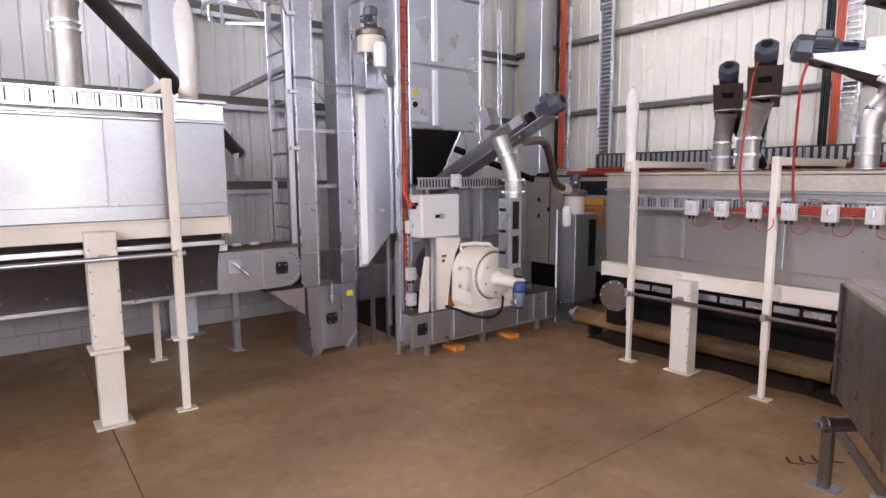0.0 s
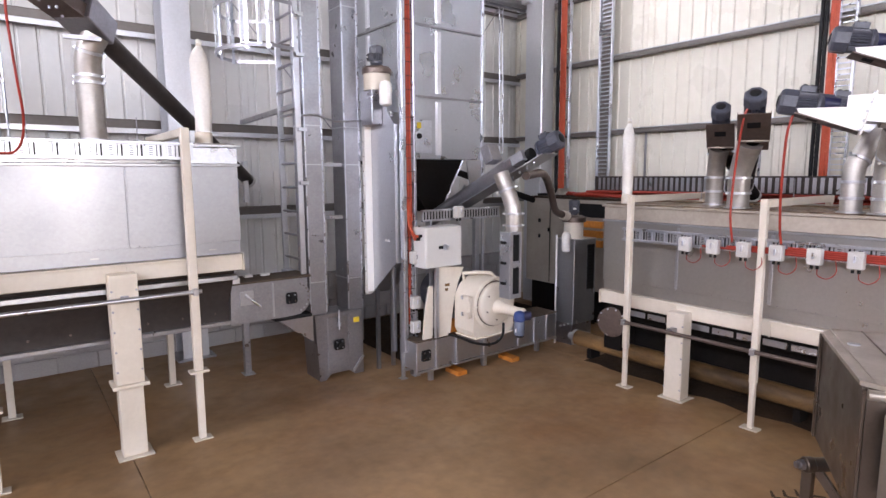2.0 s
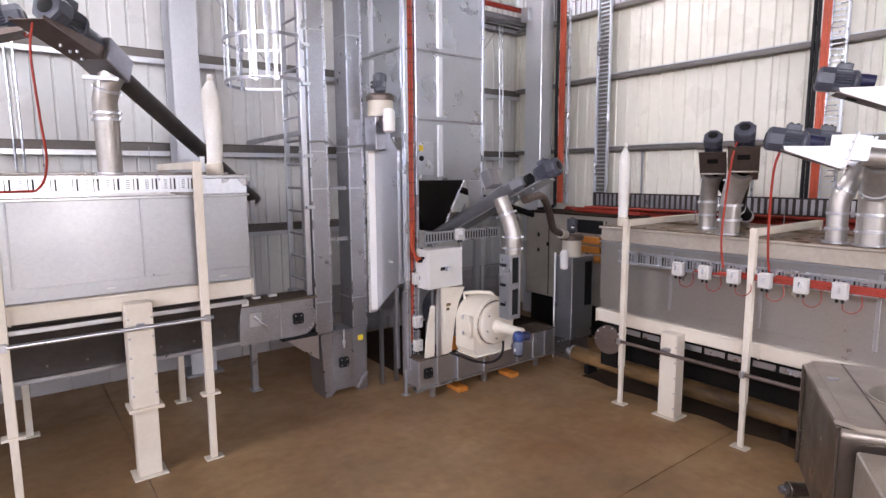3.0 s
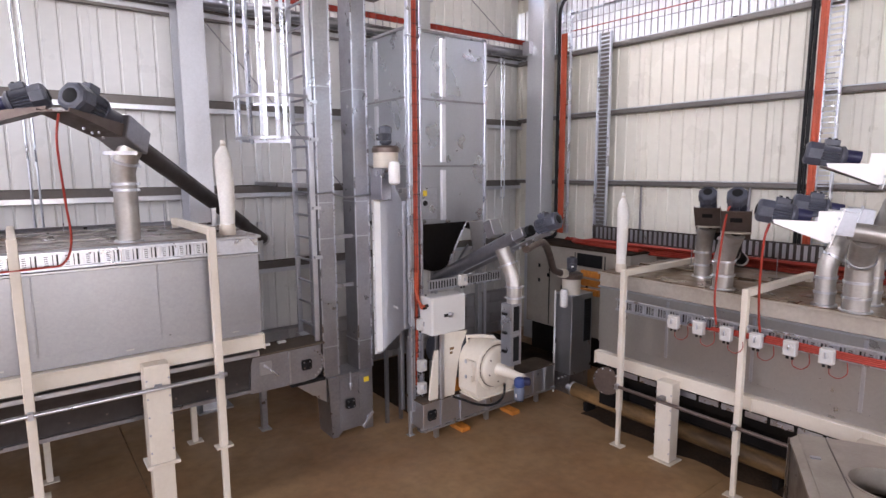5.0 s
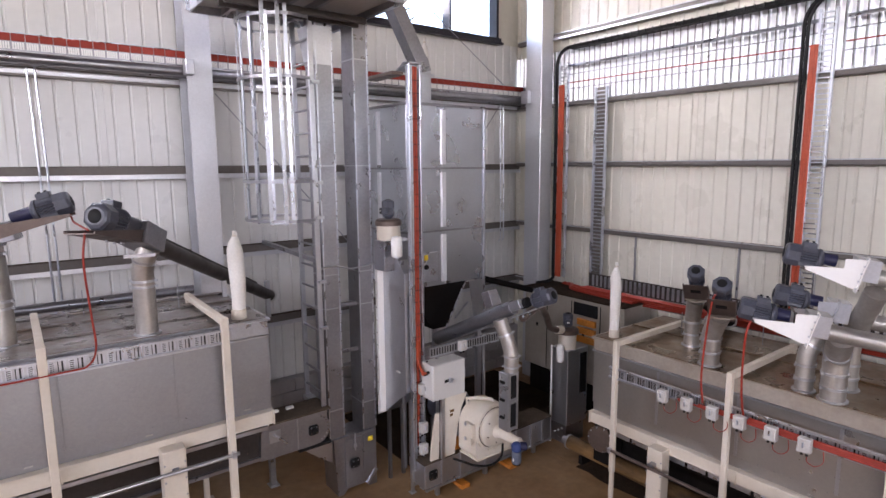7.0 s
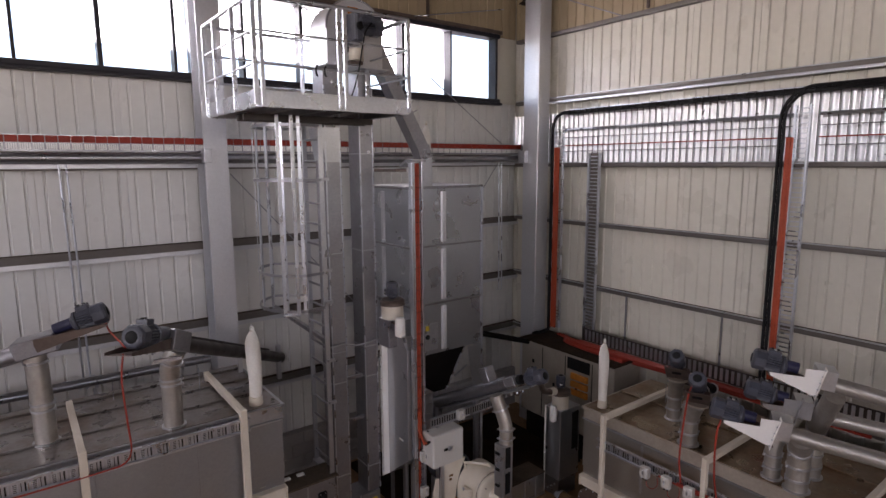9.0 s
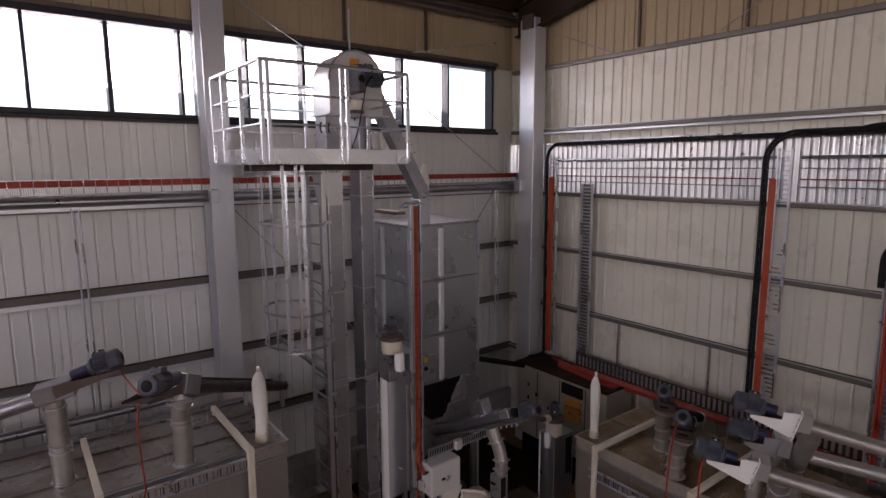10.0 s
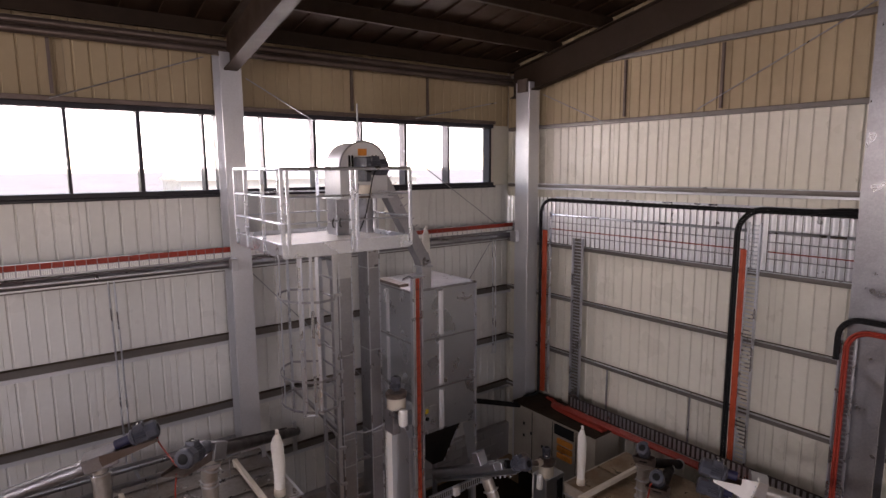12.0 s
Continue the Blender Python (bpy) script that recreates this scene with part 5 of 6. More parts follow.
for x, y in ((BX0 + 0.04, BY0 + 0.04), (BX1 - 0.04, BY0 + 0.06), (BX0 + 0.04, BY1 - 0.04), (BX1 - 0.04, BY1 - 0.04)):
    part("bin_leg", box(BM(), x - 0.035, x + 0.035, y - 0.035, y + 0.035, 0.0, 2.41, 0.004), GALV, sb)
part("leg_brace", rod(BM(), (4.75, 5.6, 2.1), (5.0, 6.2, 1.7), 0.014, 8), GALV, sb)
part("inspection_flap", box(BM(), 3.93, 4.19, BY0 - 0.014, BY0 - 0.001, 2.49, 2.88, 0.004), GALV_SHEET, sb)
part("warning_label", box(BM(), 3.97, 4.03, BY0 - 0.019, BY0 - 0.015, 2.78, 2.85), YELLOW, sb, "yellow warning label")
part("flap_knob", lathe(BM(), (4.0, BY0 - 0.015, 2.69), (0, -1, 0), [(0, 0.035), (0.02, 0.03), (0.03, 0.01)], 14), BLACK, sb)

# ---- screw from the surge bin to the mill ----
sc = thing("feed_screw", (4.28, 4.6, 1.9), "galvanised inclined feed screw with blue-grey motor", "screw conveyor")
part("screw_tube", rod(BM(), (4.18, 5.55, 1.70), (4.32, 4.25, 2.36), 0.085, 20), GALV_DULL, sc)
part("trough_plate", bar(BM(), (4.18, 5.4, 1.68), (4.40, 3.85, 2.44), 0.26, 0.012), GALV, sc)
part("head_box", box(BM(), -0.09, 0.09, -0.13, 0.13, -0.03, 0.075, 0.006, pose(4.34, 4.22, 2.36, -25, 0, 6)), GALV, sc)
part("inlet_hood", box(BM(), -0.08, 0.08, -0.06, 0.06, -0.02, 0.17, 0.006, pose(4.16, 4.42, 2.38, -25, 0, 6)), GALV_DULL, sc)
motor(sc, (4.40, 3.86, 2.53), (0.12, -0.9, 0.38), 0.09, 0.30)
part("gearbox", rod(BM(), (4.37, 4.06, 2.45), (4.36, 4.16, 2.41), 0.06, 14), BLACK, sc)
bolts("plate_bolts", [(4.28, 4.35 - 0.1 * k, 2.165 + 0.05 * k) for k in range(5)], (-0.3, -0.3, -0.9), 0.011, 0.03, GALV_SHEET, sc)
pp = part("drop_elbow", path(BM(), curve_pts([(4.17, 4.12, 1.66), (4.17, 4.12, 1.80), (4.168, 4.135, 1.90), (4.15, 4.17, 2.03), (4.125, 4.22, 2.16), (4.11, 4.25, 2.25)], 5), 0.082, 22), PIPE, sc, "galvanised elbow pipe")
for q, ax in (((4.17, 4.12, 1.72), (0, 0, 1)), ((4.17, 4.12, 1.84), (0, 0, 1)), ((4.14, 4.19, 2.08), (-0.18, 0.35, 1))):
    ring_clamp(pp, q, ax, 0.082)
part("vent_hose", path(BM(), curve_pts([(4.42, 4.2, 2.22), (4.9, 4.4, 2.24), (5.25, 4.6, 2.05), (5.5, 4.74, 1.80), (5.68, 4.76, 1.72)], 7), 0.045, 14), BROWNGREY, sc, "dark bent vent hose")
part("hose_end", rod(BM(), (5.66, 4.76, 1.725), (5.78, 4.78, 1.70), 0.06, 16), CREAM, sc)
# windowed chute above the mill
ch = part("chute", box(BM(), 4.06, 4.22, 4.06, 4.21, 0.97, 1.655, 0.004), BIN_SHEET, sc, "grey chute with small windows")
for z in (1.02, 1.36):
    part("sight_glass", box(BM(), 4.095, 4.185, 4.052, 4.0595, z, z + 0.27), BLACK, ch, "dark sight glass")
for z in (0.985, 1.305, 1.635):
    part("window_bar", box(BM(), 4.065, 4.215, 4.048, 4.0585, z, z + 0.03), GALV, ch)
for x in (4.08, 4.20):
    part("window_stile", box(BM(), x - 0.013, x + 0.013, 4.046, 4.0575, 0.975, 1.65), GALV, ch)
for z in (1.13, 1.34, 1.55):
    part("latch", box(BM(), 4.03, 4.0595, 4.10, 4.17, z - 0.014, z + 0.014, 0.005), BLACK, ch)

# ---- hammer mill on its trough ----
tr = thing("mill_trough", (4.5, 4.9, 0), "low grey conveyor trough under the mill", "conveyor")
tb = part("trough", box(BM(), 3.42, 5.62, 4.80, 5.12, 0.14, 0.46, 0.006), GALV, tr)
part("trough_lid", box(BM(), 3.40, 5.62, 4.78, 5.14, 0.461, 0.474), DUSTY, tr)
for x in (3.66, 3.95, 4.36, 4.92, 5.20, 5.42):
    part("stiffener", box(BM(), x, x + 0.05, 4.775, 4.799, 0.13, 0.46, 0.004), GALV, tb)
part("bottom_flange", box(BM(), 3.42, 5.62, 4.77, 4.80, 0.12, 0.14), GALV, tb)
part("hub", lathe(BM(), (3.54, 4.799, 0.30), (0, -1, 0), [(0, 0.055), (0.02, 0.055), (0.022, 0.03), (0.045, 0.028)], 16), BLACK, tb)
part("bearing_flange", box(BM(), 3.48, 3.60, 4.784, 4.798, 0.24, 0.36, 0.014), BLACK, tb)
for dx, dz in ((-1, -1), (-1, 1), (1, -1), (1, 1)):
    part("flange_bolt", rod(BM(), (3.540 + 0.035 * dx, 4.7835, 0.300 + 0.035 * dz), (3.540 + 0.035 * dx, 4.7740, 0.300 + 0.035 * dz), 0.008, 6), GALV_SHEET, tb)
for x in (3.62, 4.40, 5.3):
    part("leg", box(BM(), x - 0.025, x + 0.025, 4.80, 4.85, 0.0, 0.135, 0.003), GALV, tr)
for x, y in ((3.98, 4.85), (4.78, 4.82)):
    single("orange_block", box(BM(), x - 0.06, x + 0.07, y - 0.14, y + 0.1, 0.001, 0.05, 0.004), TIMBER, "orange painted timber block on the floor", "block", group="orange blocks", base=(x, y, 0.001))

mill = thing("hammer_mill", (4.18, 4.6, 0.475), "cream painted round hammer mill with blue gear motor", "mill")
mc = (4.22, 0.84)
prof = [(3.965, 0.493), (4.475, 0.493), (4.515, 0.56), (4.515, mc[1])] + [(mc[0] + 0.295 * math.cos(math.pi * k / 24), mc[1] + 0.295 * math.sin(math.pi * k / 24)) for k in range(1, 24)] + [(3.925, mc[1]), (3.925, 0.56)]
dr = part("drum", prism(BM(), prof, "y", 4.46, 4.78), IVORY, mill, "ivory painted casing with a round top", 30)
part("casing_rim", lathe(BM(), (mc[0], 4.4595, mc[1]), (0, -1, 0), [(0, 0.293), (0.012, 0.293), (0.018, 0.282), (0.018, 0.262), (0.004, 0.256)], 44), IVORY, dr)
part("seal_ring", lathe(BM(), (mc[0], 4.4595, mc[1]), (0, -1, 0), [(0, 0.256), (0.006, 0.25), (0.006, 0.238)], 44), BROWNGREY, dr)
part("door", lathe(BM(), (mc[0], 4.4595, mc[1]), (0, -1, 0), [(0, 0.24), (0.04, 0.238), (0.055, 0.22), (0.06, 0.20), (0.068, 0.10)], 44), IVORY, dr)
part("shaft_housing", lathe(BM(), (mc[0], 4.395, mc[1] - 0.03), (0, -1, 0), [(0, 0.085), (0.05, 0.062), (0.305, 0.05), (0.365, 0.056), (0.385, 0.045)], 24), IVORY, mill)
bolts("door_bolts", [(mc[0] + 0.272 * math.cos(k * math.pi / 8), 4.442, mc[1] + 0.272 * math.sin(k * math.pi / 8)) for k in range(16)], (0, -1, 0), 0.012, 0.013, IVORY, dr)
bolts("face_bolts", [(mc[0] + 0.17 * math.cos(k * math.pi / 3 + 0.4), 4.396, mc[1] + 0.17 * math.sin(k * math.pi / 3 + 0.4)) for k in range(6)], (0, -1, 0), 0.009, 0.010, BROWNGREY, dr)
part("base_lip", box(BM(), 3.94, 4.50, 4.44, 4.79, 0.4755, 0.492, 0.004), IVORY, dr)
hg = part("side_hatch", box(BM(), 3.878, 3.924, 4.47, 4.62, 0.72, 0.95, 0.006), IVORY, dr)
for z in (0.75, 0.93):
    part("hinge_pin", rod(BM(), (3.868, 4.48, z - 0.035), (3.868, 4.48, z + 0.035), 0.017, 10), IVORY, hg)
    part("hatch_clamp", box(BM(), 3.862, 3.8775, 4.57, 4.60, z - 0.02, z + 0.02, 0.004), GALV, hg)
part("lift_handle", path(BM(), [(4.05, 4.76, 1.06), (4.04, 4.77, 1.15), (4.14, 4.66, 1.165), (4.25, 4.54, 1.16), (4.27, 4.52, 1.12)], 0.022, 8), IVORY, dr)
gm = part("gear_motor", lathe(BM(), (4.14, 3.99, 0.85), (0, 0, -1), [(0, 0.03), (0.012, 0.05), (0.03, 0.06), (0.09, 0.06), (0.105, 0.048)], 20), PUMP_BLUE, mill, "blue gear motor")
part("motor_body", lathe(BM(), (4.14, 3.99, 0.744), (0, 0, -1), [(0, 0.05), (0.01, 0.056), (0.13, 0.056), (0.14, 0.05)], 20), GREY_BLUE, gm, "grey-blue motor body")
part("motor_end", lathe(BM(), (4.14, 3.99, 0.603), (0, 0, -1), [(0, 0.047), (0.018, 0.045), (0.026, 0.03)], 20), BLACK, gm)
part("motor_nose", lathe(BM(), (4.185, 3.97, 0.80), (0.75, -0.66, 0), [(0, 0.05), (0.065, 0.046), (0.075, 0.03)], 18), BLUE, gm)
part("rating_plate", box(BM(), 4.08, 4.0835, 3.975, 3.99, 0.64, 0.68, 0.001), WHITE, gm)
part("drain_hose", path(BM(), curve_pts([(3.66, 4.56, 0.57), (3.76, 4.48, 0.53), (3.88, 4.42, 0.47), (4.06, 4.39, 0.42), (4.20, 4.38, 0.43), (4.28, 4.38, 0.50), (4.31, 4.40, 0.62)], 7), 0.014, 10), BLACK, mill)
mm = part("main_motor", lathe(BM(), (4.17, 5.05, 0.85), (0, 1, 0), [(0, 0.2), (0.05, 0.24), (0.40, 0.24), (0.45, 0.2)], 28), MOTOR, mill)
part("motor_feet", box(BM(), 3.98, 4.36, 5.07, 5.45, 0.02, 0.68), GALV_DULL, mill)

# belt guard and control box
gd = thing("belt_guard", (3.8, 4.82, 0.475), "curved cream belt guard with a faded brown mark", "guard")
bm = BM()
prof = [(3.70, 1.255), (3.70, 1.05), (3.70, 0.85), (3.70, 0.66), (3.70, 0.476), (3.86, 0.476), (3.885, 0.66), (3.915, 0.85), (3.97, 1.05), (4.06, 1.22)]
part("guard_panel", prism(bm, prof, "y", 4.78, 4.83), IVORY, gd)
bm = BM()
prof = [(3.60, 1.05), (3.56, 0.85), (3.53, 0.66), (3.515, 0.476), (3.63, 0.476), (3.64, 0.7), (3.645, 1.05)]
part("side_panel", prism(bm, prof, "y", 4.80, 4.83), IVORY, gd)
part("guard_post", box(BM(), 3.645, 3.695, 4.755, 4.79, 0.476, 1.28, 0.004), GALV, gd)
for k in range(2):
    part("faded_mark", box(BM(), 3.79, 3.85 - 0.02 * k, 4.775, 4.7795, 1.03 - 0.05 * k, 1.06 - 0.05 * k), TAN, gd, "faded brown printed mark")
part("orange_mount", box(BM(), 3.90, 4.0, 4.84, 4.93, 0.476, 0.62, 0.005), TIMBER, gd)

cb = thing("control_box", (3.72, 4.8, 1.25), "white steel control box with a black rotary handle", "control box")
bd = part("enclosure", box(BM(), 3.50, 3.98, 4.735, 4.96, 1.255, 1.69, 0.008), ENAMEL, cb)
part("door", box(BM(), 3.505, 3.975, 4.718, 4.733, 1.26, 1.685, 0.006), ENAMEL, cb)
hb = part("handle_base", box(BM(), 3.66, 3.72, 4.708, 4.7175, 1.455, 1.49, 0.003), BLACK, cb)
part("rotary_handle", lathe(BM(), (3.745, 4.7175, 1.472), (0, -1, 0), [(0, 0.032), (0.02, 0.03), (0.04, 0.018)], 16), GALV_SHEET, hb)
part("handle_lever", bar(BM(), (3.745, 4.69, 1.472), (3.775, 4.68, 1.495), 0.014, 0.014), GALV_SHEET, hb)
for y, z in ((4.80, 1.60), (4.84, 1.565)):
    part("gland", rod(BM(), (3.455, y, z), (3.4995, y, z), 0.016, 10), BLACK, bd)
cable(cb, [(3.46, 4.80, 1.60), (3.44, 4.82, 1.60), (3.445, 4.90, 1.64), (3.445, 4.965, 1.75), (3.445, 4.972, 1.95)], 0.014, ORANGE)
cable(cb, [(3.46, 4.84, 1.565), (3.45, 4.86, 1.57), (3.465, 4.92, 1.62), (3.465, 4.965, 1.75), (3.465, 4.972, 1.95)], 0.014, ORANGE)
part("lock", rod(BM(), (3.54, 4.9, 1.6905), (3.54, 4.9, 1.70), 0.012, 8), BLACK, bd)

# ---- second dust filter by the lower bin ----
f2 = thing("dust_filter", (5.85, 4.9, 0.1), "galvanised dust filter with cream fan top and white air tank", "dust filter", "dust filters")
hs = part("housing", box(BM(), 5.82, 6.26, 4.68, 5.00, 0.28, 1.40, 0.006), GALV, f2)
part("grille", box(BM(), 6.08, 6.22, 4.672, 4.6795, 0.72, 1.32), BLACK, hs, "dark grille")
bm = BM()
for k in range(14):
    box(bm, 6.085, 6.215, 4.666, 4.6715, 0.74 + 0.042 * k, 0.755 + 0.042 * k)
part("grille_slats", bm, DARK_SHEET, hs)
part("filter_top", rod(BM(), (5.94, 4.80, 1.401), (5.94, 4.80, 1.62), 0.125, 26), CREAM, f2, "cream fan casing")
part("fan_cap", lathe(BM(), (5.94, 4.80, 1.62), (0, 0, 1), [(0, 0.155), (0.06, 0.155), (0.08, 0.12)], 26), BROWNGREY, f2)
motor(f2, (5.94, 4.80, 1.81), (0, 0, 1), 0.07, 0.2, box_up=(-1, -1, 0))
part("air_tank", lathe(BM(), (5.735, 4.75, 1.24), (0, 0, 1), [(0, 0.02), (0.02, 0.05), (0.04, 0.055), (0.22, 0.055), (0.25, 0.04), (0.26, 0.015)], 20), WHITE, f2, "small white air tank")
part("air_pipe", rod(BM(), (5.74, 4.91, 0.0), (5.74, 4.91, 1.45), 0.012, 10), WHITE, f2)
part("tank_bracket", box(BM(), 5.76, 5.839, 4.74, 4.77, 1.33, 1.36), GALV, f2)
part("stand", box(BM(), 5.83, 6.22, 4.70, 4.98, 0.0, 0.279), GALV_DULL, f2)
for k in range(3):
    part("outlet_bolt", rod(BM(), (5.5 + 0.07 * k, 4.60, 0.34), (5.5 + 0.07 * k, 4.62, 0.34), 0.012, 8), GALV_SHEET, f2)

# ---- cabinets along the east wall ----
cab = thing("cable_cabinet", (7.2, 5.8, 0), "beige steel cabinet row under the wall trays", "cabinet")
cbd = part("cabinet_body", box(BM(), 6.92, 7.6, 4.55, 6.60, 0.50, 1.86, 0.008), BEIGE, cab)
part("plinth", box(BM(), 7.02, 7.55, 4.62, 6.55, 0.0, 0.499), DARK_SHEET, cab, "black recessed plinth")
for y in (4.98, 5.55, 6.08):
    part("door_gap", box(BM(), 6.912, 6.919, y - 0.006, y + 0.006, 0.53, 1.80), BLACK, cbd)
part("top_cover", box(BM(), 6.88, 7.62, 4.53, 6.62, 1.861, 1.885, 0.004), NEAR_BLACK, cab)
part("dark_opening", box(BM(), 6.905, 6.918, 5.03, 5.50, 1.60, 1.80), BLACK, cbd)
for k in range(3):
    part("orange_tray", box(BM(), 6.87, 6.915, 5.05, 5.40, 1.17 + 0.14 * k, 1.27 + 0.14 * k, 0.004), TIMBER, cbd, "orange tray")
for y, z in ((6.3, 1.5), (6.3, 1.25), (6.1, 1.36), (5.8, 1.2), (5.3, 1.3)):
    part("door_handle", box(BM(), 6.90, 6.918, y - 0.02, y + 0.02, z - 0.03, z + 0.03, 0.004), BLACK, cbd)
bm = BM()
rnd = random.Random(12)
for k in range(14):
    w = [0.05 * (rnd.random() - 0.5) for _ in range(6)]
    path(bm, curve_pts([(7.5 + w[0], 6.25 - 0.02 * k, 1.908 + 0.010 * (k % 4)), (7.44 - 0.015 * k + w[1], 5.85 + w[2], 1.905 + 0.014 * (k % 3)), (7.40 - 0.02 * k + w[3], 5.3 + w[4], 1.907 + 0.012 * (k % 3)), (7.38 - 0.02 * k + w[5], 4.57, 1.908 + 0.01 * (k % 2))], 6), 0.017, 6)
single("cable_bundle", bm, RED, "dark red cables lying over the cabinets", "cables", "stuff")

tf = thing("wall_tray", (7.5, 4.0, 2.0), "galvanised slotted cable tray with red cables along the wall", "cable tray", "wall trays")
part("tray_plate", box(BM(), 7.40, 7.405, 1.2, 5.6, 1.98, 2.2), UNDERSIDE, tf)
bm = BM()
for k in range(54):
    box(bm, 7.392, 7.3985, 1.25 + 0.08 * k, 1.29 + 0.08 * k, 2.0, 2.18)
tagged(part("tray_ribs", bm, GALV, tf), kind="stuff")
for k in range(5):
    part("cable", path(BM(), [(7.36 - 0.04 * k, 5.6, 1.97), (7.36 - 0.04 * k, 4.0, 1.965 + 0.004 * k), (7.36 - 0.04 * k, 1.3, 1.97)], 0.018, 6), RED, tf, "red cable")
for k in range(5):
    part("cable", path(BM(), curve_pts([(7.385, 5.6, 1.955 - 0.026 * k), (7.38, 4.6, 1.95 - 0.028 * k), (7.385, 3.6, 1.955 - 0.024 * k), (7.38, 2.4, 1.95 - 0.027 * k), (7.385, 1.3, 1.955 - 0.026 * k)], 3), 0.014, 6), RED, tf, "red cable")
for y in (1.6, 3.4, 5.2):
    part("tray_arm", box(BM(), 7.40, 7.66, y - 0.02, y + 0.02, 1.92, 1.945), GALV, tf)

# ---- isolators and cables along the lower bin's tray ----
for k, y in enumerate((2.755, 2.49, 2.225, 1.96, 1.68, 1.405)):
    s = isolator(5.05, y, 1.585, (-1, 0, 0), "white isolator switch on the bin's cable tray")
    cable(s, [(5.05, y - 0.02, 1.49), (5.045, y - 0.03, 1.44), (5.055, y - 0.09, 1.42), (5.075, y - 0.14, 1.47), (5.09, y - 0.13, 1.56)], 0.0042)
lc = thing("tray_cables", (5.13, 1.5, 1.6), "red cables lying in the bin's cable tray", "cables")
for k, y0 in enumerate((2.62, 2.40, 2.2, 1.9)):
    z = 1.572 + 0.0165 * k
    part("cable", path(BM(), [(5.112, y0, z + 0.004), (5.108, y0 - 0.5, z), (5.112, 0.8, z + 0.003), (5.11, -1.0, z)], 0.0105, 8), RED, lc)

# shade under the lower bin, laid as a near-black patch with an uneven edge
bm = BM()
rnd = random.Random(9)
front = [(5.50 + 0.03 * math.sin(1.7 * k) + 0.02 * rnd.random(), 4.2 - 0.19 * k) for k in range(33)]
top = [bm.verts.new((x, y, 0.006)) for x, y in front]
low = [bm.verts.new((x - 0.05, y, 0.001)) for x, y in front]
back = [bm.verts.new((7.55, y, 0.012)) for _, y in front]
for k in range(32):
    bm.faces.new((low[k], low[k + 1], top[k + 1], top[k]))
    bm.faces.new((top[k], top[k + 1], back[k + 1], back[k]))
single("spilled_dust", bm, NEAR_BLACK, "near-black shade patch on the floor under the bin", "dust", "stuff")

# a second near-black patch paints the shade behind the mill
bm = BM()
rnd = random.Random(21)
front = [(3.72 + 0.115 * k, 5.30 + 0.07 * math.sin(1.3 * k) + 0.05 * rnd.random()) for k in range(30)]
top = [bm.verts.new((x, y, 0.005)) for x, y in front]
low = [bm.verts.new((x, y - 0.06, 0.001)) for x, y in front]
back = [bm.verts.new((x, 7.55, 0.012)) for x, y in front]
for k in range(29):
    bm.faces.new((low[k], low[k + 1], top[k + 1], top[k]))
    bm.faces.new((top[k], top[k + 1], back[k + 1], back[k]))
single("spilled_dust", bm, NEAR_BLACK, "near-black shade patch on the floor behind the mill", "dust", "stuff")

# conveyor tube and end plate under the lower bin
ut = thing("bottom_screw", (5.75, 3.0, 0.0), "tan screw tube on the floor under the lower bin", "screw conveyor")
part("tube", rod(BM(), (5.64, 4.45, 0.20), (5.64, 1.75, 0.20), 0.095, 20), TAN, ut, "dirty tan painted tube")
# the rest of the tube, near-black from y = 1.75 on
part("dark_tube", rod(BM(), (5.64, 1.749, 0.20), (5.64, -1.5, 0.20), 0.094, 20), DARK_SHEET, ut, "near-black tube section")
part("end_disc", lathe(BM(), (5.44, 3.80, 0.565), (-1, -0.25, 0), [(0, 0.17), (0.02, 0.17), (0.025, 0.14)], 28), BROWNGREY, ut, "round dull steel end plate")
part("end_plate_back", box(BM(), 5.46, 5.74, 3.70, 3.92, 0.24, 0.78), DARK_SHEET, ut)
bolts("disc_bolts", [(5.42 + 0.037 * math.cos(k * math.pi / 5), 3.795 - 0.15 * math.cos(k * math.pi / 5), 0.565 + 0.155 * math.sin(k * math.pi / 5)) for k in range(10)], (-1, -0.25, 0), 0.01, 0.014, GALV_SHEET, ut)
part("tube_cap", lathe(BM(), (5.64, 4.45, 0.20), (0, 1, 0), [(0, 0.1), (0.03, 0.1), (0.04, 0.05), (0.12, 0.045)], 20), GALV, ut)
for y in (4.2, 1.9, -0.5):
    part("saddle", box(BM(), 5.55, 5.73, y - 0.03, y + 0.03, 0.008, 0.12), DARK_SHEET, ut)

# ---- screws standing over the lower bin ----
LID = 1.913


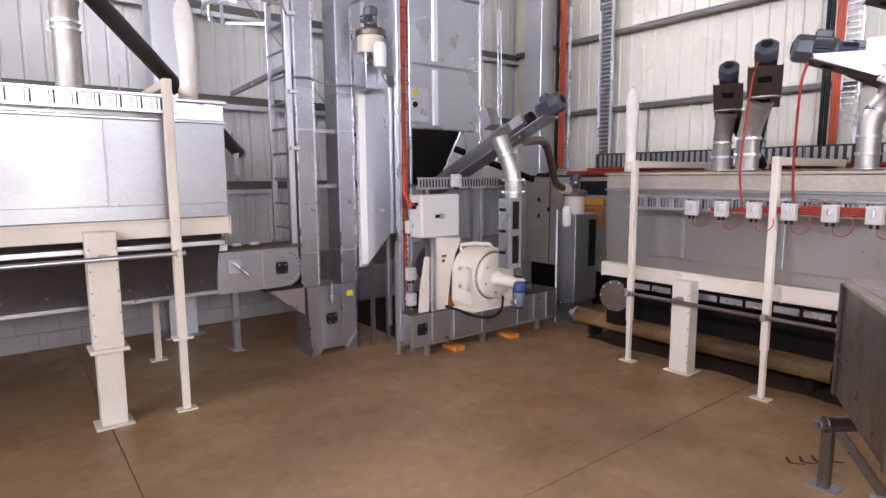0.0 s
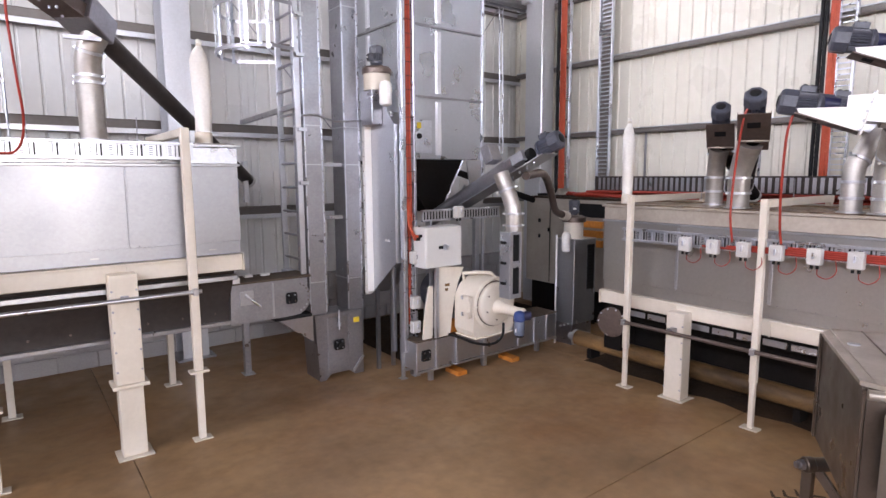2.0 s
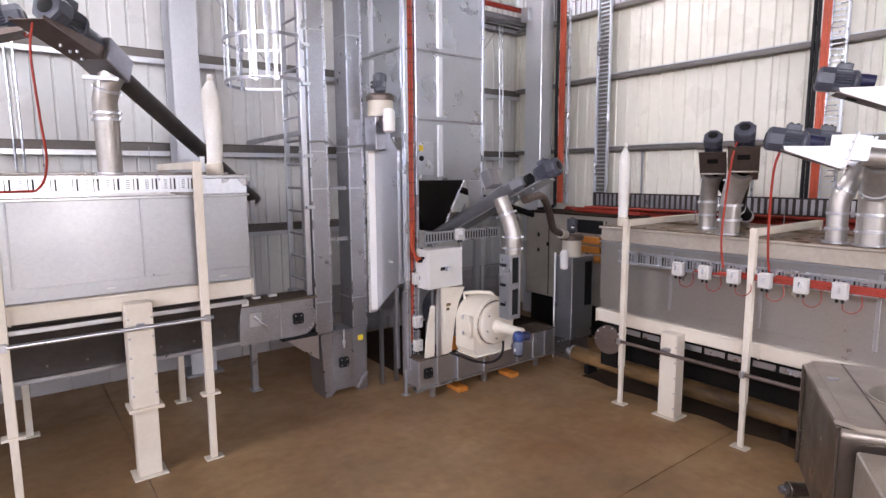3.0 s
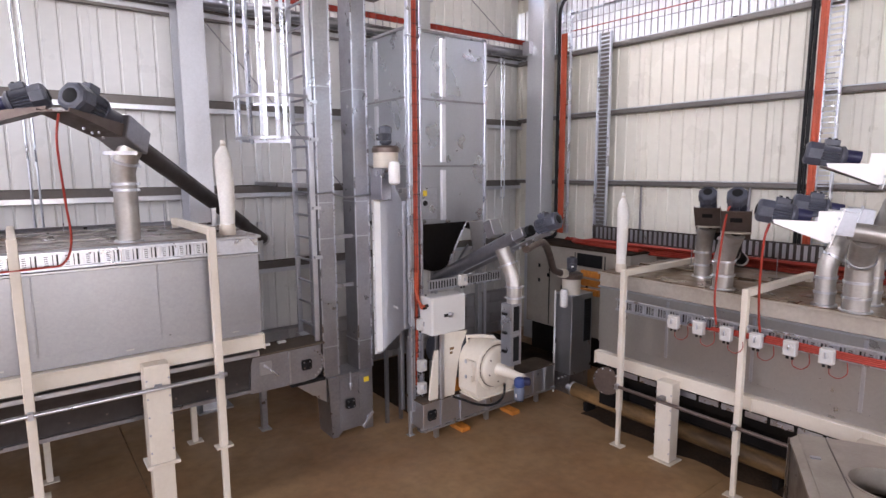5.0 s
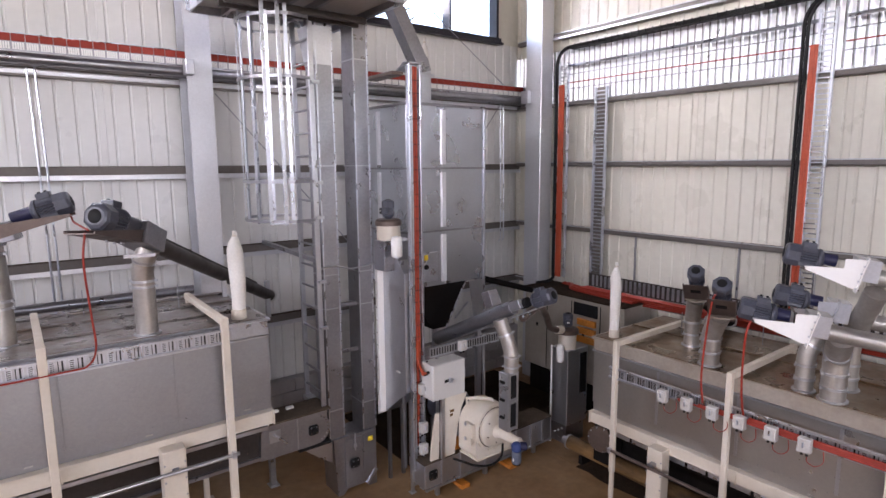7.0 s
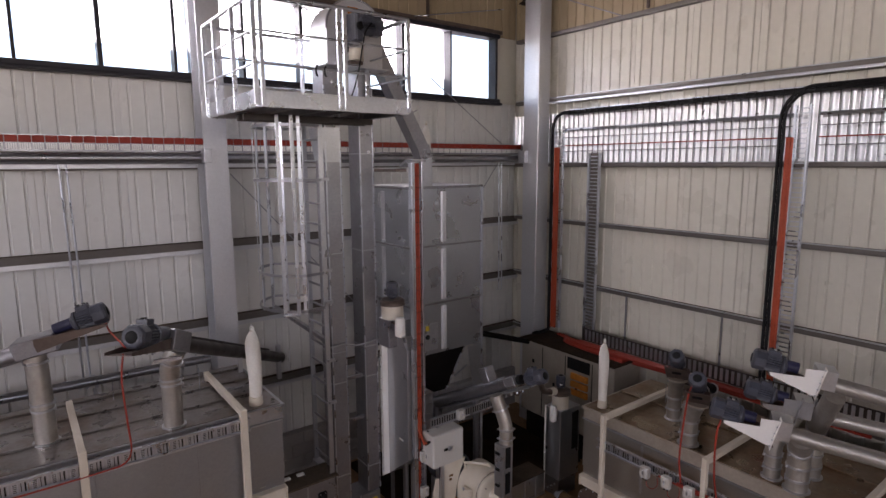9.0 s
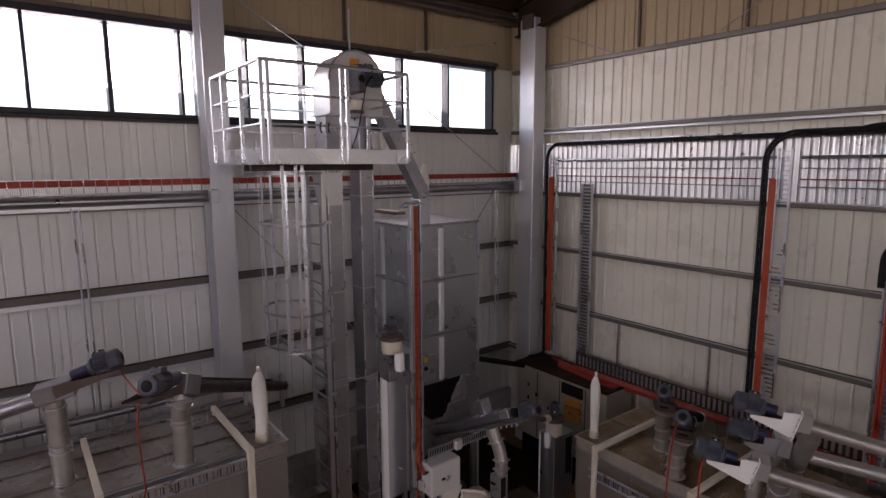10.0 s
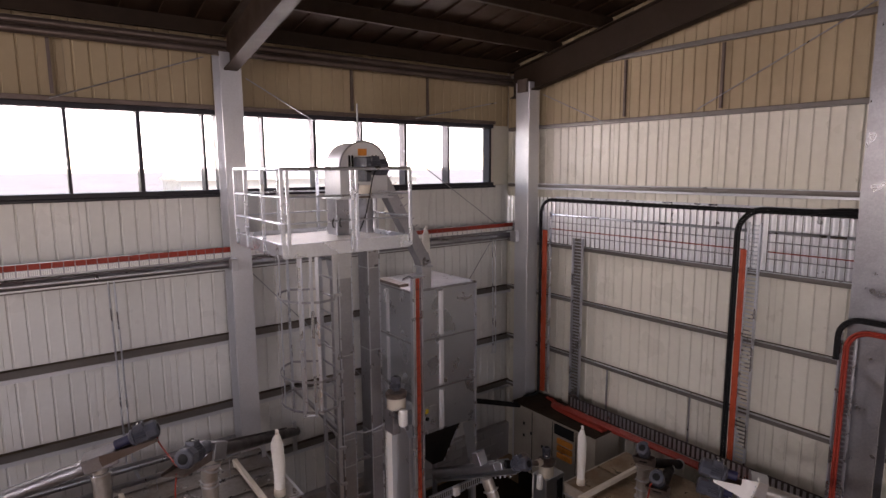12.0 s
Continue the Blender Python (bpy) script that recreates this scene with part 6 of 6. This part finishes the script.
def upright_head(base, fan, end, r, label):
    """A drop pipe under a sloping screw head; the motor's fan end faces into the hall."""
    s = thing("screw_conveyor", (*base, LID), label, "screw conveyor", "screw conveyors")
    fan, n = Vector(fan), Vector((0.70, 0.30, -0.65)).normalized()
    w = (Vector((0, 0, 1)) - n * n.z).normalized()
    side = n.cross(w)
    c = fan + n * 0.46 - w * 0.11
    x, y = base
    p = drop_pipe(s, [(x, y, LID), (x, y, LID + 0.3), (x + (c.x - x) * 0.35, y + (c.y - y) * 0.35, LID + 0.45), (x + (c.x - x) * 0.8, y + (c.y - y) * 0.8, c.z)], [r, r, r * 1.03, r * 1.12], [((x, y, LID + 0.28), (0, 0, 1)), ((x, y, LID + 0.14), (0, 0, 1))])
    part("pipe_flange", lathe(BM(), (c.x, c.y, c.z - 0.005), (0, 0, 1), [(0, r + 0.035), (0.012, r + 0.035), (0.014, r)], 24), PALE_DUST, p)
    ring_clamp(p, (x + (c.x - x) * 0.45, y + (c.y - y) * 0.45, LID + 0.52), (0, 0, 1), r * 1.04)
    turn = Matrix.Translation(c + w * 0.07) @ Matrix((side, n, w)).transposed().to_4x4()
    b = part("head_box", box(BM(), -0.12, 0.12, -0.06, 0.12, -0.066, 0.06, 0.006, turn), BROWNGREY, s)
    u_bracket(b, fan + n * 0.12 - w * 0.115, c, 0.25, 0.12, BROWNGREY, w)
    turn = Matrix.Translation(fan + n * 0.25 - w * 0.122) @ Matrix((side, n, w)).transposed().to_4x4()
    part("slot_plate", box(BM(), -0.05, 0.05, -0.03, 0.03, -0.004, 0.0, 0, turn), BLACK, b)
    motor(s, fan + n * 0.14, -n, 0.085, 0.28, box_up=w)
    part("gearbox", rod(BM(), fan + n * 0.28, fan + n * 0.40, 0.05, 14), MOTOR, s)
    part("screw_tube", rod(BM(), c + w * 0.04, end, 0.07, 18), DARK_SHEET, s)
    e = Vector(end)
    d = (e - c).normalized()
    # pale again, for the crescent glint on this tube's end
    part("end_ring", lathe(BM(), e - d * 0.01, d, [(0, 0.072), (0.001, 0.082), (0.04, 0.082), (0.041, 0.066)], 24), LIGHT_GREY, s)
    return s


upright_head((5.92, 2.95), (5.54, 2.74, 2.87), (7.05, 3.06, 1.98), 0.085, "galvanised screw head with round drop pipe")
s = upright_head((5.46, 2.49), (5.01, 2.19, 2.89), (6.6, 2.95, 2.1), 0.095, "galvanised screw head with leaning drop pipe")
cable(s, [(5.06, 2.24, 2.79), (5.03, 2.28, 2.70), (5.06, 2.34, 2.3), (5.06, 2.36, 1.9), (5.08, 2.34, 1.64)], 0.010)


def flat_head(base, head, motor_at, axis, tube_end, r, label, plate_len, rise, pipe_top, fin_tone=WHITE):
    """A screw head lying along the bin with a white fin bracket beside the motor."""
    s = thing("screw_conveyor", (*base, LID), label, "screw conveyor", "screw conveyors")
    h, a, up = Vector(head), Vector(axis).normalized(), Vector((0, 0, 1))
    bx_, by_ = base
    foot, top = Vector((bx_, by_, LID)), Vector(pipe_top)
    knee = foot + Vector((0, 0, rise))
    d = (top - knee).normalized()
    drop_pipe(s, [foot, knee - up * 0.06, knee - up * 0.01 + d * 0.015, knee + d * 0.06, top], r, [(foot + up * 0.25, up), (foot + up * 0.12, up), (knee + d * 0.08, d)])
    part("screw_tube", rod(BM(), h - up * 0.03, tube_end, 0.07, 20), PIPE, s)
    side = a.cross(up).normalized()
    if side.x > 0:
        side = -side
    bm = BM()
    prof = [(0.13, -0.13), (0.17, -0.13), (plate_len, -0.012), (plate_len + 0.01, 0.018), (0.23, 0.03), (0.225, 0.11), (0.07, 0.12)]
    A = [bm.verts.new(h + a * u + up * v + side * 0.125) for u, v in prof]
    B = [bm.verts.new(h + a * u + up * v + side * 0.119) for u, v in prof]
    for k in range(len(prof)):
        bm.faces.new((A[k], A[(k + 1) % len(prof)], B[(k + 1) % len(prof)], B[k]))
    bm.faces.new(A[::-1]), bm.faces.new(B)
    # white stands in for bright light on the bare sheet cheek
    fin = part("fin_plate", bm, fin_tone, s, "sheet fin bracket, whitened for the light on it" if fin_tone is WHITE else "")
    # end flange across the fin, with its bolts
    lean = (up * 0.29 - a * 0.075).normalized()
    flange = Matrix.Translation(h + a * 0.10 + side * 0.08) @ Matrix((side, lean.cross(side), lean)).transposed().to_4x4()
    part("end_flange", box(BM(), -0.02, 0.075, -0.004, 0.004, -0.165, 0.145, 0.003, flange), fin_tone, fin)
    bolts("flange_bolts", [flange @ Vector((0.058, -0.004, -0.13 + 0.065 * k)) for k in range(5)], a, 0.008, 0.014, GALV, fin)
    # folded plate along the fin's lower edge
    lo, hi = h + a * 0.15 - up * 0.13, h + a * (plate_len + 0.02) - up * 0.010
    d = (hi - lo).normalized()
    turn = Matrix.Translation(lo) @ Matrix((side, d, side.cross(d))).transposed().to_4x4()
    L = (hi - lo).length
    zs = 1 if side.cross(d).z > 0 else -1
    part("base_plate", box(BM(), -0.125, 0.118, -0.04, L, -0.004, 0.004, 0, turn), BROWNGREY, fin, "dark folded motor plate")
    part("far_cheek", box(BM(), -0.131, -0.1255, -0.04, L * 0.7, -0.004, zs * 0.07, 0, turn), BROWNGREY, fin)
    part("plate_slot", box(BM(), -0.04, 0.04, L * 0.6, L * 0.78, -zs * 0.0085, -zs * 0.0045, 0, turn), BLACK, fin)
    part("head_box", bar(BM(), h - a * 0.02 + up * 0.02, h + a * 0.14 + up * 0.03, 0.22, 0.18), GALV, s)
    motor(s, motor_at, a + up * 0.12, 0.092, 0.30)
    m = Vector(motor_at)
    part("gearbox", rod(BM(), m - a * 0.14, m - a * 0.24 - up * 0.012, 0.052, 14), BLUE, s)
    bolts("bolts", [h + a * (0.15 + 0.1 * k) + side * 0.08 for k in range(3)], (0, 0, -1), 0.01, 0.025, GALV_SHEET, fin)
    return s


AX = (-0.46, 0.88, 0.06)
s = flat_head((5.42, 1.35), (5.03, 1.33, 2.65), (4.80, 1.77, 2.745), AX, (6.6, -1.6, 2.15), 0.1, "galvanised screw head with white fin bracket", 0.52, 0.40, (5.17, 1.25, 2.56))
cable(s, [(4.76, 1.80, 2.66), (4.75, 1.83, 2.5), (4.85, 1.88, 2.1), (5.0, 1.93, 1.8), (5.07, 1.94, 1.66)], 0.010)
flat_head((5.80, 1.37), (5.41, 1.14, 3.09), (5.15, 1.58, 3.205), AX, (6.9, -1.6, 2.5), 0.09, "galvanised screw head with high white fin bracket", 0.50, 0.47, (5.56, 1.15, 2.90))
flat_head((5.47, 1.60), (5.69, 1.40, 2.64), (5.48, 1.77, 2.765), AX, (7.1, -1.2, 2.3), 0.078, "galvanised screw head behind the white fins", 0.40, 0.36, (5.58, 1.48, 2.58), GALV)

# ---- stainless tipping hopper in the foreground ----
TP = thing("tipping_hopper", (3.9, 0.7, 0), "stainless steel tipping hopper on legs", "hopper")
TT = pose(4.08, 1.27, 0, 0, 0, 28.5)


def tbox(x0, x1, y0, y1, z0, z1, bevel=0.006):
    return box(BM(), x0, x1, y0, y1, z0, z1, bevel, TT)


bm = BM()
for b in ((-1.04, -1.03, -1.1, 0.0), (-0.01, 0.0, -1.1, 0.0), (-1.03, -0.01, -0.01, 0.0), (-1.03, -0.01, -1.1, -1.09)):
    box(bm, b[0], b[1], b[2], b[3], 0.56, 1.235, 0, TT)
part("hopper_body", bm, STAINLESS, TP)
# top plate: a rectangle round a circular hole, both faces and the rim between
bm, hole, HCX, HCY, HRAD = BM(), [], -0.54, -0.43, 0.205
edge = []
for k in range(32):
    a = 2 * math.pi * k / 32
    ca, sa = math.cos(a), math.sin(a)
    f = min(((0.02 - HCX) if ca > 0 else (HCX + 1.06)) / max(abs(ca), 1e-6), ((0.02 - HCY) if sa > 0 else (HCY + 1.12)) / max(abs(sa), 1e-6))
    hole.append([bm.verts.new(TT @ Vector((HCX + HRAD * ca, HCY + HRAD * sa, z))) for z in (1.238, 1.262)])
    edge.append([bm.verts.new(TT @ Vector((HCX + f * ca, HCY + f * sa, z))) for z in (1.238, 1.262)])
for k in range(32):
    n = (k + 1) % 32
    bm.faces.new((hole[k][1], hole[n][1], edge[n][1], edge[k][1]))
    bm.faces.new((hole[k][0], edge[k][0], edge[n][0], hole[n][0]))
    bm.faces.new((hole[k][0], hole[n][0], hole[n][1], hole[k][1]))
    bm.faces.new((edge[k][0], edge[k][1], edge[n][1], edge[n][0]))
top = part("top_plate", bm, LIT_STAINLESS, TP, "stainless top, lightened for its reflection, with a round inlet hole")
part("top_fold", tbox(-1.05, 0.01, -0.042, -0.034, 1.2625, 1.268, 0.002), LIT_STAINLESS, top)
part("top_fold", tbox(-1.05, 0.01, -0.208, -0.198, 1.2625, 1.267, 0.002), STAINLESS, top)
bm = BM()
lathe(bm, (HCX, HCY, 1.10), (0, 0, 1), [(0, HRAD - 0.004), (0.168, HRAD - 0.004), (0.168, HRAD + 0.012), (0.163, HRAD + 0.012), (0.161, HRAD + 0.001), (0.0, HRAD + 0.001)], 32)
bmesh.ops.delete(bm, geom=[f for f in bm.faces if len(f.verts) > 4], context="FACES_ONLY")
bmesh.ops.transform(bm, matrix=TT, verts=bm.verts[:])
part("inlet_collar", bm, LIT_STAINLESS, top)
part("lock_tab", tbox(-0.36, -0.33, -0.12, -0.06, 1.263, 1.275, 0.003), GALV, top)
for x in (-0.035, -1.04):
    part("corner_strip", tbox(x, x + 0.035, 0.001, 0.018, 0.56, 1.235, 0.003), STAINLESS, TP)
part("front_roll", (lambda b: (rod(b, (-1.055, -1.1, 1.215), (-1.055, 0.0, 1.215), 0.024, 14), bmesh.ops.transform(b, matrix=TT, verts=b.verts[:]), b)[2])(BM()), LIT_STAINLESS, TP)
part("front_chute", tbox(-1.55, -1.085, -1.0, -0.06, 0.72, 1.15, 0.008), LIT_STAINLESS, TP, "stainless box on the hopper's front")
# pivot shaft under the body, a leg at its free end and a slanting stay
PV, PD = Vector((3.97, 1.25, 0.40)), Vector((0.8, -0.6, 0.0))
pv = part("pivot_tube", lathe(BM(), PV - PD * 0.03, PD, [(0, 0.045), (0.005, 0.05), (0.05, 0.05), (0.055, 0.045), (0.62, 0.045)], 20), STAINLESS, TP)
part("pivot_pin", rod(BM(), PV - PD * 0.085, PV - PD * 0.031, 0.022, 12), GALV_DULL, pv)
part("pivot_nut", rod(BM(), PV - PD * 0.06, PV - PD * 0.035, 0.036, 6), GALV_DULL, pv)
part("leg", box(BM(), 3.94, 4.0, 1.22, 1.28, 0.009, 0.36, 0.004), STAINLESS, TP)
part("foot_plate", box(BM(), 3.90, 4.05, 1.17, 1.33, 0.001, 0.0085, 0.002), GALV, TP)
part("stay", bar(BM(), (4.02, 1.215, 0.36), (4.09, 0.99, 0.03), 0.05, 0.05), STAINLESS, TP)
part("stay_foot", box(BM(), 4.04, 4.14, 0.93, 1.04, 0.001, 0.028, 0.002), GALV, TP)
bm = BM()
va = [bm.verts.new(TT @ Vector(p)) for p in ((-1.1, -1.1, 0.559), (0, -1.1, 0.559), (0, 0, 0.559), (-1.1, 0, 0.559))]
vb = [bm.verts.new(TT @ Vector(p)) for p in ((-0.8, -0.85, 0.2), (-0.3, -0.85, 0.2), (-0.3, -0.4, 0.2), (-0.8, -0.4, 0.2))]
for k in range(4):
    bm.faces.new((va[k], va[(k + 1) % 4], vb[(k + 1) % 4], vb[k]))
bm.faces.new(va[::-1]), bm.faces.new(vb)
part("hopper_bottom", bm, STAINLESS, TP)
for x0, y0 in ((-1.05, -0.9), (-0.1, -1.0), (-1.05, -0.14)):
    part("leg", tbox(x0, x0 + 0.07, y0, y0 + 0.07, 0.0, 0.6), STAINLESS, TP)

# dark tread marks on the floor
bm = BM()
rnd = random.Random(4)
for k in range(4):
    x, y = 4.13 + 0.075 * k, 1.50 - 0.05 * k
    for sx, sy in ((0.075, 0.05), (0.055, -0.075)):
        a, c = Vector((x, y, 0)), Vector((x + sx, y + sy, 0))
        w = Vector((-(c - a).y, (c - a).x, 0)).normalized() * (0.012 + 0.006 * rnd.random())
        vs = [bm.verts.new(p + Vector((0, 0, 0.0012))) for p in (a - w, c - w * 0.5, c + w * 0.5, a + w)]
        bm.faces.new(vs)
single("tread_mark", bm, TREAD, "dark dried tyre tread marks on the floor", "mark", "stuff")


# ---- cable trays on the walls ----
def wall_riser(y, z0, z1, x, width, cables, label):
    """An upright ladder tray on the east wall; cables on its left, rungs on its right."""
    t = thing("wall_riser", (x, y, z0), label, "cable tray", "wall risers")
    for yy in (y - width / 2, y + width / 2):
        part("side_rail", box(BM(), x - 0.03, x + 0.03, yy - 0.012, yy + 0.012, z0, z1, 0.003), GALV_SHEET, t)
    if not cables:
        part("tray_plate", box(BM(), x + 0.02, x + 0.026, y - width / 2 + 0.013, y + width / 2 - 0.013, z0, z1), GIRT_DARK, t)
    me = mesh_of(box(BM(), -0.012, 0.0195, -width / 2 + 0.013, width / 2 - 0.013, 0.012, 0.026), "rung", GALV_SHEET)
    k = 0
    while z0 + 0.062 * k + 0.05 < z1:
        piece("rung", me, t, (x, y, z0 + 0.062 * k))
        k += 1
    return t


def riser_cables(t, x, ys, z0, z1, r, material, name, turn=None):
    """Cables in a row; with turn = (end y, radius) they bend and run along the wall."""
    for k, y in enumerate(ys):
        bm = BM()
        pts = [(x - 0.004 * (k % 2), y, z0), (x, y + 0.002, (z0 + z1) / 2), (x, y, z1)]
        if turn:
            rad = turn[1] + (y - min(ys)) * 1.0
            pts += [(x, y - rad * (1 - math.cos(a)), z1 + rad * math.sin(a)) for a in (math.pi / 2 * j / 10 for j in range(1, 11))]
            pts += [(x, pts[-1][1] - 0.4, pts[-1][2]), (x, turn[0], pts[-1][2])]
        part(name, path(bm, pts, r, 8), material, t)


t1 = wall_riser(6.40, 2.0, 5.72, 7.58, 0.20, 3, "upright wall tray with orange and black cables")
riser_cables(t1, 7.535, (6.36, 6.39, 6.42, 6.45), 2.0, 5.35, 0.016, ORANGE, "orange_cable")
riser_cables(t1, 7.53, (6.50, 6.525), 2.0, 5.68, 0.019, BLACK, "black_cable", (2.4, 0.26))
part("cable_tail", path(BM(), curve_pts([(7.53, 6.5, 2.05), (7.5, 6.5, 1.95), (7.38, 6.55, 1.90), (7.2, 6.6, 1.895)], 6), 0.03, 10), BLACK, t1)
wall_riser(5.62, 2.0, 5.24, 7.6, 0.22, 0, "upright empty galvanised ladder tray on the wall")
t2 = wall_riser(2.41, 2.0, 5.78, 7.58, 0.17, 3, "upright wall tray with red and black cables beside ladder rungs")
riser_cables(t2, 7.53, (2.495, 2.525, 2.55), 2.0, 5.38, 0.018, ORANGE, "red_cable")
riser_cables(t2, 7.52, (2.60, 2.645), 2.0, 5.61, 0.022, BLACK, "black_cable", (1.12, 0.34))
for k, z in enumerate((5.99, 6.03, 5.952, 5.915)):
    part("black_cable", path(BM(), curve_pts([(7.47 - 0.004 * (k % 2), 1.95 - 0.25 * k, 5.95), (7.47, 1.55 - 0.25 * k, z), (7.472, 0.2, z - 0.006), (7.47, -3.0, z)], 5), 0.021, 8), BLACK, t2)
t3 = wall_riser(1.02, 1.9, 4.55, 7.16, 0.16, 2, "upright tray with red cables on the column")
riser_cables(t3, 7.12, (1.01, 1.045), 1.9, 4.36, 0.018, RED, "red_cable", (0.2, 0.22))
riser_cables(t3, 7.12, (1.11, 1.14), 4.2, 4.5, 0.02, BLACK, "black_cable", (0.2, 0.22))

# tray running along the bare band of the east wall
ht = thing("long_tray", (7.6, 4.0, 5.6), "long galvanised wire tray across the bare metal band", "cable tray", "long trays")
for z, r, m in ((5.66, 0.022, GALV_SHEET), (5.52, 0.007, GALV_DULL), (5.38, 0.008, RED), (5.28, 0.007, GALV_DULL), (5.97, 0.012, BLACK)):
    part("tray_rail" if m is not RED else "red_cable", rod(BM(), (7.6, 6.3, z), (7.6, 2.5, z), r, 8), m, ht)
    part("tray_rail" if m is not RED else "red_cable", rod(BM(), (7.6, 2.22, z), (7.6, -3.0, z), r, 8), m, ht)
part("top_shelf", box(BM(), 7.50, 7.66, -3.0, 6.25, 5.925, 5.955), BLACK, ht)
part("shelf_lip", box(BM(), 7.655, 7.70, -3.0, 6.25, 5.99, 6.015, 0.003), GALV_SHEET, ht)
bm = BM()
for k in range(70):
    y = 6.1 - 0.12 * k
    box(bm, 7.48, 7.4995, y, y + 0.012, 5.915, 5.985)
tagged(part("shelf_teeth", bm, BLACK, ht), kind="stuff")
part("hanger_post", box(BM(), 7.655, 7.665, 6.55, 6.62, 5.15, 5.95), GALV, ht)

# red cable tray and tubes along the window wall
nt = thing("long_tray", (1.0, 7.4, 5.3), "long slotted tray with brick-red cover plates on the wall", "cable tray", "long trays")
part("tray_plate", box(BM(), XW + 0.1, 7.7, 7.44, 7.446, 5.24, 5.42), GALV_DULL, nt)
part("tray_lip", box(BM(), XW + 0.1, 7.7, 7.405, 7.4395, 5.424, 5.43), GALV_SHEET, nt)
cover = mesh_of(box(BM(), 0.0, 0.119, -0.012, 0.0, 0.0, 0.079, 0.003), "cover_plate", RED)
bm = BM()
for k in range(113):
    x = -6.6 + 0.126 * k
    piece("cover_plate", cover, nt, (x, 7.434 + 0.002 * (k % 3 == 0), 5.344))
    for j in range(5):
        box(bm, x + 0.004 + 0.022 * j, x + 0.021 + 0.022 * j, 7.428, 7.4385, 5.262, 5.335)
tagged(part("white_slats", bm, WHITE, nt, "row of pale slats"), kind="stuff")
tb_ = thing("long_tube", (1.0, 7.35, 5.17), "long dark galvanised tube under the red tray", "pipe")
part("tube", rod(BM(), (XW + 0.1, 7.36, 5.165), (7.7, 7.36, 5.165), 0.06, 16), GALV_DULL, tb_)
part("lower_tube", rod(BM(), (XW + 0.1, 7.46, 5.115), (7.7, 7.46, 5.115), 0.022, 12), GALV_DULL, tb_)
for x in (-5.2, -1.2, 3.4, 5.6):
    part("tube_arm", box(BM(), x, x + 0.04, 7.32, 7.72, 5.205, 5.228), GALV, tb_)

# thin conduits hanging down the window wall
for x, z0 in ((0.06, 2.30), (7.17, 2.60)):
    cd = thing("conduit_pair", (x, 7.55, z0), "pair of thin bright conduits on the wall", "conduit", "conduits")
    for dx in (0.0, 0.075):
        part("conduit", path(BM(), [(x + dx, 7.56, 5.12), (x + dx + 0.02, 7.56, 3.9), (x + dx + 0.03, 7.56, z0), (x + dx - 0.03, 7.54, z0 - 0.03)], 0.012, 8), GALV_SHEET, cd)
    part("conduit_clip", box(BM(), x - 0.03, x + 0.11, 7.57, 7.618, 5.05, 5.09), GALV, cd)
# dark pipe low on the window wall behind the surge bin, and a strut by the ladder
single("low_pipe", rod(BM(), (4.90, 6.70, 2.45), (7.0, 6.45, 1.80), 0.05, 14), DARK_SHEET, "dark steel pipe behind the surge bin", "pipe")
single("dark_strut", bar(BM(), (2.62, 7.6, 2.93), (2.49, 5.52, 2.94), 0.05, 0.05), GALV_DULL, "galvanised stay from the wall to the ladder", "strut", "structure")
